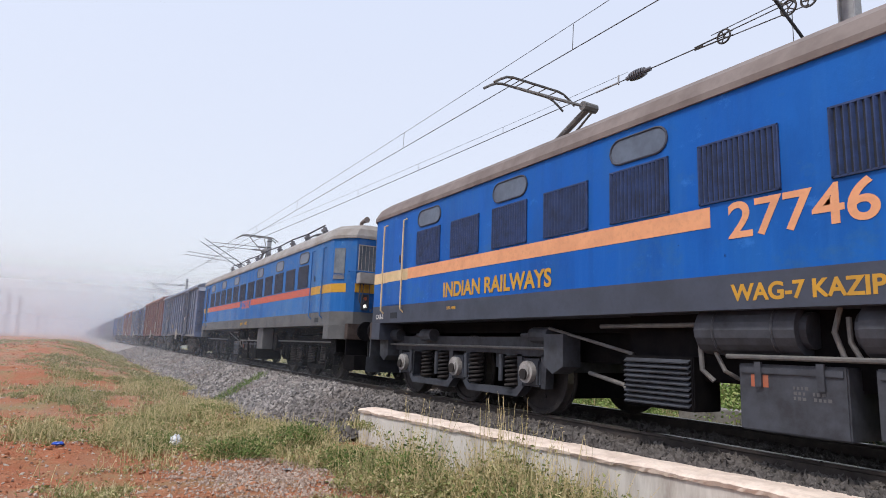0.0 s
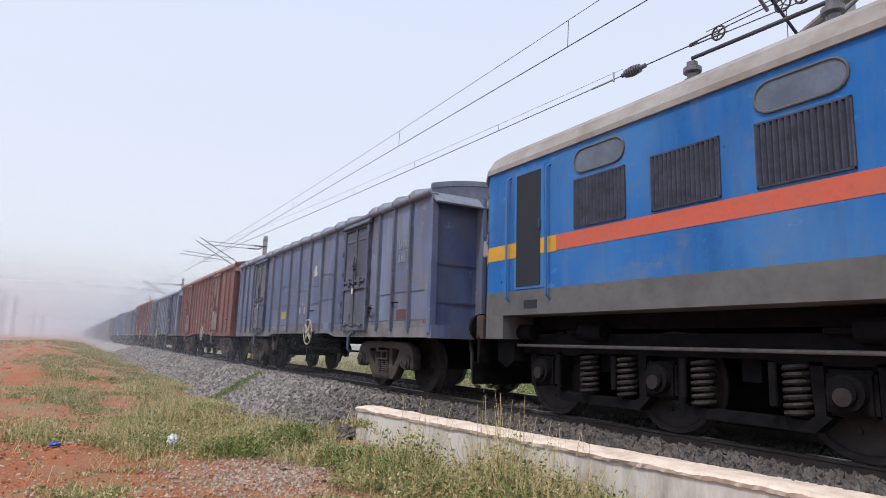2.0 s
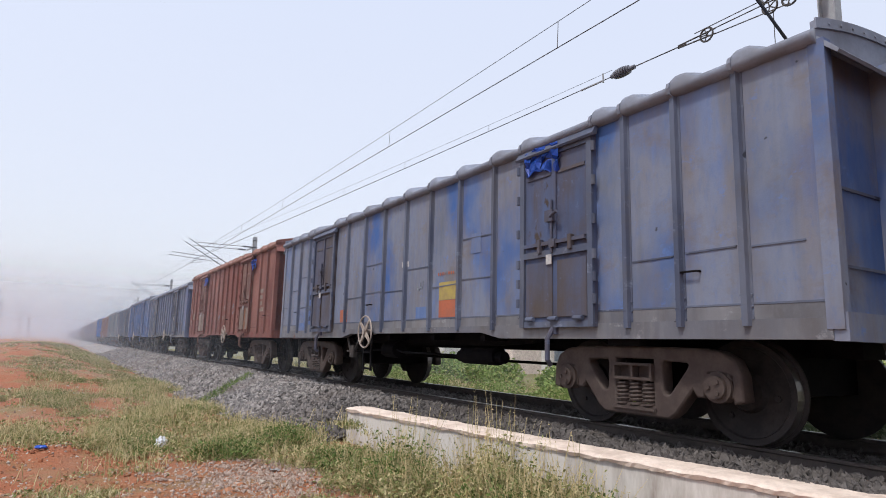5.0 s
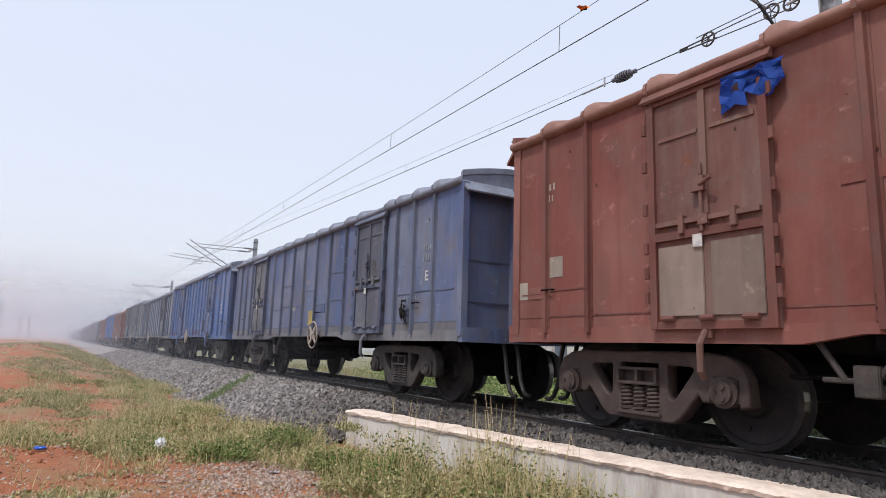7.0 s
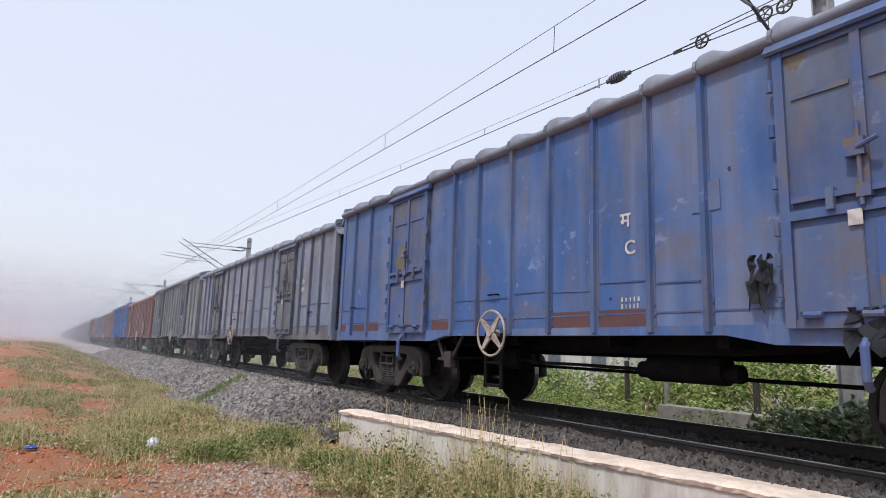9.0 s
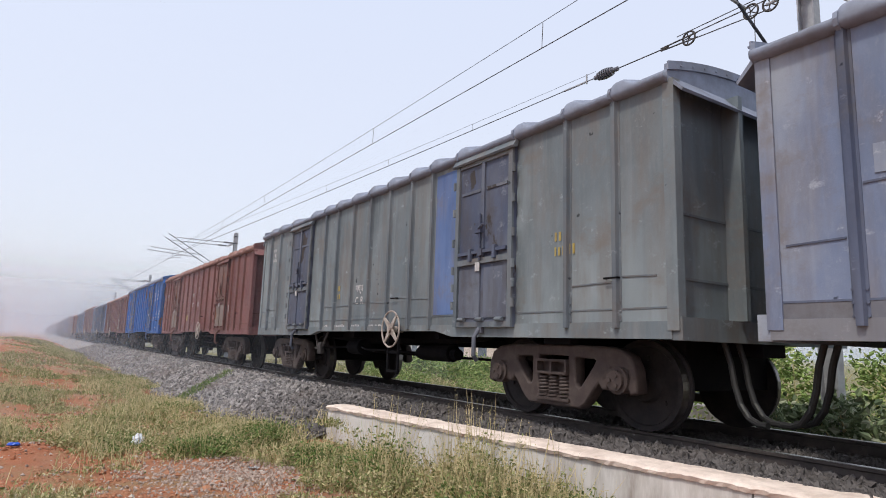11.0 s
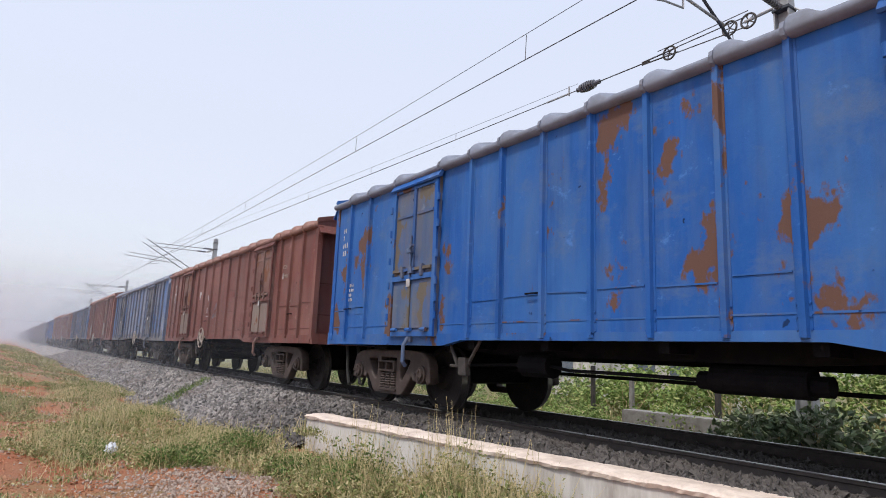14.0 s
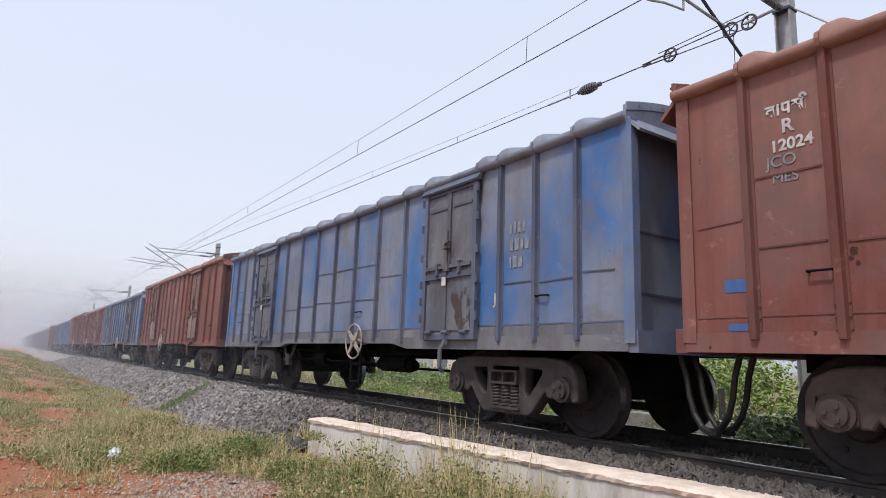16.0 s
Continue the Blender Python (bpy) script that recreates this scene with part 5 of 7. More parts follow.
    lv = part("louvre_box", box(B(), -1.32, -0.9, 1.32, 2.22, 0.20, 0.74, 0.012), M_UNDER, root)
    for i in range(9):
        bm = B()
        z = 0.235 + i * 0.054
        plate(bm, [(-1.365, z), (-1.32, z + 0.03), (-1.32, z + 0.045), (-1.37, z + 0.012)], "y", 1.35, 2.19)
        part("slat", bm, M_DUCT, lv)
    for y0, y1, z0 in ((-0.14, 0.80, 0.12), (-1.36, -0.34, 0.16)):
        bm = B()
        box(bm, -1.36, -0.5, y0, y1, z0, 0.70, 0.012)
        bxp = part("battery_box", bm, skin, root)
        bm = B()
        box(bm, -1.375, -1.36, y0 + 0.03, y1 - 0.03, 0.62, 0.67)
        for y in (y0 + 0.2, y1 - 0.2):
            box(bm, -1.39, -1.36, y - 0.03, y + 0.03, 0.5, 0.72)
        part("latch", bm, M_DUCT, bxp)
    part("warning_patch", box(B(), -1.363, -1.36, 0.52, 0.68, 0.50, 0.61), M_ORANGE, root)
    marks([[4], [3, 3], [3, 4]], -1.361, 0.3, 0.5, root, M_LGREY2, 4, "marking", 0.05, 0.03, 0.015)
    bm = B()
    path_rod(bm, [(-1.30, 2.6, 1.06), (-1.30, 1.28, 1.06), (-1.34, 1.22, 1.0), (-1.34, 1.2, 0.62), (-1.3, 1.1, 0.52)], 0.026, 8)
    path_rod(bm, [(-1.30, 1.16, 0.95), (-1.30, 0.98, 0.62), (-1.2, 0.9, 0.55)], 0.022, 8)
    path_rod(bm, [(-1.38, 0.9, 0.76), (-1.38, -1.6, 0.76)], 0.024, 8)
    path_rod(bm, [(-1.33, -0.1, 1.18), (-1.36, -0.06, 0.98), (-1.34, -0.12, 0.76)], 0.022, 8)
    path_rod(bm, [(-1.33, -0.16, 1.1), (-1.36, -0.18, 0.9), (-1.34, -0.24, 0.76)], 0.022, 8)
    path_rod(bm, [(-1.25, 3.6, 1.05), (-1.2, 2.2, 0.75)], 0.02, 8)
    path_rod(bm, [(-1.1, 3.0, 0.5), (-1.15, 2.4, 0.4), (-1.15, 2.2, 0.2)], 0.026, 8)
    part("pipework", bm, M_PANTO, root)
    for txt, y, z, h, mm, th, sq in names:
        lettering(txt, -1.5375, y, z, h, mm, root, th, squeeze=sq)
    lettering(number, -1.5335, 0.74 if number == "27746" else 0.64, 1.84 if number == "27746" else 1.90, 0.34 if number == "27746" else 0.28, number_mat, root, 0.008, "number_lettering",
              squeeze=1.10 if number == "27746" else 1.24)
    return root


def loco_pieces():
    LOCO_PIECES["grille"] = grille_mesh()
    LOCO_PIECES["slats"] = slats_mesh()
    LOCO_PIECES["wheelset"] = wheelset_mesh(0.545)
    LOCO_PIECES["oval"] = mesh_of("oval_window", plate(B(), oval_points(0.78, 0.27), "x", -0.008, 0.0), M_OVAL)
    bm = B()
    pts = oval_points(0.80, 0.29)
    path_rod(bm, [(-0.008, a, b) for a, b in pts + pts[:1]], 0.014, 6)
    LOCO_PIECES["oval_frame"] = mesh_of("frame", bm, M_LGREY)


loco_pieces()
LOCOS = []
LOCOS.append((build_loco(M_LBLUE, M_LGREY, M_LROOF, M_PEACH, M_CREAM, M_SLAT, M_DUCT,
                         "bright blue electric locomotive with peach stripe and yellow lettering", 1, "27746", M_PEACH,
                         [("INDIAN RAILWAYS", 5.94, 1.57, 0.235, M_YELLOW, 0.010, 0.98), ("WAG-7 KAZIPET", 0.72, 1.26, 0.15, M_YELLOW, 0.006, 0.97),
                          ("CAB-2", 8.55, 1.26, 0.09, M_WHITE, 0.004, 1.0), ("LIFT HERE", 5.8, 1.36, 0.045, M_YELLOW, 0.002, 1.0)]), 2.77))
LOCOS.append((build_loco(M_LBLUE2, M_LGREY2, M_LROOF2, M_REDSTRIPE, M_YELLOW, M_SLAT2, M_UNDER,
                         "dusty blue electric locomotive with red stripe and grey skirt", 1, "27585", M_REDSTRIPE,
                         [("\u0921\u092c\u094d\u0932\u094d\u092f\u0942\u090f\u091c\u0940-7", 0.62, 1.30, 0.10, M_YELLOW, 0.002, 0.62), ("\u0915\u093e\u091c\u0940\u092a\u0947\u091f", -0.10, 1.30, 0.10, M_YELLOW, 0.002, 0.72)]), 22.74))

# ---------------------------------------------------------------- markings and damage of single wagons
part("equipment_case", box(B(), -1.44, -1.1, -2.4, -1.66, 0.5, 1.175, 0.02), M_LGREY2, LOCOS[1][0], "pale grey equipment case")


def mark_wagon(i, *items):
    root = WAGONS[i][0]
    off = LENGTHS.get(i, (0, 0.0))[1]
    for fn in items:
        fn(root, -off)


def bars(rows, y, z, seed, w=0.09, h=0.11, material=None):
    return lambda r, o: marks(rows, -HALF - 0.0065, y + o, z, r, material or M_WHITE, seed, "marking", w, h)


def words(text, y, z, h, material=None, thick=0.004):
    return lambda r, o: lettering(text, -HALF - 0.0065, y + o, z, h, material or M_WHITE, r, thick)


def patch(material, y0, y1, z0, z1, label=""):
    return lambda r, o: side_patch(r, material, y0 + o, y1 + o, z0, z1, "paint_patch", label)


def torn_label(y, z, w=0.2):
    """What is left of a pasted paper label."""
    def make(r, o):
        rnd = random.Random(int(100 * z))
        edge = [(w * (0.5 + 0.1 * rnd.random()) * math.cos(0.524 * k) * rnd.uniform(0.6, 1.1), 1.4 * w * math.sin(0.524 * k) * rnd.uniform(0.55, 1.1)) for k in range(12)]
        part("paper_label", plate(B(), [(y + o + a, z + b) for a, b in edge], "x", -HALF - 0.008, -HALF - 0.0005), M_WHITE, r, "torn white paper label")
    return make


def scrawl(y, z, size, seed):
    """A chalk scribble that cannot be read: one wandering stroke."""
    def make(r, o):
        rnd = random.Random(seed)
        pts, a = [], 0.0
        for k in range(16):
            a += rnd.uniform(0.4, 1.3)
            pts.append((-HALF - 0.006, y + o - size * (0.09 * k - 0.22 * math.sin(a)), z + size * 0.45 * math.cos(a) + 0.03 * k * size))
        part("chalk_mark", path_rod(B(), pts, 0.006, 4), M_FADED, r, "thin chalk scribble")
    return make


def torn_sheet(y, z, size, seed, cloth=None, drop=0.55):
    """A ragged bit of plastic caught under the eave."""
    def make(r, o):
        rnd = random.Random(seed)
        bm = B()
        n = 7
        grid = [[bm.verts.new((-HALF - 0.06 - 0.06 * rnd.random(), y + o + size * (a / n - 0.5) + rnd.uniform(-0.03, 0.03), z - drop * size * b / n * (0.6 + 0.7 * rnd.random()))) for a in range(n + 1)] for b in range(n + 1)]
        for b in range(n):
            for a in range(n):
                if rnd.random() < 0.88:
                    bm.faces.new((grid[b][a], grid[b][a + 1], grid[b + 1][a + 1], grid[b + 1][a]))
        bmesh.ops.solidify(bm, geom=bm.faces[:], thickness=0.006)
        part("torn_scrap", bm, cloth or M_TARP, r, "torn grey cloth" if cloth else "torn blue plastic sheet")
    return make


mark_wagon(0, bars([[5], [3]], -6.05, 2.48, 1, 0.12, 0.17, M_FADED), words("E", -0.34, 1.47, 0.15), words("R", -0.70, 1.46, 0.15), patch(M_TAG, 0.84, 1.30, 1.36, 1.56, "yellow stencil panel"), patch(M_BROWNBAND, -6.60, -6.04, 1.19, 1.37, "brown repaired sheet"),
           bars([[2], [2]], -0.55, 1.80, 2, 0.09, 0.10, M_FADED), torn_label(-1.45, 2.40), torn_sheet(-5.03, 1.48, 0.16, 41, M_CLOTH, 1.4))
mark_wagon(1, bars([[4], [4], [2]], -5.0, 2.3, 3), bars([[3]], 1.0, 1.5, 4))
mark_wagon(2, torn_sheet(-3.5, 3.28, 0.6, 17), patch(M_TAG, -1.52, -0.94, 1.46, 1.74, "yellow stencil panel"), patch(M_ORANGE, -1.52, -0.94, 1.19, 1.455, "orange painted panel"), patch(M_ORANGE, 2.73, 3.10, 1.19, 1.45, "orange painted panel"),
           patch(M_BLUE, -0.55, -0.20, 1.19, 1.38, "smeared blue paint"), scrawl(-0.25, 1.70, 0.13, 38), bars([[4, 3]], -0.9, 1.85, 5, 0.06, 0.05, M_ORANGE), bars([[2, 2]], 0.35, 2.1, 6, 0.06, 0.1))
mark_wagon(3, torn_sheet(3.1, 3.3, 0.55, 4), torn_sheet(-4.3, 3.3, 0.5, 8), patch(M_PATCH, 5.6, 5.9, 1.65, 1.9), bars([[3], [3]], 5.9, 2.75, 7, 0.07, 0.1, M_PATCH), patch(M_PATCH, 6.25, 6.5, 1.4, 1.62),
           bars([[4], [4], [3], [6]], -5.0, 2.2, 15, 0.10, 0.13, M_PATCH), words("N", 0.01, 1.52, 0.16, M_PATCH), words("R", -0.28, 1.52, 0.16, M_PATCH), words("3", 0.0, 1.84, 0.14, M_PATCH), words("\u0930\u0947", -0.26, 1.84, 0.14, M_PATCH), scrawl(0.62, 1.58, 0.15, 34), scrawl(-1.52, 1.92, 0.14, 35), scrawl(-1.58, 1.70, 0.10, 36), scrawl(-1.82, 1.82, 0.12, 37))
mark_wagon(4, bars([[5], [5]], -5.52, 2.36, 9, 0.10, 0.12, M_FADED), words("E", -5.58, 1.86, 0.17), words("R", -5.77, 1.87, 0.17), torn_sheet(-5.0, 1.56, 0.2, 42, M_BLACK, 1.6), bars([[3]], -5.7, 1.26, 43, 0.05, 0.09, M_FADED), bars([[4, 5]], -4.9, 1.55, 44, 0.05, 0.08, M_FADED), words("E R", 0.25, 2.2, 0.12, M_PATCH), patch(M_TAG, -0.40, 0.0, 1.22, 1.56, "yellow stencil panel"), bars([[3]], 1.2, 1.6, 10))
mark_wagon(5, words("\u092e", -0.55, 2.1, 0.16), words("C", -0.6, 1.8, 0.15), bars([[3], [3], [4]], -4.75, 2.1, 63, 0.06, 0.1), patch(M_BROWNBAND, -5.7, -5.55, 1.39, 1.5), torn_sheet(-2.12, 1.62, 0.2, 14, M_CLOTH, 2.0), torn_sheet(-3.0, 1.15, 0.5, 15, M_CLOTH, 0.7), patch(M_BROWNBAND, -0.93, 0.60, 0.99, 1.22, "brown painted band"), patch(M_BROWNBAND, 2.72, 3.3, 0.99, 1.2, "brown painted band"), patch(M_BROWNBAND, 5.2, 6.9, 0.99, 1.2, "brown painted band"), bars([[1], [1]], -0.1, 2.2, 11, 0.18, 0.15),
           bars([[5], [5]], -0.55, 1.3, 12, 0.05, 0.05))
mark_wagon(6, bars([[3], [3]], -5.0, 2.2, 13, 0.1, 0.12), patch(M_WHITE, 1.6, 1.9, 1.5, 1.7))
mark_wagon(7, words("R", 5.42, 2.86, 0.1), bars([[4], [0], [5]], 5.55, 3.0, 61, 0.07, 0.09), words("C", 0.42, 1.46, 0.14), words("R", 0.20, 1.46, 0.14), words("\u092e\u0927\u094d\u092f", 0.43, 1.70, 0.13), patch(M_BLUE, -2.90, -2.36, 1.19, 3.36, "blue repainted panel"), bars([[2], [2]], 1.25, 1.75, 14, 0.08, 0.11, M_TAG), words("CR", 1.84, 0.985, 0.09), bars([[6]], 1.35, 0.985, 15, 0.10, 0.10), bars([[5]], 0.52, 0.985, 16, 0.10, 0.10), words("BCNAHSM1", -0.19, 0.985, 0.085), bars([[4], [5]], -5.0, 2.0, 16, 0.09, 0.12, M_TAG))
mark_wagon(8, patch(M_WHITE, -4.95, -4.76, 1.56, 1.78, "pasted white paper notice"), patch(M_BLUE, -4.12, -3.94, 1.38, 1.46), words("\u092e\u0927\u094d\u092f", 0.80, 2.28, 0.15, M_PATCH), words("C", 0.66, 1.90, 0.17), words("R", -0.25, 1.90, 0.17), bars([[1]], -0.3, 2.42, 18, 0.06, 0.2, M_PATCH), bars([[3]], 0.6, 1.45, 19, 0.05, 0.1, M_PATCH),
           patch(M_TAG, 1.40, 1.70, 1.39, 1.6, "faint yellow stencil panel"), words("R", 6.20, 2.72, 0.12), words("12-24", 6.22, 2.53, 0.10), bars([[3], [1], [3]], 6.85, 2.4, 55, 0.07, 0.1, M_PATCH))
mark_wagon(9, words("ECR", -4.38, 2.74, 0.19, thick=0.006), words("\u092a\u0942 \u092e \u0930\u0947", -4.42, 2.50, 0.16), words("BCNAHSM1", -5.17, 2.95, 0.075), bars([[5], [3]], -5.17, 2.72, 21, 0.075, 0.13), words("C.C.", -5.27, 1.92, 0.1),
           words("TARE", -5.22, 1.77, 0.1), words("AREA", -5.22, 1.62, 0.1), words("66.94t.", -5.9, 1.92, 0.085), words("24.34t.", -5.9, 1.77, 0.085), words(".89m", -6.02, 1.62, 0.085),
           words("BCNAHSM1", -5.15, 1.12, 0.075), bars([[6], [5], [6]], -4.42, 1.65, 23, 0.05, 0.05), bars([[5], [5], [4], [5]], 5.95, 1.9, 25, 0.06, 0.06), bars([[2], [1], [3], [2]], 6.2, 2.95, 26, 0.07, 0.1))
mark_wagon(10, words("JCOS", -5.16, 2.55, 0.09, M_PATCH, 0.0), words("MESS", -5.28, 2.34, 0.085, M_PATCH, 0.0), torn_label(-5.21, 2.38, 0.06), bars([[4], [4], [2]], -5.6, 1.75, 27, 0.05, 0.08, M_PATCH), words("R", 5.9, 2.68, 0.12),
           words("12024", 6.0, 2.53, 0.10), words("\u0935\u093e\u092a\u0938\u0940", 6.02, 2.84, 0.11), words("MES", 6.0, 2.26, 0.09, M_FADED, 0.0), patch(M_BLUE, 6.2, 6.46, 1.38, 1.49, "faded blue paint patch"), patch(M_BLUE, 6.2, 6.44, 1.05, 1.11), words("JCO", 6.04, 2.40, 0.10, M_FADED, 0.0), words("\u092a\u0942", 1.24, 2.18, 0.13), words("E", 1.22, 1.75, 0.16), patch(M_WHITE, 1.02, 1.26, 1.63, 1.645), patch(M_BLUE, 1.60, 1.91, 1.0, 1.155, "faded blue paint patch"), torn_label(2.2, 2.34, 0.10), scrawl(0.40, 1.86, 0.16, 31), scrawl(0.52, 1.60, 0.14, 32), scrawl(0.20, 1.66, 0.16, 33), patch(M_WHITE, 2.06, 2.18, 2.36, 2.46, "torn white paper scrap"))
mark_wagon(11, bars([[4], [4], [3]], -5.2, 2.32, 32, 0.12, 0.15, M_FADED), words("J", -4.9, 1.45, 0.14))
mark_wagon(12, bars([[1]], -0.2, 2.3, 33, 0.08, 0.4))

# ---------------------------------------------------------------- overhead line
def h_mast(x, y, top, second=False):
    """A mast with its bracket arms; second: another set of arms on beams fixed to a mast 1.5 m before it."""
    root = new("catenary_mast", None)
    root.location = (x, y, 0)
    tagged(root, "grey steel mast with bracket arms beside the track", "mast", "masts of the overhead line")
    if second:
        for z in (4.8, 6.9):
            part("overlap_beam", box(B(), -0.12, -0.04, -1.4, 0.06, z - 0.05, z + 0.05, 0.008), M_GALV, root)
    else:
        bm = B()
        for s in (-1, 1):
            box(bm, -0.11, 0.11, s * 0.12 - 0.012, s * 0.12 + 0.012, -0.9, top)
        box(bm, -0.014, 0.014, -0.108, 0.108, -0.9, top)
        part("column", bm, M_GALV, root)
        for z in (6.86, 4.78, top - 0.3):
            part("clamp", box(B(), -0.14, 0.14, -0.15, 0.15, z, z + 0.06, 0.01), M_DUCT, root)
        part("foundation", box(B(), -0.35, 0.35, -0.35, 0.35, -1.1, -0.6), M_SLEEPER, root)
    # cantilever: bracket tube, stay, register arm, steady arm; tip over the track
    bm = B()
    tip = Vector((6.28 - x, 0, 7.05))
    rod(bm, (-0.15, 0, 4.8), tip, 0.024, 8)
    part("bracket_tube", bm, M_DUCT, root)
    bm = B()
    rod(bm, (-0.15, 0, 6.9), (6.75 - x, 0, 6.86), 0.024, 8)
    part("stay_tube", bm, M_GALV, root)
    for p, q in (((-0.2, 0, 6.9), (-0.75, 0, 6.9)), ((-0.2, 0, 4.83), (-0.62, 0, 5.08))):
        bm = B()
        p, q = Vector(p), Vector(q)
        for i in range(8):
            a = p.lerp(q, i / 8)
            b = p.lerp(q, (i + 0.55) / 8)
            rod(bm, a, b, 0.06, 12)
        rod(bm, p, q, 0.035, 10)
        part("insulator", bm, M_INSUL, root)
    bm = B()
    rod(bm, (8.4 - x, 0, 5.92), (5.35 - x, 0, 6.12), 0.022, 8)
    part("register_arm", bm, M_GALV, root)
    bm = B()
    path_rod(bm, [(7.35 - x, 0, 5.99), (7.35 - x, 0, 5.80), (6.9 - x, 0, 5.74), (6.52 - x, 0, 5.64)], 0.017, 8)
    part("steady_arm", bm, M_GALV, root)
    return root


MAST_Y = [4.75 + 36.0 * i for i in range(9)]
for k, y in enumerate(MAST_Y):
    h_mast(10.35, y, 7.6)
    if k in (1, 2):                                           # overlap masts carry a second arm
        h_mast(10.35, y + 1.5, 7.6, True)


def wire(name, pts, r, label):
    bm = B()
    path_rod(bm, pts, r, 6)
    ob = part(name, bm, M_WIRE)
    tagged(ob, label, "wire")
    return ob


def sag(y, hi, dip):
    k = (y - MAST_Y[0]) % 36.0 / 36.0
    return hi - 4 * dip * k * (1 - k)


def stagger(y):
    k = (y - MAST_Y[0]) / 36.0
    f = k - math.floor(k)
    s = 0.1 if math.floor(k) % 2 == 0 else -0.1
    return TRACK_X - 0.1 + s * (1 - 2 * f) * -1


ys = [-14 + 1.5 * i for i in range(160)]
wire("contact_wire", [(stagger(y), y, 5.63) for y in ys], 0.009, "taut copper contact wire above the track")
wire("catenary_wire", [(stagger(y), y, sag(y, 6.12, 0.13)) for y in ys], 0.006, "sagging catenary wire above the contact wire")
for y in [7.1, 13.3, 22.2, 28.5, 34.8] + [41 + 6.4 * i for i in range(12)]:
    wire("dropper", [(stagger(y), y, 5.63), (stagger(y) + 0.02, y, sag(y, 6.12, 0.13))], 0.006, "thin dropper between catenary and contact wire")


def anchor(k):
    """A point on the way of the wires that run off to the anchor mast."""
    return Vector((6.6 + (10.2 - 6.6) * k, 40.8 + (5.3 - 40.8) * k, 5.75 + (6.9 - 5.75) * k ** 1.25))


wire("anchored_contact_wire", [anchor(0.895 * i / 24) for i in range(25)], 0.011, "contact wire that runs off to its anchor mast")
wire("anchored_catenary_wire", [anchor(0.895 * i / 24) + Vector((0, 0, 0.15 + 0.4 * (1 - i / 24) ** 1.3)) for i in range(25)], 0.0045,
     "catenary wire that runs off to its anchor mast")
for k in (0.55, 0.665, 0.78):
    wire("dropper", [anchor(k), anchor(k) + Vector((0, 0, 0.15 + 0.4 * (1 - k / 0.895) ** 1.3))], 0.006, "thin dropper between two anchored wires")


def tensioner():
    """Insulator, pulley blocks and ropes between the wires and the anchor mast."""
    root = new("wire_tensioner", None)
    tagged(root, "pulley blocks and insulator that tension the overhead wires", "tensioner")
    bm = B()
    p, q = anchor(0.897), anchor(0.908)
    d = (q - p)
    for i in range(7):
        rod(bm, p + d * (i / 7), p + d * ((i + 0.6) / 7), 0.085 + 0.03 * math.sin(math.pi * (i + 0.5) / 7), 14)
    rod(bm, p - d * 0.25, q + d * 0.3, 0.05, 10)
    part("insulator", bm, M_INSUL, root)
    bm = B()
    path_rod(bm, [anchor(0.87), anchor(0.88), anchor(0.888)], 0.022, 8)
    rod(bm, anchor(0.888) + Vector((0, 0, -0.05)), anchor(0.888) + Vector((0, 0, 0.17)), 0.02, 8)
    part("yoke", bm, M_GALV, root)
    bm = B()
    rod(bm, anchor(0.909), anchor(0.945), 0.014, 6)
    part("rope", bm, M_WIRE, root)
    bm = B()
    for dz in (-0.05, 0.05):
        rod(bm, anchor(0.94) + Vector((0, 0, dz * 0.5)), anchor(0.962) + Vector((0, 0, dz)), 0.017, 6)
        rod(bm, anchor(0.955) + Vector((0, 0, dz)), anchor(1.0) + Vector((0, 0, dz * 2)), 0.012, 6)
    rod(bm, anchor(0.95) + Vector((0, 0, 0.13)), anchor(1.0) + Vector((0, 0, 0.2)), 0.010, 6)
    part("rope_tackle", bm, M_WIRE, root)
    for k in (0.957, 0.9905, 1.0):
        c = anchor(k)
        bm = B()
        ring(bm, c, (1, 0, 0), 0.135, 0.02, 20, 6)
        for i in range(5):
            a = 1.257 * i
            rod(bm, c, c + Vector((0, 0.13 * math.cos(a), 0.13 * math.sin(a))), 0.012, 6)
        part("pulley", bm, M_WIRE, root)
    bm = B()
    c = anchor(0.992)
    rod(bm, c + Vector((0, 0, -0.1)), (c.x, c.y, 1.2), 0.008, 6)
    part("weight_rope", bm, M_WIRE, root)
    bm = B()
    rod(bm, anchor(0.998), (10.3, 4.75, 7.0), 0.03, 8)
    part("anchor_link", bm, M_GALV, root)
    bm = B()
    rod(bm, (10.4, 4.7, 7.0), (10.4, -3.0, -0.6), 0.016, 8)
    part("guy_rod", bm, M_GALV, root)


tensioner()


def lattice_mast(x, y, top):
    root = new("distant_mast", None)
    root.location = (x, y, 0)
    tagged(root, "distant steel mast of another line in haze", "mast", "distant masts")
    bm = B()
    for s in (-1, 1):
        rod(bm, (s * 0.22, 0, 0.1), (s * 0.14, 0, top), 0.06, 6)
    for i in range(8):
        z0, z1 = 0.3 + (top - 0.5) * i / 8, 0.3 + (top - 0.5) * (i + 1) / 8
        s = 1 if i % 2 else -1
        rod(bm, (s * 0.2, 0, z0), (-s * 0.2, 0, z1), 0.03, 5)
    part("column", bm, M_GALV, root)
    bm = B()
    rod(bm, (0, 0, top - 0.3), (-2.6, 0, top - 0.1), 0.035, 6)
    rod(bm, (0, 0, top - 1.6), (-2.4, 0, top - 0.2), 0.035, 6)
    part("arm", bm, M_GALV, root)


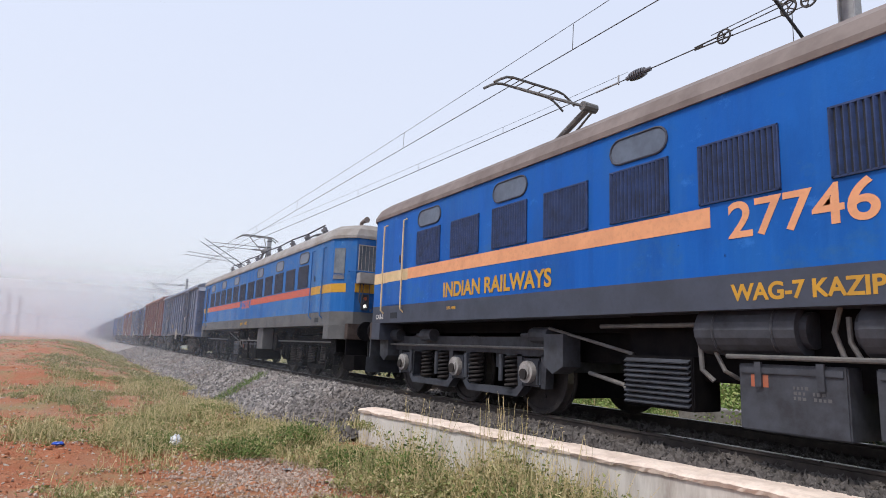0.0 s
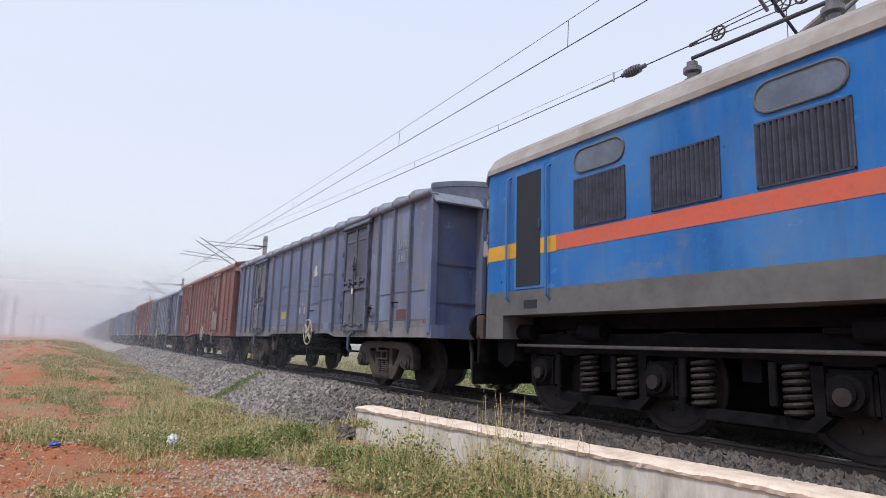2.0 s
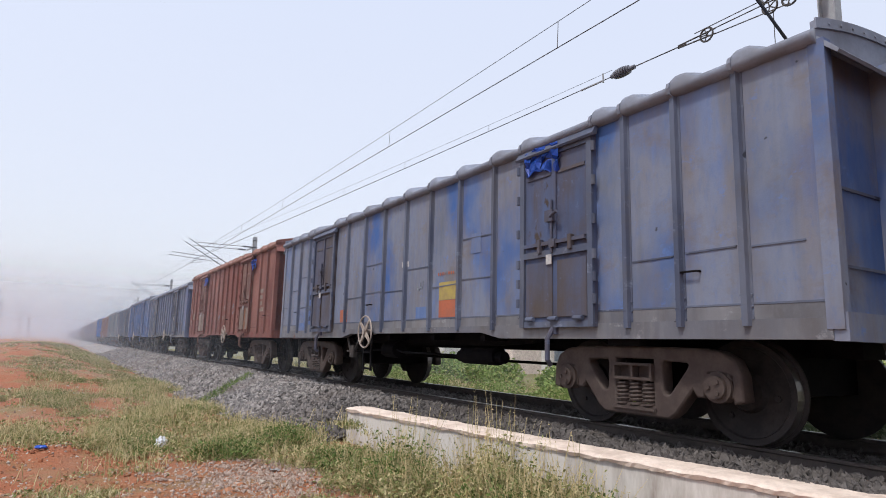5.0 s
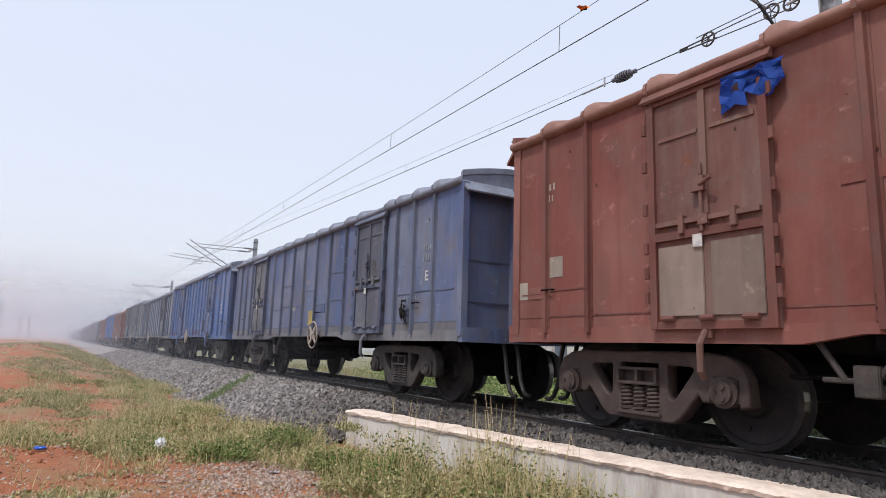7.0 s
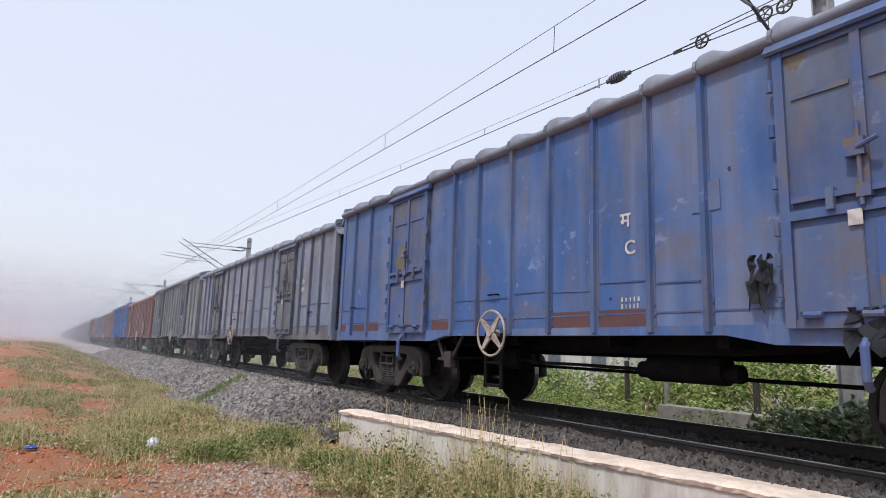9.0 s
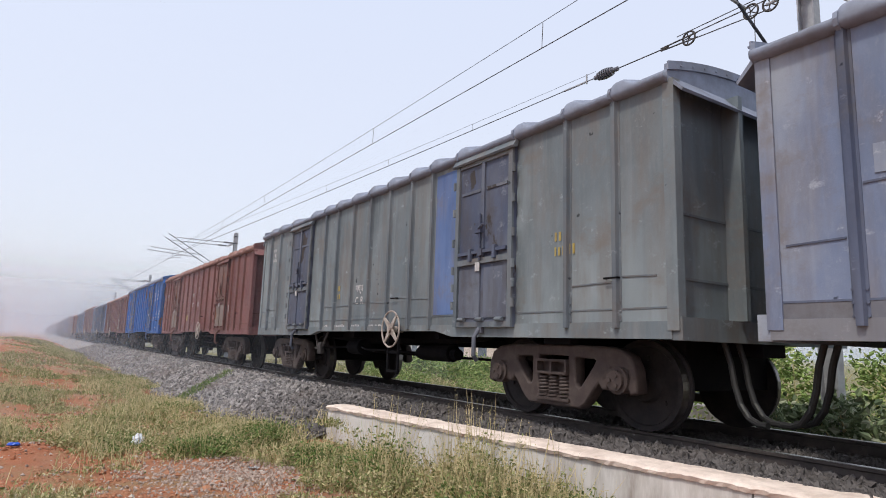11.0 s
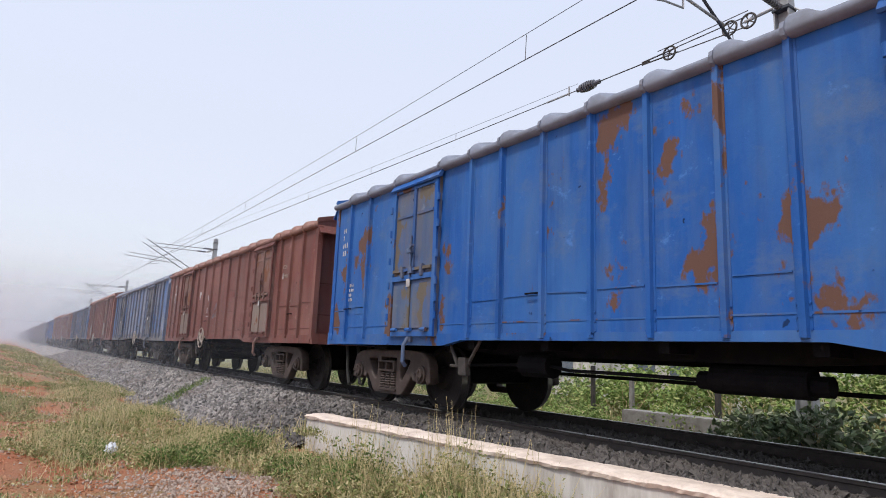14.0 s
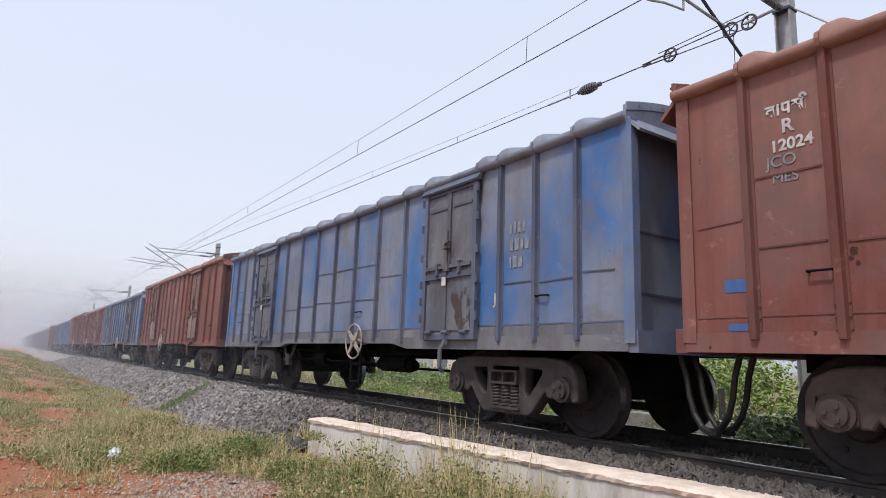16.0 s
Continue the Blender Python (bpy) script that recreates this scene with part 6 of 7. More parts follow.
for x, y, h in ((-10.6, 128, 7.6), (-9.2, 131, 7.2), (-8.4, 176, 7.0), (-6.8, 182, 6.6), (-15.5, 134, 7.2)):
    lattice_mast(x, y, h)


# ---------------------------------------------------------------- plants
def leaf_mat(name, a, b, dry, share):
    m = Mat(name, 0.75)
    isl = m.n.new("ShaderNodeNewGeometry").outputs["Random Per Island"]
    c = m.mix(m.ramp(isl, 0.0, 1.0 - share), a, b)
    c = m.mix(m.ramp(isl, 1.0 - share, 1.0 - share + 0.03), c, dry)
    c = m.mix(m.times(m.ramp(m.noise(3.0), 0.4, 0.7), 0.4), c, b)
    m.color(c)
    m.b.inputs["Subsurface Weight"].default_value = 0.0
    return m.m


M_GRASS = leaf_mat("mixed_grass", (0.13, 0.165, 0.045, 1), (0.28, 0.27, 0.10, 1), (0.52, 0.44, 0.27, 1), 0.52)
M_WEED = leaf_mat("weed_leaves", (0.13, 0.165, 0.045, 1), (0.29, 0.29, 0.12, 1), (0.48, 0.41, 0.23, 1), 0.34)
M_SHRUB = leaf_mat("deep_green_leaves", (0.055, 0.105, 0.022, 1), (0.16, 0.23, 0.055, 1), (0.32, 0.32, 0.13, 1), 0.16)
M_STRAW = leaf_mat("dry_stalks", (0.60, 0.50, 0.29, 1), (0.46, 0.38, 0.20, 1), (0.26, 0.23, 0.10, 1), 0.25)
M_BUSH = leaf_mat("bush_leaves", (0.10, 0.17, 0.035, 1), (0.22, 0.30, 0.08, 1), (0.34, 0.36, 0.14, 1), 0.25)
M_BROAD = leaf_mat("broad_dusty_leaves", (0.075, 0.115, 0.045, 1), (0.21, 0.26, 0.13, 1), (0.36, 0.38, 0.26, 1), 0.28)


class Blades:
    """Gathers blades and leaves into one mesh."""

    def __init__(self, seed):
        self.v, self.f, self.rnd = [], [], random.Random(seed)

    def blade(self, p, h, w, lean):
        r = self.rnd
        a = r.uniform(0, 6.283)
        dx, dy = math.cos(a), math.sin(a)
        b = r.uniform(0, 6.283)
        lx, ly = lean * h * math.cos(b), lean * h * math.sin(b)
        k = len(self.v)
        x, y, z = p
        self.v += [(x - dx * w, y - dy * w, z - 0.02), (x + dx * w, y + dy * w, z - 0.02), (x + lx * 0.35 + dx * w * 0.7, y + ly * 0.35 + dy * w * 0.7, z + h * 0.6),
                   (x + lx * 0.35 - dx * w * 0.7, y + ly * 0.35 - dy * w * 0.7, z + h * 0.6), (x + lx, y + ly, z + h)]
        self.f += [(k, k + 1, k + 2, k + 3), (k + 3, k + 2, k + 4)]

    def leaf(self, p, size, wide=0.45):
        r = self.rnd
        d = Vector((r.uniform(-1, 1), r.uniform(-1, 1), r.uniform(-0.35, 0.9))).normalized()
        s = d.cross(Vector((r.uniform(-1, 1), r.uniform(-1, 1), r.uniform(-0.3, 0.3)))).normalized()
        n = d.cross(s)
        p = Vector(p)
        k = len(self.v)
        for u, v, w in ((0, 0, 0), (0.4, wide * 0.5, 0.06), (0.8, wide * 0.35, 0.02), (1.05, 0, -0.08), (0.8, -wide * 0.35, 0.02), (0.4, -wide * 0.5, 0.06)):
            self.v.append(tuple(p + d * (u * size) + s * (v * size) + n * (w * size)))
        self.f += [(k, k + 1, k + 2, k + 3), (k, k + 3, k + 4, k + 5)]

    def stem(self, a, b, r):
        a, b = Vector(a), Vector(b)
        d = (b - a).normalized()
        s = d.cross(Vector((0.3, 0.8, 0.1))).normalized()
        t = d.cross(s)
        k = len(self.v)
        for c, q in ((a, r), (b, r * 0.5)):
            for u in (0, 2.1, 4.2):
                self.v.append(tuple(c + (s * math.cos(u) + t * math.sin(u)) * q))
        self.f += [(k, k + 1, k + 4, k + 3), (k + 1, k + 2, k + 5, k + 4), (k + 2, k, k + 3, k + 5)]

    def done(self, name, material, label, category="grass"):
        ob = new(name, raw(name, self.v, self.f, material))
        return tagged(ob, label, category, kind="stuff")


def grass_share(x, y):
    """How thick the grass grows at a place, 0 to 1."""
    a = noise.noise((x * 0.55 + 3, y * 0.33, 0.0)) * 0.65 + noise.noise((x * 1.6, y * 1.2, 5.0)) * 0.55 + noise.noise((x * 4.0, y * 3.0, 9.0)) * 0.3
    v = 0.19 + 1.35 * a
    v += 0.34 * math.exp(-((x - 2.3) / 0.8) ** 2) * (1 if y > 8.3 else 0.0)
    v += 0.22 * math.exp(-((x - 0.8) / 1.6) ** 2) * smooth01((y - 9.0) / 2)
    v -= 0.8 * math.exp(-((x - 1.9) / 1.2) ** 2 - ((y - 7.0) / 1.0) ** 2)
    v -= 0.45 * math.exp(-((x + 0.3) / 1.2) ** 2 - ((y - 8.3) / 1.0) ** 2)
    v -= 0.45 * smooth01((-x - 0.3) / 1.5) * smooth01((y - 11) / 4) * (1 - smooth01((y - 40) / 15))
    if x > 3.2:
        v -= (x - 3.2) * 2.2
    return max(0.0, min(1.0, v))


def build_grass():
    g, rnd = Blades(11), random.Random(12)
    n = 0
    tries = 0
    while n < 12000 and tries < 160000:
        tries += 1
        y = 5.0 + 55 * rnd.random() ** 2.1
        x = rnd.uniform(-5.5 - 0.15 * y, 3.9)
        k = grass_share(x, y)
        if rnd.random() > k * k * 1.3:
            continue
        n += 1
        z = max(ground_z(x, y), ballast_z(x, y) if x > 3.2 else -9)
        h = rnd.uniform(0.03, 0.12) * (0.6 + 0.8 * k)
        for _ in range(7):
            g.blade((x + rnd.gauss(0, 0.06), y + rnd.gauss(0, 0.06), z), h * rnd.uniform(0.5, 1.5), (0.0018 + 0.00025 * y), rnd.uniform(0.2, 1.3))
    g.done("wild_grass", M_GRASS, "patchy wild grass, half green and half straw dry")
    # thin dry seed stalks standing above the grass
    g = Blades(23)
    n = 0
    while n < 3000:
        y = 7.6 + 14 * rnd.random() ** 1.7
        x = rnd.uniform(-2.5, 3.3)
        if rnd.random() > grass_share(x, y) ** 1.5:
            continue
        n += 1
        z = max(ground_z(x, y), ballast_z(x, y) if x > 3.2 else -9)
        h, dx, dy = rnd.uniform(0.07, 0.26), rnd.gauss(0, 0.05), rnd.gauss(0, 0.05)
        g.stem((x, y, z - 0.01), (x + dx, y + dy, z + h), 0.003 + 0.0002 * y)
        g.leaf((x + dx, y + dy, z + h - 0.01), rnd.uniform(0.015, 0.04), 0.3)
    g.done("dry_stalks", M_STRAW, "thin straw-coloured seed stalks above low grass")
    # small ground-hugging leaves among the grass
    g = Blades(21)
    n = tries = 0
    while n < 60000 and tries < 330000:
        tries += 1
        y = 5.2 + 50 * rnd.random() ** 2.2
        x = rnd.uniform(-5 - 0.1 * y, 3.7)
        k = grass_share(x, y)
        if rnd.random() > k ** 1.4:
            continue
        n += 1
        z = max(ground_z(x, y), ballast_z(x, y) if x > 3.2 else -9)
        g.leaf((x, y, z + rnd.uniform(0.0, 0.10) * k), rnd.uniform(0.012, 0.042) * (1 + 0.03 * y), 0.6)
    g.done("low_herbs", M_WEED, "low leafy herbs spread over the red earth", "herbs")


def weed_clump(x, y, radius, height, seed, stalks, leaves, name_label, tall=0, leaf_mat_used=None):
    """A bushy roadside weed: many thin branching stems with small leaves, and dry stalks above."""
    rnd = random.Random(seed)
    root = new("weed_clump", None)
    z0 = ground_z(x, y)
    root.location = (x, y, z0)
    tagged(root, name_label, "weed", "weeds beside the wall")
    g, s = Blades(seed), Blades(seed + 1)
    for _ in range(leaves):
        a, q = rnd.uniform(0, 6.283), radius * math.sqrt(rnd.random())
        bx, by = q * math.cos(a), q * math.sin(a)
        h = height * rnd.uniform(0.45, 1.0) * (1 - 0.35 * (q / radius) ** 2)
        tx, ty = bx + rnd.gauss(0, 0.12), by + rnd.gauss(0, 0.12)
        s.stem((bx, by, -0.02), (tx, ty, h), 0.004)
        for _ in range(13):
            k = rnd.uniform(0.12, 1.0) ** 0.8
            px, py, pz = bx + (tx - bx) * k + rnd.gauss(0, 0.035), by + (ty - by) * k + rnd.gauss(0, 0.035), h * k + rnd.gauss(0, 0.02)
            g.leaf((px, py, pz), rnd.uniform(0.02, 0.05), 0.5)
    for _ in range(stalks):
        a, q = rnd.uniform(0, 6.283), radius * math.sqrt(rnd.random())
        bx, by = q * math.cos(a), q * math.sin(a)
        h = height * rnd.uniform(0.9, 1.5)
        tx, ty = bx + rnd.gauss(0, 0.12), by + rnd.gauss(0, 0.12)
        s.stem((bx, by, 0), (tx, ty, h), 0.0035)
        for _ in range(5):
            k = rnd.uniform(0.7, 1.05)
            s.leaf((bx + (tx - bx) * k, by + (ty - by) * k, h * k), rnd.uniform(0.012, 0.022), 0.35)
    for i in range(tall):                                  # long grass blades among the leaves
        a, q = rnd.uniform(0, 6.283), radius * 1.1 * math.sqrt(rnd.random())
        (g if i % 2 else s).blade((q * math.cos(a), q * math.sin(a), 0), height * rnd.uniform(0.5, 1.35), 0.0028, rnd.uniform(0.1, 0.5))
    lv = new("foliage", raw("foliage", g.v, g.f, leaf_mat_used or M_WEED))
    lv.parent = root
    st = new("stem_tuft", raw("stem_tuft", s.v, s.f, M_STRAW))
    st.parent = root


build_grass()
WEED_A, WEED_B = "bushy green and straw weed at the foot of the wall", "dry-tipped grassy weed clump in gravel"
rw = random.Random(77)
for i in range(17):
    yy = 3.8 + 3.9 * i / 16 + rw.uniform(-0.15, 0.15)
    xx = wall_x(yy) - rw.uniform(0.35, 0.95)
    weed_clump(xx, yy, rw.uniform(0.28, 0.46), rw.choice((0.34, 0.44, 0.56, 0.74)) if yy < 6.4 else rw.uniform(0.26, 0.38), 100 + 3 * i, 22, 150, WEED_A, 110 if yy < 6.4 else 60, M_WEED if i % 3 else M_SHRUB)
for i, (xx, yy, r, h) in enumerate([(2.75, 8.9, 0.34, 0.30), (2.3, 9.3, 0.4, 0.26), (1.75, 8.75, 0.36, 0.22), (1.5, 9.6, 0.45, 0.22), (2.9, 10.0, 0.4, 0.24), (2.1, 10.6, 0.5, 0.2), (1.2, 10.8, 0.5, 0.17),
                                    (0.5, 10.2, 0.45, 0.15), (3.0, 7.6, 0.3, 0.32), (2.6, 11.5, 0.5, 0.22), (2.9, 6.6, 0.3, 0.3), (0.9, 12.5, 0.6, 0.16), (-0.6, 13.0, 0.6, 0.14)]):
    weed_clump(xx, yy, r, h, 300 + 3 * i, 7, 46, WEED_B)
for i, (xx, yy, r, h) in enumerate([(2.95, 8.85, 0.27, 0.40), (2.78, 8.95, 0.24, 0.34), (3.1, 8.9, 0.2, 0.32), (2.05, 8.35, 0.24, 0.26), (1.85, 8.55, 0.2, 0.22), (1.15, 9.9, 0.22, 0.2)]):
    weed_clump(xx, yy, r, h, 400 + 3 * i, 6, 130, "dense dark green shrub among dry grass", 60, M_SHRUB)
rt = random.Random(91)
tufts = 0
while tufts < 90:                                           # leafy tufts scattered over the strip of grass
    yy = 8.6 + 16 * rt.random() ** 1.5
    xx = rt.uniform(-1.6, 3.3)
    if grass_share(xx, yy) < 0.25 + 0.4 * rt.random():
        continue
    weed_clump(xx, yy, rt.uniform(0.12, 0.30), rt.uniform(0.08, 0.20), 1600 + 3 * tufts, rt.choice((0, 2, 8)), rt.randint(14, 34), "small leafy tuft in patchy dry grass", 25, rt.choice((M_WEED, M_WEED, M_WEED, M_WEED, M_SHRUB)))
    tufts += 1


def ballast_weeds():
    """A thin line of grass across the stone slope."""
    g, rnd = Blades(31), random.Random(32)
    for _ in range(2600):
        k = rnd.random() ** 1.2
        x, y = 2.7 + 2.2 * k + rnd.gauss(0, 0.07), 15.9 + 2.9 * k + rnd.gauss(0, 0.22)
        g.blade((x, y, max(ballast_z(x, y), ground_z(x, y))), rnd.uniform(0.05, 0.15), 0.007, rnd.uniform(0.2, 0.8))
    g.done("grass_strip", M_SHRUB, "thin strip of grass growing through ballast")


ballast_weeds()


def loose_gravel():
    """Pale stones on the path before the wall."""
    rnd = random.Random(41)
    verts, faces = [], []
    base = [(1, 0, 0), (-1, 0, 0), (0, 1, 0), (0, -1, 0), (0, 0, 1), (0, 0, -1)]
    tri = [(0, 2, 4), (2, 1, 4), (1, 3, 4), (3, 0, 4), (2, 0, 5), (1, 2, 5), (3, 1, 5), (0, 3, 5)]
    for i in range(5200):
        if i < 3400:
            x, y = rnd.gauss(2.15, 0.55), rnd.gauss(7.3, 0.55)
        else:
            x, y = rnd.uniform(-4, 3), 5.5 + 14 * rnd.random() ** 1.6
        s = rnd.uniform(0.008, 0.026) if i < 3400 else rnd.uniform(0.006, 0.03)
        z = ground_z(x, y)
        q = Euler((rnd.uniform(0, 6.3), rnd.uniform(0, 6.3), rnd.uniform(0, 6.3))).to_matrix()
        k = len(verts)
        for b in base:
            p = q @ Vector((b[0] * s * rnd.uniform(0.7, 1.4), b[1] * s * rnd.uniform(0.7, 1.2), b[2] * s * rnd.uniform(0.5, 0.9)))
            verts.append((x + p.x, y + p.y, z + p.z + s * 0.2))
        faces += [(a + k, b2 + k, c + k) for a, b2, c in tri]
    m = Mat("pale_gravel", 0.9)
    isl = m.n.new("ShaderNodeNewGeometry").outputs["Random Per Island"]
    m.color(m.mix(isl, (0.24, 0.16, 0.12, 1), (0.46, 0.38, 0.33, 1)))
    ob = new("loose_gravel", raw("loose_gravel", verts, faces, m.m))
    tagged(ob, "pale loose gravel and chips on the red path", "gravel", kind="stuff")


loose_gravel()


def earth_clods():
    """Lumps of dug red earth and small debris."""
    rnd = random.Random(45)
    verts, faces = [], []
    base = [(1, 0, 0), (-1, 0, 0), (0, 1, 0), (0, -1, 0), (0, 0, 1), (0, 0, -1)]
    tri = [(0, 2, 4), (2, 1, 4), (1, 3, 4), (3, 0, 4), (2, 0, 5), (1, 2, 5), (3, 1, 5), (0, 3, 5)]
    for i in range(17000):
        near = i > 9000
        y = 5.2 + (6 * rnd.random() if near else 40 * rnd.random() ** 2.0)
        x = rnd.uniform(-3.2, 2.6) if near else rnd.uniform(-5 - 0.2 * y, 2.6)
        if noise.noise((x * 1.3, y * 1.1, 12)) < rnd.uniform(-0.5, 0.4):
            continue
        s = rnd.uniform(0.005, 0.018 if near else 0.03) * (1 + 0.04 * y) * (1.6 if rnd.random() < 0.05 else 1)
        z = ground_z(x, y)
        q = Euler((rnd.uniform(0, 6.3), rnd.uniform(0, 6.3), rnd.uniform(0, 6.3))).to_matrix()
        k = len(verts)
        for b in base:
            p = q @ Vector((b[0] * s * rnd.uniform(0.7, 1.5), b[1] * s * rnd.uniform(0.7, 1.2), b[2] * s * rnd.uniform(0.4, 0.8)))
            verts.append((x + p.x, y + p.y, z + p.z * 0.7 + s * 0.1))
        faces += [(a + k, b2 + k, c + k) for a, b2, c in tri]
    m = Mat("earth_clods", 0.95)
    isl = m.n.new("ShaderNodeNewGeometry").outputs["Random Per Island"]
    c = m.mix(m.ramp(isl, 0.0, 0.75), (0.30, 0.10, 0.045, 1), (0.42, 0.22, 0.13, 1))
    m.color(m.mix(m.ramp(isl, 0.85, 0.88), c, (0.42, 0.38, 0.33, 1)))
    ob = new("earth_clods", raw("earth_clods", verts, faces, m.m))
    tagged(ob, "crumbled clods of red earth and small stones", "earth", kind="stuff")


earth_clods()


def litter():
    rnd = random.Random(51)
    bm = B()
    bmesh.ops.create_icosphere(bm, subdivisions=3, radius=0.085)
    for v in bm.verts:
        d = v.co.normalized()
        v.co *= 0.8 + 0.55 * noise.noise(d * 2.3) + 0.2 * noise.noise(d * 6)
        v.co.z = max(-0.06, v.co.z * 1.1)
    ob = part("plastic_bag", bm, plain("white_plastic_film", srgb(214, 216, 222), srgb(190, 196, 206), 9.0, 0.45))
    ob.location = (1.36, 9.6, ground_z(1.36, 9.6) + 0.10)
    tagged(ob, "crumpled white plastic bag lying among grass", "bag")
    bm = B()
    bmesh.ops.create_icosphere(bm, subdivisions=2, radius=0.06)
    for v in bm.verts:
        d = v.co.normalized()
        v.co *= 0.8 + 0.5 * noise.noise(d * 3.1)
        v.co.z *= 0.5
        v.co.x *= 1.5
    ob = part("plastic_wrapper", bm, M_TARP)
    ob.location = (-0.06, 9.6, ground_z(-0.06, 9.6) + 0.03)
    tagged(ob, "crumpled blue plastic wrapper on red earth", "wrapper")
    for x, y, s in ((1.05, 9.75, 0.05), (2.35, 7.55, 0.05), (-0.5, 12.2, 0.06), (0.55, 18.0, 0.1)):
        bm = B()
        grid = [[bm.verts.new((s * (a - 2) * 0.6, s * (b - 2) * 0.5, s * 0.5 * rnd.random())) for a in range(5)] for b in range(5)]
        for b in range(4):
            for a in range(4):
                bm.faces.new((grid[b][a], grid[b][a + 1], grid[b + 1][a + 1], grid[b + 1][a]))
        bmesh.ops.solidify(bm, geom=bm.faces[:], thickness=0.004)
        ob = part("paper_scrap", bm, M_WHITE)
        ob.location = (x, y, ground_z(x, y) + 0.012)
        tagged(ob, "crumpled scrap of pale paper on earth", "paper")


litter()

# ---------------------------------------------------------------- beyond the track
def bush(x, y, r, h, seed, mat, size, count, label, name="bush"):
    rnd = random.Random(seed)
    root = new(name, None)
    root.location = (x, y, ground_z(x, y))
    tagged(root, label, "bush", "bushes beyond the track")
    g, s = Blades(seed), Blades(seed + 5)
    lumps = [(rnd.gauss(0, r * 0.45), rnd.gauss(0, r * 0.45), h * rnd.uniform(0.35, 0.8), r * rnd.uniform(0.3, 0.55)) for _ in range(9)]
    for lx, ly, lz, lr in lumps:
        s.stem((lx * 0.2, ly * 0.2, 0), (lx, ly, lz), 0.02)
        for _ in range(count // 9):
            d = Vector((rnd.gauss(0, 1), rnd.gauss(0, 1), rnd.gauss(0, 0.9))).normalized() * lr * rnd.uniform(0.5, 1.1)
            g.leaf((lx + d.x, ly + d.y, max(0.02, lz + d.z)), size * rnd.uniform(0.6, 1.3), 0.55)
    lv = new("foliage", raw("foliage", g.v, g.f, mat))
    lv.parent = root
    st = new("stem_tuft", raw("stem_tuft", s.v, s.f, M_STRAW))
    st.parent = root


rb = random.Random(61)
for i, (x, y, r, h) in enumerate([(10.1, 5.3, 0.55, 0.95), (10.0, 4.3, 0.6, 1.0), (10.6, 5.9, 0.6, 0.95), (10.2, 3.3, 0.6, 1.0), (11.2, 5.0, 0.8, 1.1), (11.0, 3.9, 0.8, 1.15)]):
    bush(x, y, r, h, 500 + 7 * i, M_BROAD, 0.13, 560, "broad-leaved dusty green shrub beyond the ballast", "broad_leaf_shrub")
for i in range(26):
    y = 7.5 + 1.5 * i + rb.uniform(-0.6, 0.6)
    bush(13.6 + 0.18 * y + rb.uniform(-1.0, 2.5), y, rb.uniform(0.8, 1.5), rb.uniform(0.7, 1.25), 600 + 7 * i, M_BUSH, 0.10 + 0.003 * y, 700, "low green thicket on the far side of the line")
for i in range(16):
    y = -3.0 + 1.1 * i + rb.uniform(-0.5, 0.5)
    bush(15.5 + rb.uniform(-1.2, 3.5), y, rb.uniform(1.1, 1.7), rb.uniform(1.5, 2.3), 1200 + 7 * i, M_BUSH, 0.13, 800, "tall green thicket on the far side of the line")
for i in range(20):
    y = 7.0 + 1.05 * i + rb.uniform(-0.3, 0.3)
    bush(11.4 + 0.06 * y + rb.uniform(-0.4, 0.9), y, rb.uniform(0.6, 1.0), rb.uniform(0.4, 0.7), 1400 + 7 * i, M_BUSH, 0.075, 520, "low spreading green herbs beyond the track")
for i in range(7):
    y = 9 + 1.0 * i
    bush(12.3 + rb.uniform(-0.5, 0.8), y + rb.uniform(-0.3, 0.3), 0.6, 0.45, 900 + 7 * i, M_BUSH, 0.07, 420, "small green herb thicket beyond the track")


def far_grass():
    g, rnd = Blades(71), random.Random(72)
    for _ in range(5200):
        y = 2 + 46 * rnd.random() ** 1.5
        x = rnd.uniform(10.0, 13.2 + 0.1 * y)
        z = max(ground_z(x, y), ballast_z(x, y))
        for _ in range(4):
            g.blade((x + rnd.gauss(0, 0.07), y + rnd.gauss(0, 0.07), z), rnd.uniform(0.1, 0.38), 0.006 + 0.0004 * y, rnd.uniform(0.1, 0.6))
    g.done("verge_grass", M_GRASS, "yellow green verge grass beyond the track")


far_grass()


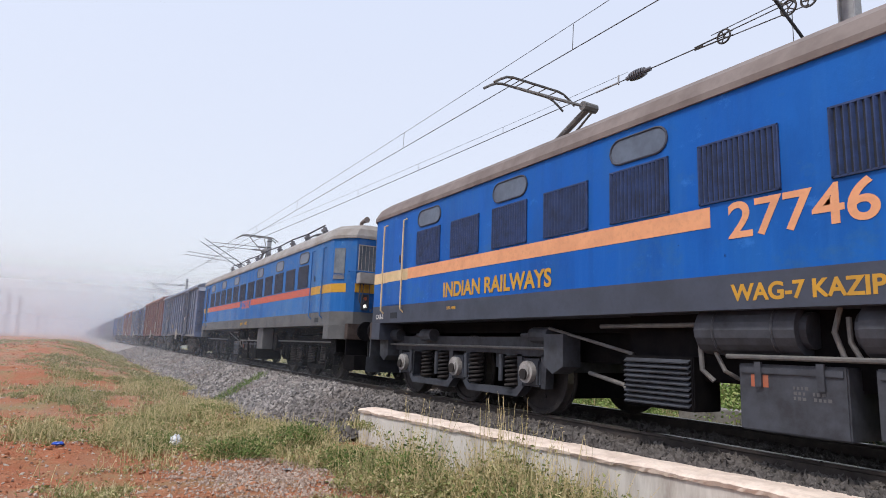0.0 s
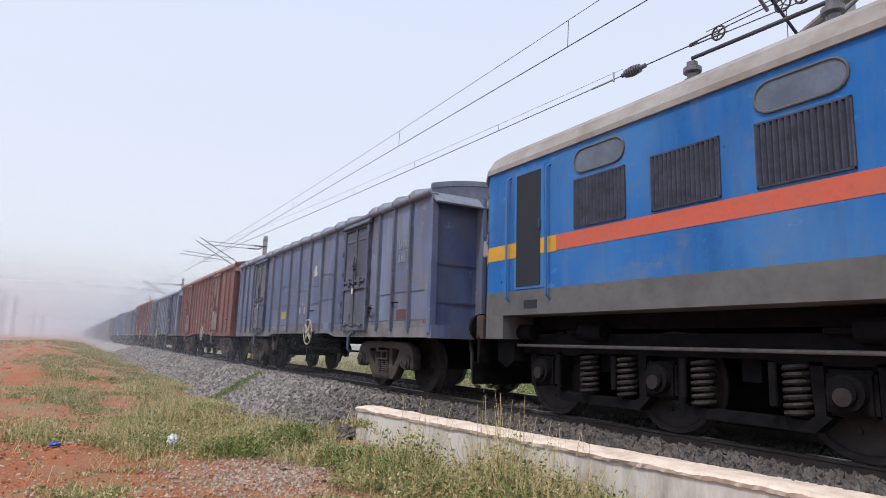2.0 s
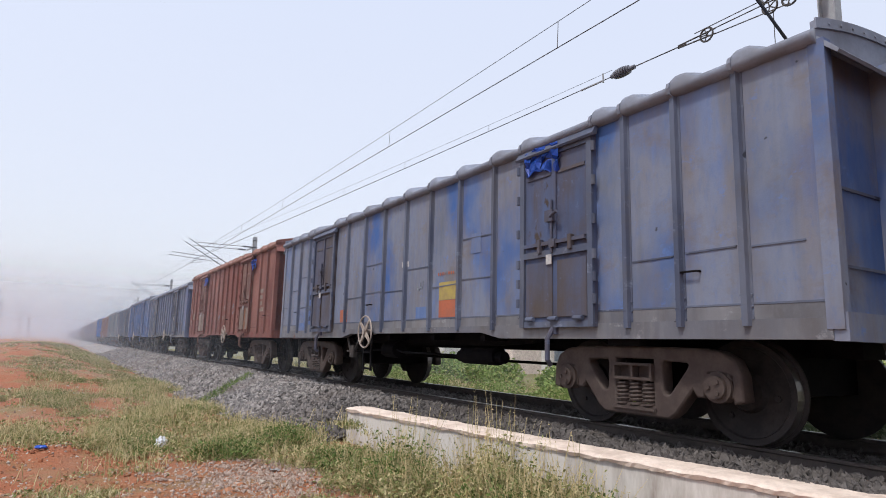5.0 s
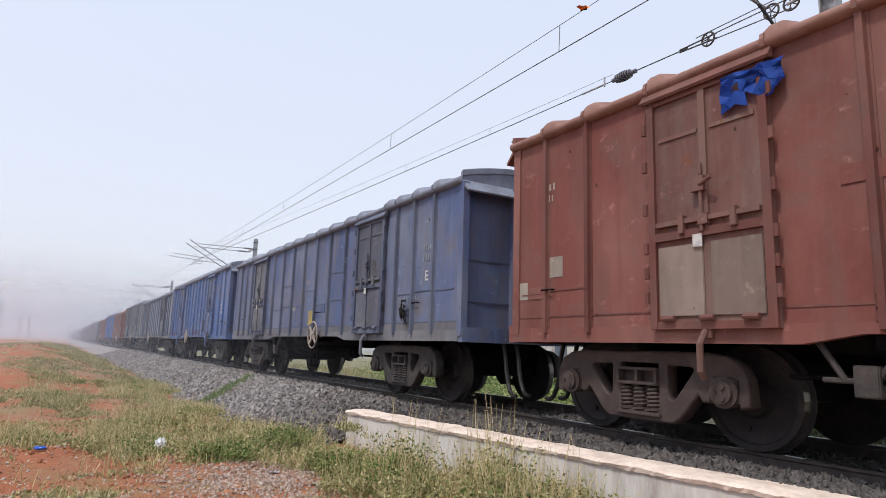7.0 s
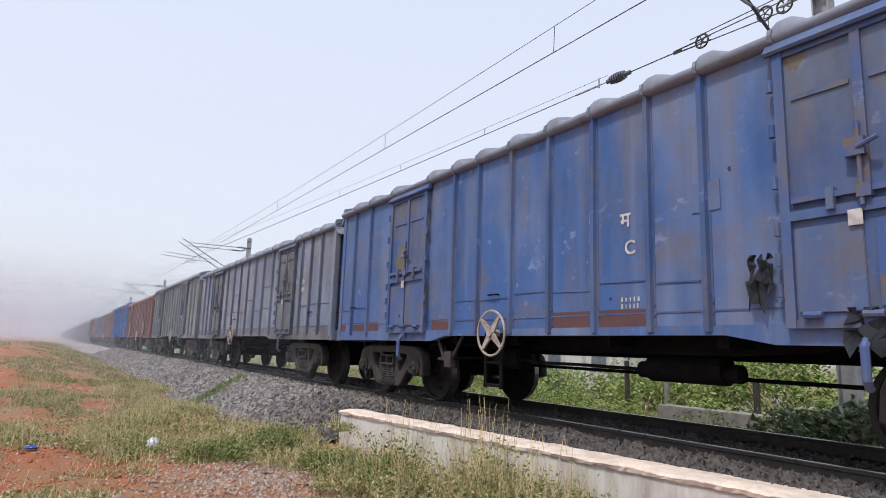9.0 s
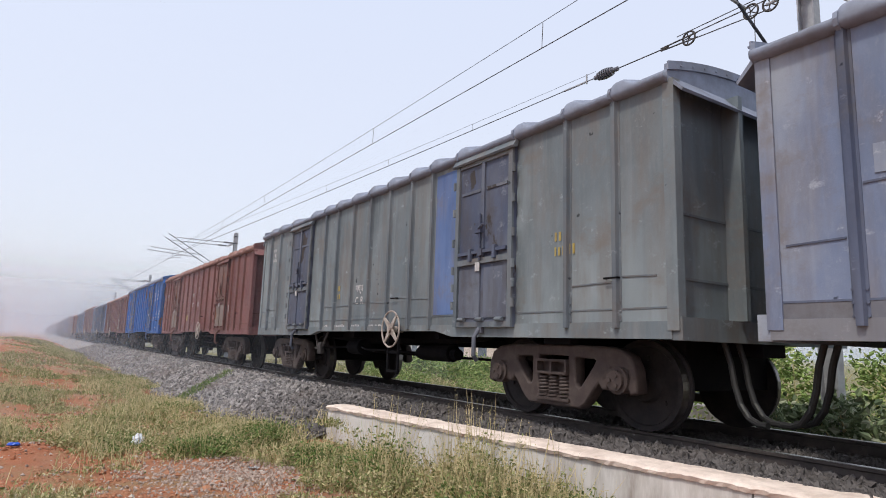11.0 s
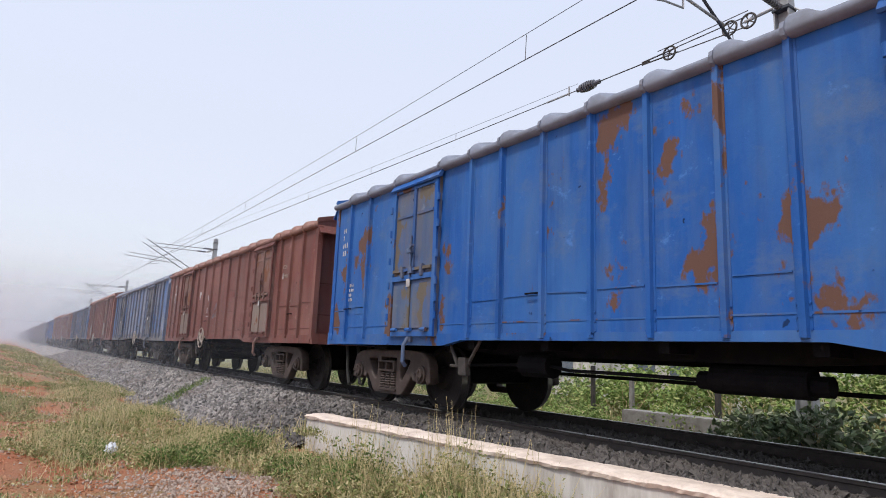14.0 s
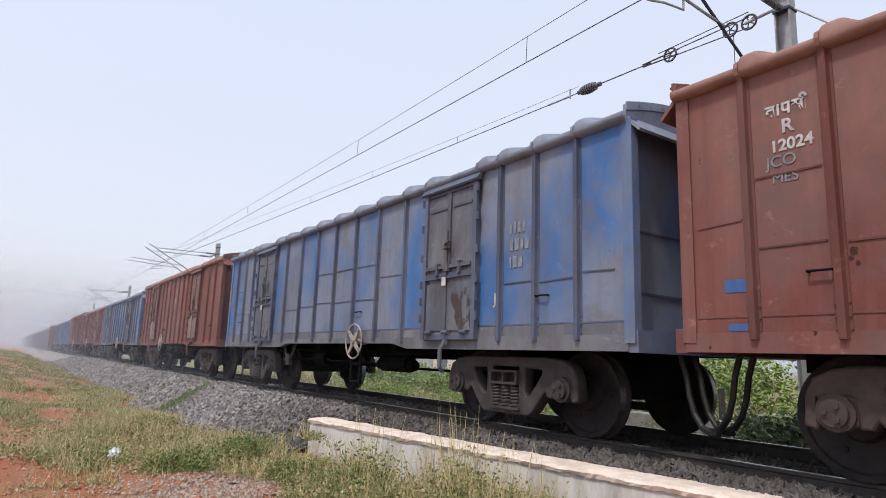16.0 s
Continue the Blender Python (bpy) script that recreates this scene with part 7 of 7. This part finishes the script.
def beyond():
    bm = B()
    box(bm, 11.3, 11.75, 6.6, 9.1, -1.0, -0.28, 0.015)
    ob = part("concrete_block", bm, M_SLEEPER)
    tagged(ob, "long grey concrete block lying in grass", "block")
    for i, (x, y, h) in enumerate([(13.0, 11.4, 1.5), (13.2, 10.3, 1.3), (12.6, 7.6, 1.2)]):
        bm = B()
        box(bm, -0.05, 0.05, -0.05, 0.05, -0.3, h, 0.008)
        ob = part("fence_post", bm, M_SLEEPER if i % 2 else M_BOGIE)
        ob.location = (x, y, ground_z(x, y))
        tagged(ob, "weathered upright fence post among bushes", "post", "fence posts")
    sign = new("trackside_board", None)
    sign.location = (12.4, 4.35, ground_z(12.4, 4.35))
    tagged(sign, "small yellow board on a pale post beside the track", "sign")
    part("post", box(B(), -0.09, 0.09, -0.09, 0.09, -0.2, 1.0, 0.01), M_CONCRETE, sign)
    part("board", box(B(), -0.13, -0.095, -0.17, 0.17, 0.55, 0.95, 0.006), M_TAG, sign)
    marks([[3], [3]], -0.131, 0.11, 0.8, sign, M_BROWNBAND, 3, "marking", 0.06, 0.09, 0.02)
    for x, y, w, d, h, mm in ((24, 22, 5, 6, 2.9, M_CONCRETE), (27, 33, 6, 5, 3.0, M_CAP), (30, 47, 6, 7, 3.2, M_CONCRETE), (20.5, 13.5, 3.0, 3.0, 2.4, M_CONCRETE)):
        house = new("house", None)
        z = ground_z(x, y)
        house.location = (x, y, z)
        tagged(house, "small pale flat-roofed house behind green bushes", "house", "houses beyond the track")
        part("wall", box(B(), -w / 2, w / 2, -d / 2, d / 2, -0.3, h, 0.02), mm, house)
        part("roof", box(B(), -w / 2 - 0.2, w / 2 + 0.2, -d / 2 - 0.2, d / 2 + 0.2, h + 0.002, h + 0.18, 0.02), M_LROOF2, house)
        for q in (-d / 4, d / 4):
            wd = part("window", box(B(), -w / 2 - 0.02, -w / 2 + 0.05, q - 0.45, q + 0.45, 1.0, 2.0, 0.005), M_DARKGLASS, house)
            part("sill", box(B(), -w / 2 - 0.08, -w / 2, q - 0.5, q + 0.5, 0.93, 0.99), M_LROOF2, wd)


beyond()


def butterfly():
    root = new("butterfly", None)
    tagged(root, "small orange butterfly in flight beside the train", "butterfly")
    part("body", rod(B(), (0, -0.014, 0), (0, 0.014, 0), 0.0035, 8), M_BLACK, root)
    for s in (-1, 1):
        bm = B()
        vs = [bm.verts.new(p) for p in ((0, 0.010, 0), (s * 0.030, 0.022, 0.014), (s * 0.036, 0.006, 0.017), (s * 0.024, -0.006, 0.012), (s * 0.026, -0.020, 0.012), (s * 0.008, -0.020, 0.003), (0, -0.008, 0))]
        bm.faces.new(vs)
        bmesh.ops.solidify(bm, geom=bm.faces[:], thickness=0.0008)
        part("wing", bm, M_WING, root)
    return root


FLYER = butterfly()

# ---------------------------------------------------------------- haze in the distance, imitated by translucent sheets
def haze_mat(name, amount, top):
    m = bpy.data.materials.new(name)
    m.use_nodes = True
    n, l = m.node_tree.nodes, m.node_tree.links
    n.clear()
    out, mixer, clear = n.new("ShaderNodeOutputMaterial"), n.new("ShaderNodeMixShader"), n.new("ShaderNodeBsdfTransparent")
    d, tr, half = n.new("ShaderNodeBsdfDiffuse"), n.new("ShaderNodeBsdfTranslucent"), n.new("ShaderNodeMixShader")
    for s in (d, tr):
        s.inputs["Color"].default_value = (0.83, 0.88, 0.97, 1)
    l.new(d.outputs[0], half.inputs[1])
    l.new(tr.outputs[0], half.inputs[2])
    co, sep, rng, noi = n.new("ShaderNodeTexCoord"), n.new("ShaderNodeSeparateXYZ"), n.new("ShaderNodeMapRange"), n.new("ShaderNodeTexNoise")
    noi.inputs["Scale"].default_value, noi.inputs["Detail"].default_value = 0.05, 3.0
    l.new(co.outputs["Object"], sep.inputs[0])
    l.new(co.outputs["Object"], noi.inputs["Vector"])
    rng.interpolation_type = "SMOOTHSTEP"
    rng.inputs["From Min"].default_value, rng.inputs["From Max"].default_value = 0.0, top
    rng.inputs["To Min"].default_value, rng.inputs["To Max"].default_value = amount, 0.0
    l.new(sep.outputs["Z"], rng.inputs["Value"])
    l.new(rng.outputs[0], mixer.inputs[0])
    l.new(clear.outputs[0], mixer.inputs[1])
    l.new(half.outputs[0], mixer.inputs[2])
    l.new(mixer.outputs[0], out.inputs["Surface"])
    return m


# Pale sheets added one behind another; each whitens what is seen through it.
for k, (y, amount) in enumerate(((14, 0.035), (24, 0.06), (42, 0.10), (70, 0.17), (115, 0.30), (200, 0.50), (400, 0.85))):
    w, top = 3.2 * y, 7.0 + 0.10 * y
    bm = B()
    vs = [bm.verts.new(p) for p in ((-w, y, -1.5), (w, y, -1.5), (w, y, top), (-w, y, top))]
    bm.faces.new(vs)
    ob = part("mist_layer", bm, haze_mat("pale_haze_film", amount, top))
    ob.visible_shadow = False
    tagged(ob, "flat translucent sheet that imitates haze over the plain", "mist", kind="structure")


# ---------------------------------------------------------------- what moves
RUN_T = (0.0, 3.0, 5.5, 7.0, 9.0, 12.5, 14.5, 16.0)
RUN_S = (0.0, 36.2, 66.0, 84.0, 107.8, 149.1, 172.2, 188.8)
RUN_FIT = np.polyfit(RUN_T, RUN_S, 4)


def travelled(t):
    """Metres the train has come towards the camera since 0 s."""
    return float(np.polyval(RUN_FIT, t) - np.polyval(RUN_FIT, 0.0)) - 0.1 * t / 0.7 * math.exp(1 - t / 0.7)


def turned(at, r, t):
    """A wheelset that has rolled as far as the train has run."""
    return Matrix.Translation(at) @ Matrix.Rotation(travelled(t) / r, 4, "X")


def motions():
    steps = [0.5 * i for i in range(33)]
    for ob, y in WAGONS + LOCOS:
        walk(ob, [(t, pose(TRACK_X, y - travelled(t), 0)) for t in steps])
    air = [(0.0, 0.1, 5.6, -0.70), (5.0, 0.1, 5.6, -0.70), (5.2, 0.22, 5.0, 0.2), (5.4, 0.34, 4.58, 0.9), (5.6, 0.45, 4.34, 1.16), (5.8, 0.56, 4.07, 1.40), (5.9, 0.70, 3.93, 1.45), (6.0, 0.95, 3.74, 1.52),
           (6.1, 1.23, 3.51, 1.65), (6.2, 1.45, 3.25, 1.83), (6.3, 1.63, 2.99, 1.95), (6.4, 1.69, 2.77, 2.05), (6.5, 1.69, 2.57, 2.16), (6.6, 1.78, 2.33, 2.20), (6.8, 1.81, 1.96, 2.24),
           (6.9, 1.80, 1.84, 2.19), (7.0, 1.72, 1.74, 2.17), (7.1, 1.66, 1.64, 2.20), (7.6, 1.2, 0.6, 2.9), (16.0, -8.0, -30.0, 4.0)]
    walk(FLYER, [(t, pose(x, y, z, 20 * math.sin(9 * t), 35 * math.sin(23 * t), 30 * math.sin(3 * t))) for t, x, y, z in air])
    fine = [i / FPS for i in range(16 * FPS + 1)]
    rolled = {}
    for ob, at, r in WHEELSETS:
        if at not in rolled:
            walk(ob, [(t, turned(at, r, t)) for t in fine])
            rolled[at] = ob
        else:
            first = rolled[at].animation_data
            ob.rotation_mode = "QUATERNION"
            ob.animation_data_create()
            ob.animation_data.action = first.action
            ob.animation_data.action_slot = first.action_slot


motions()
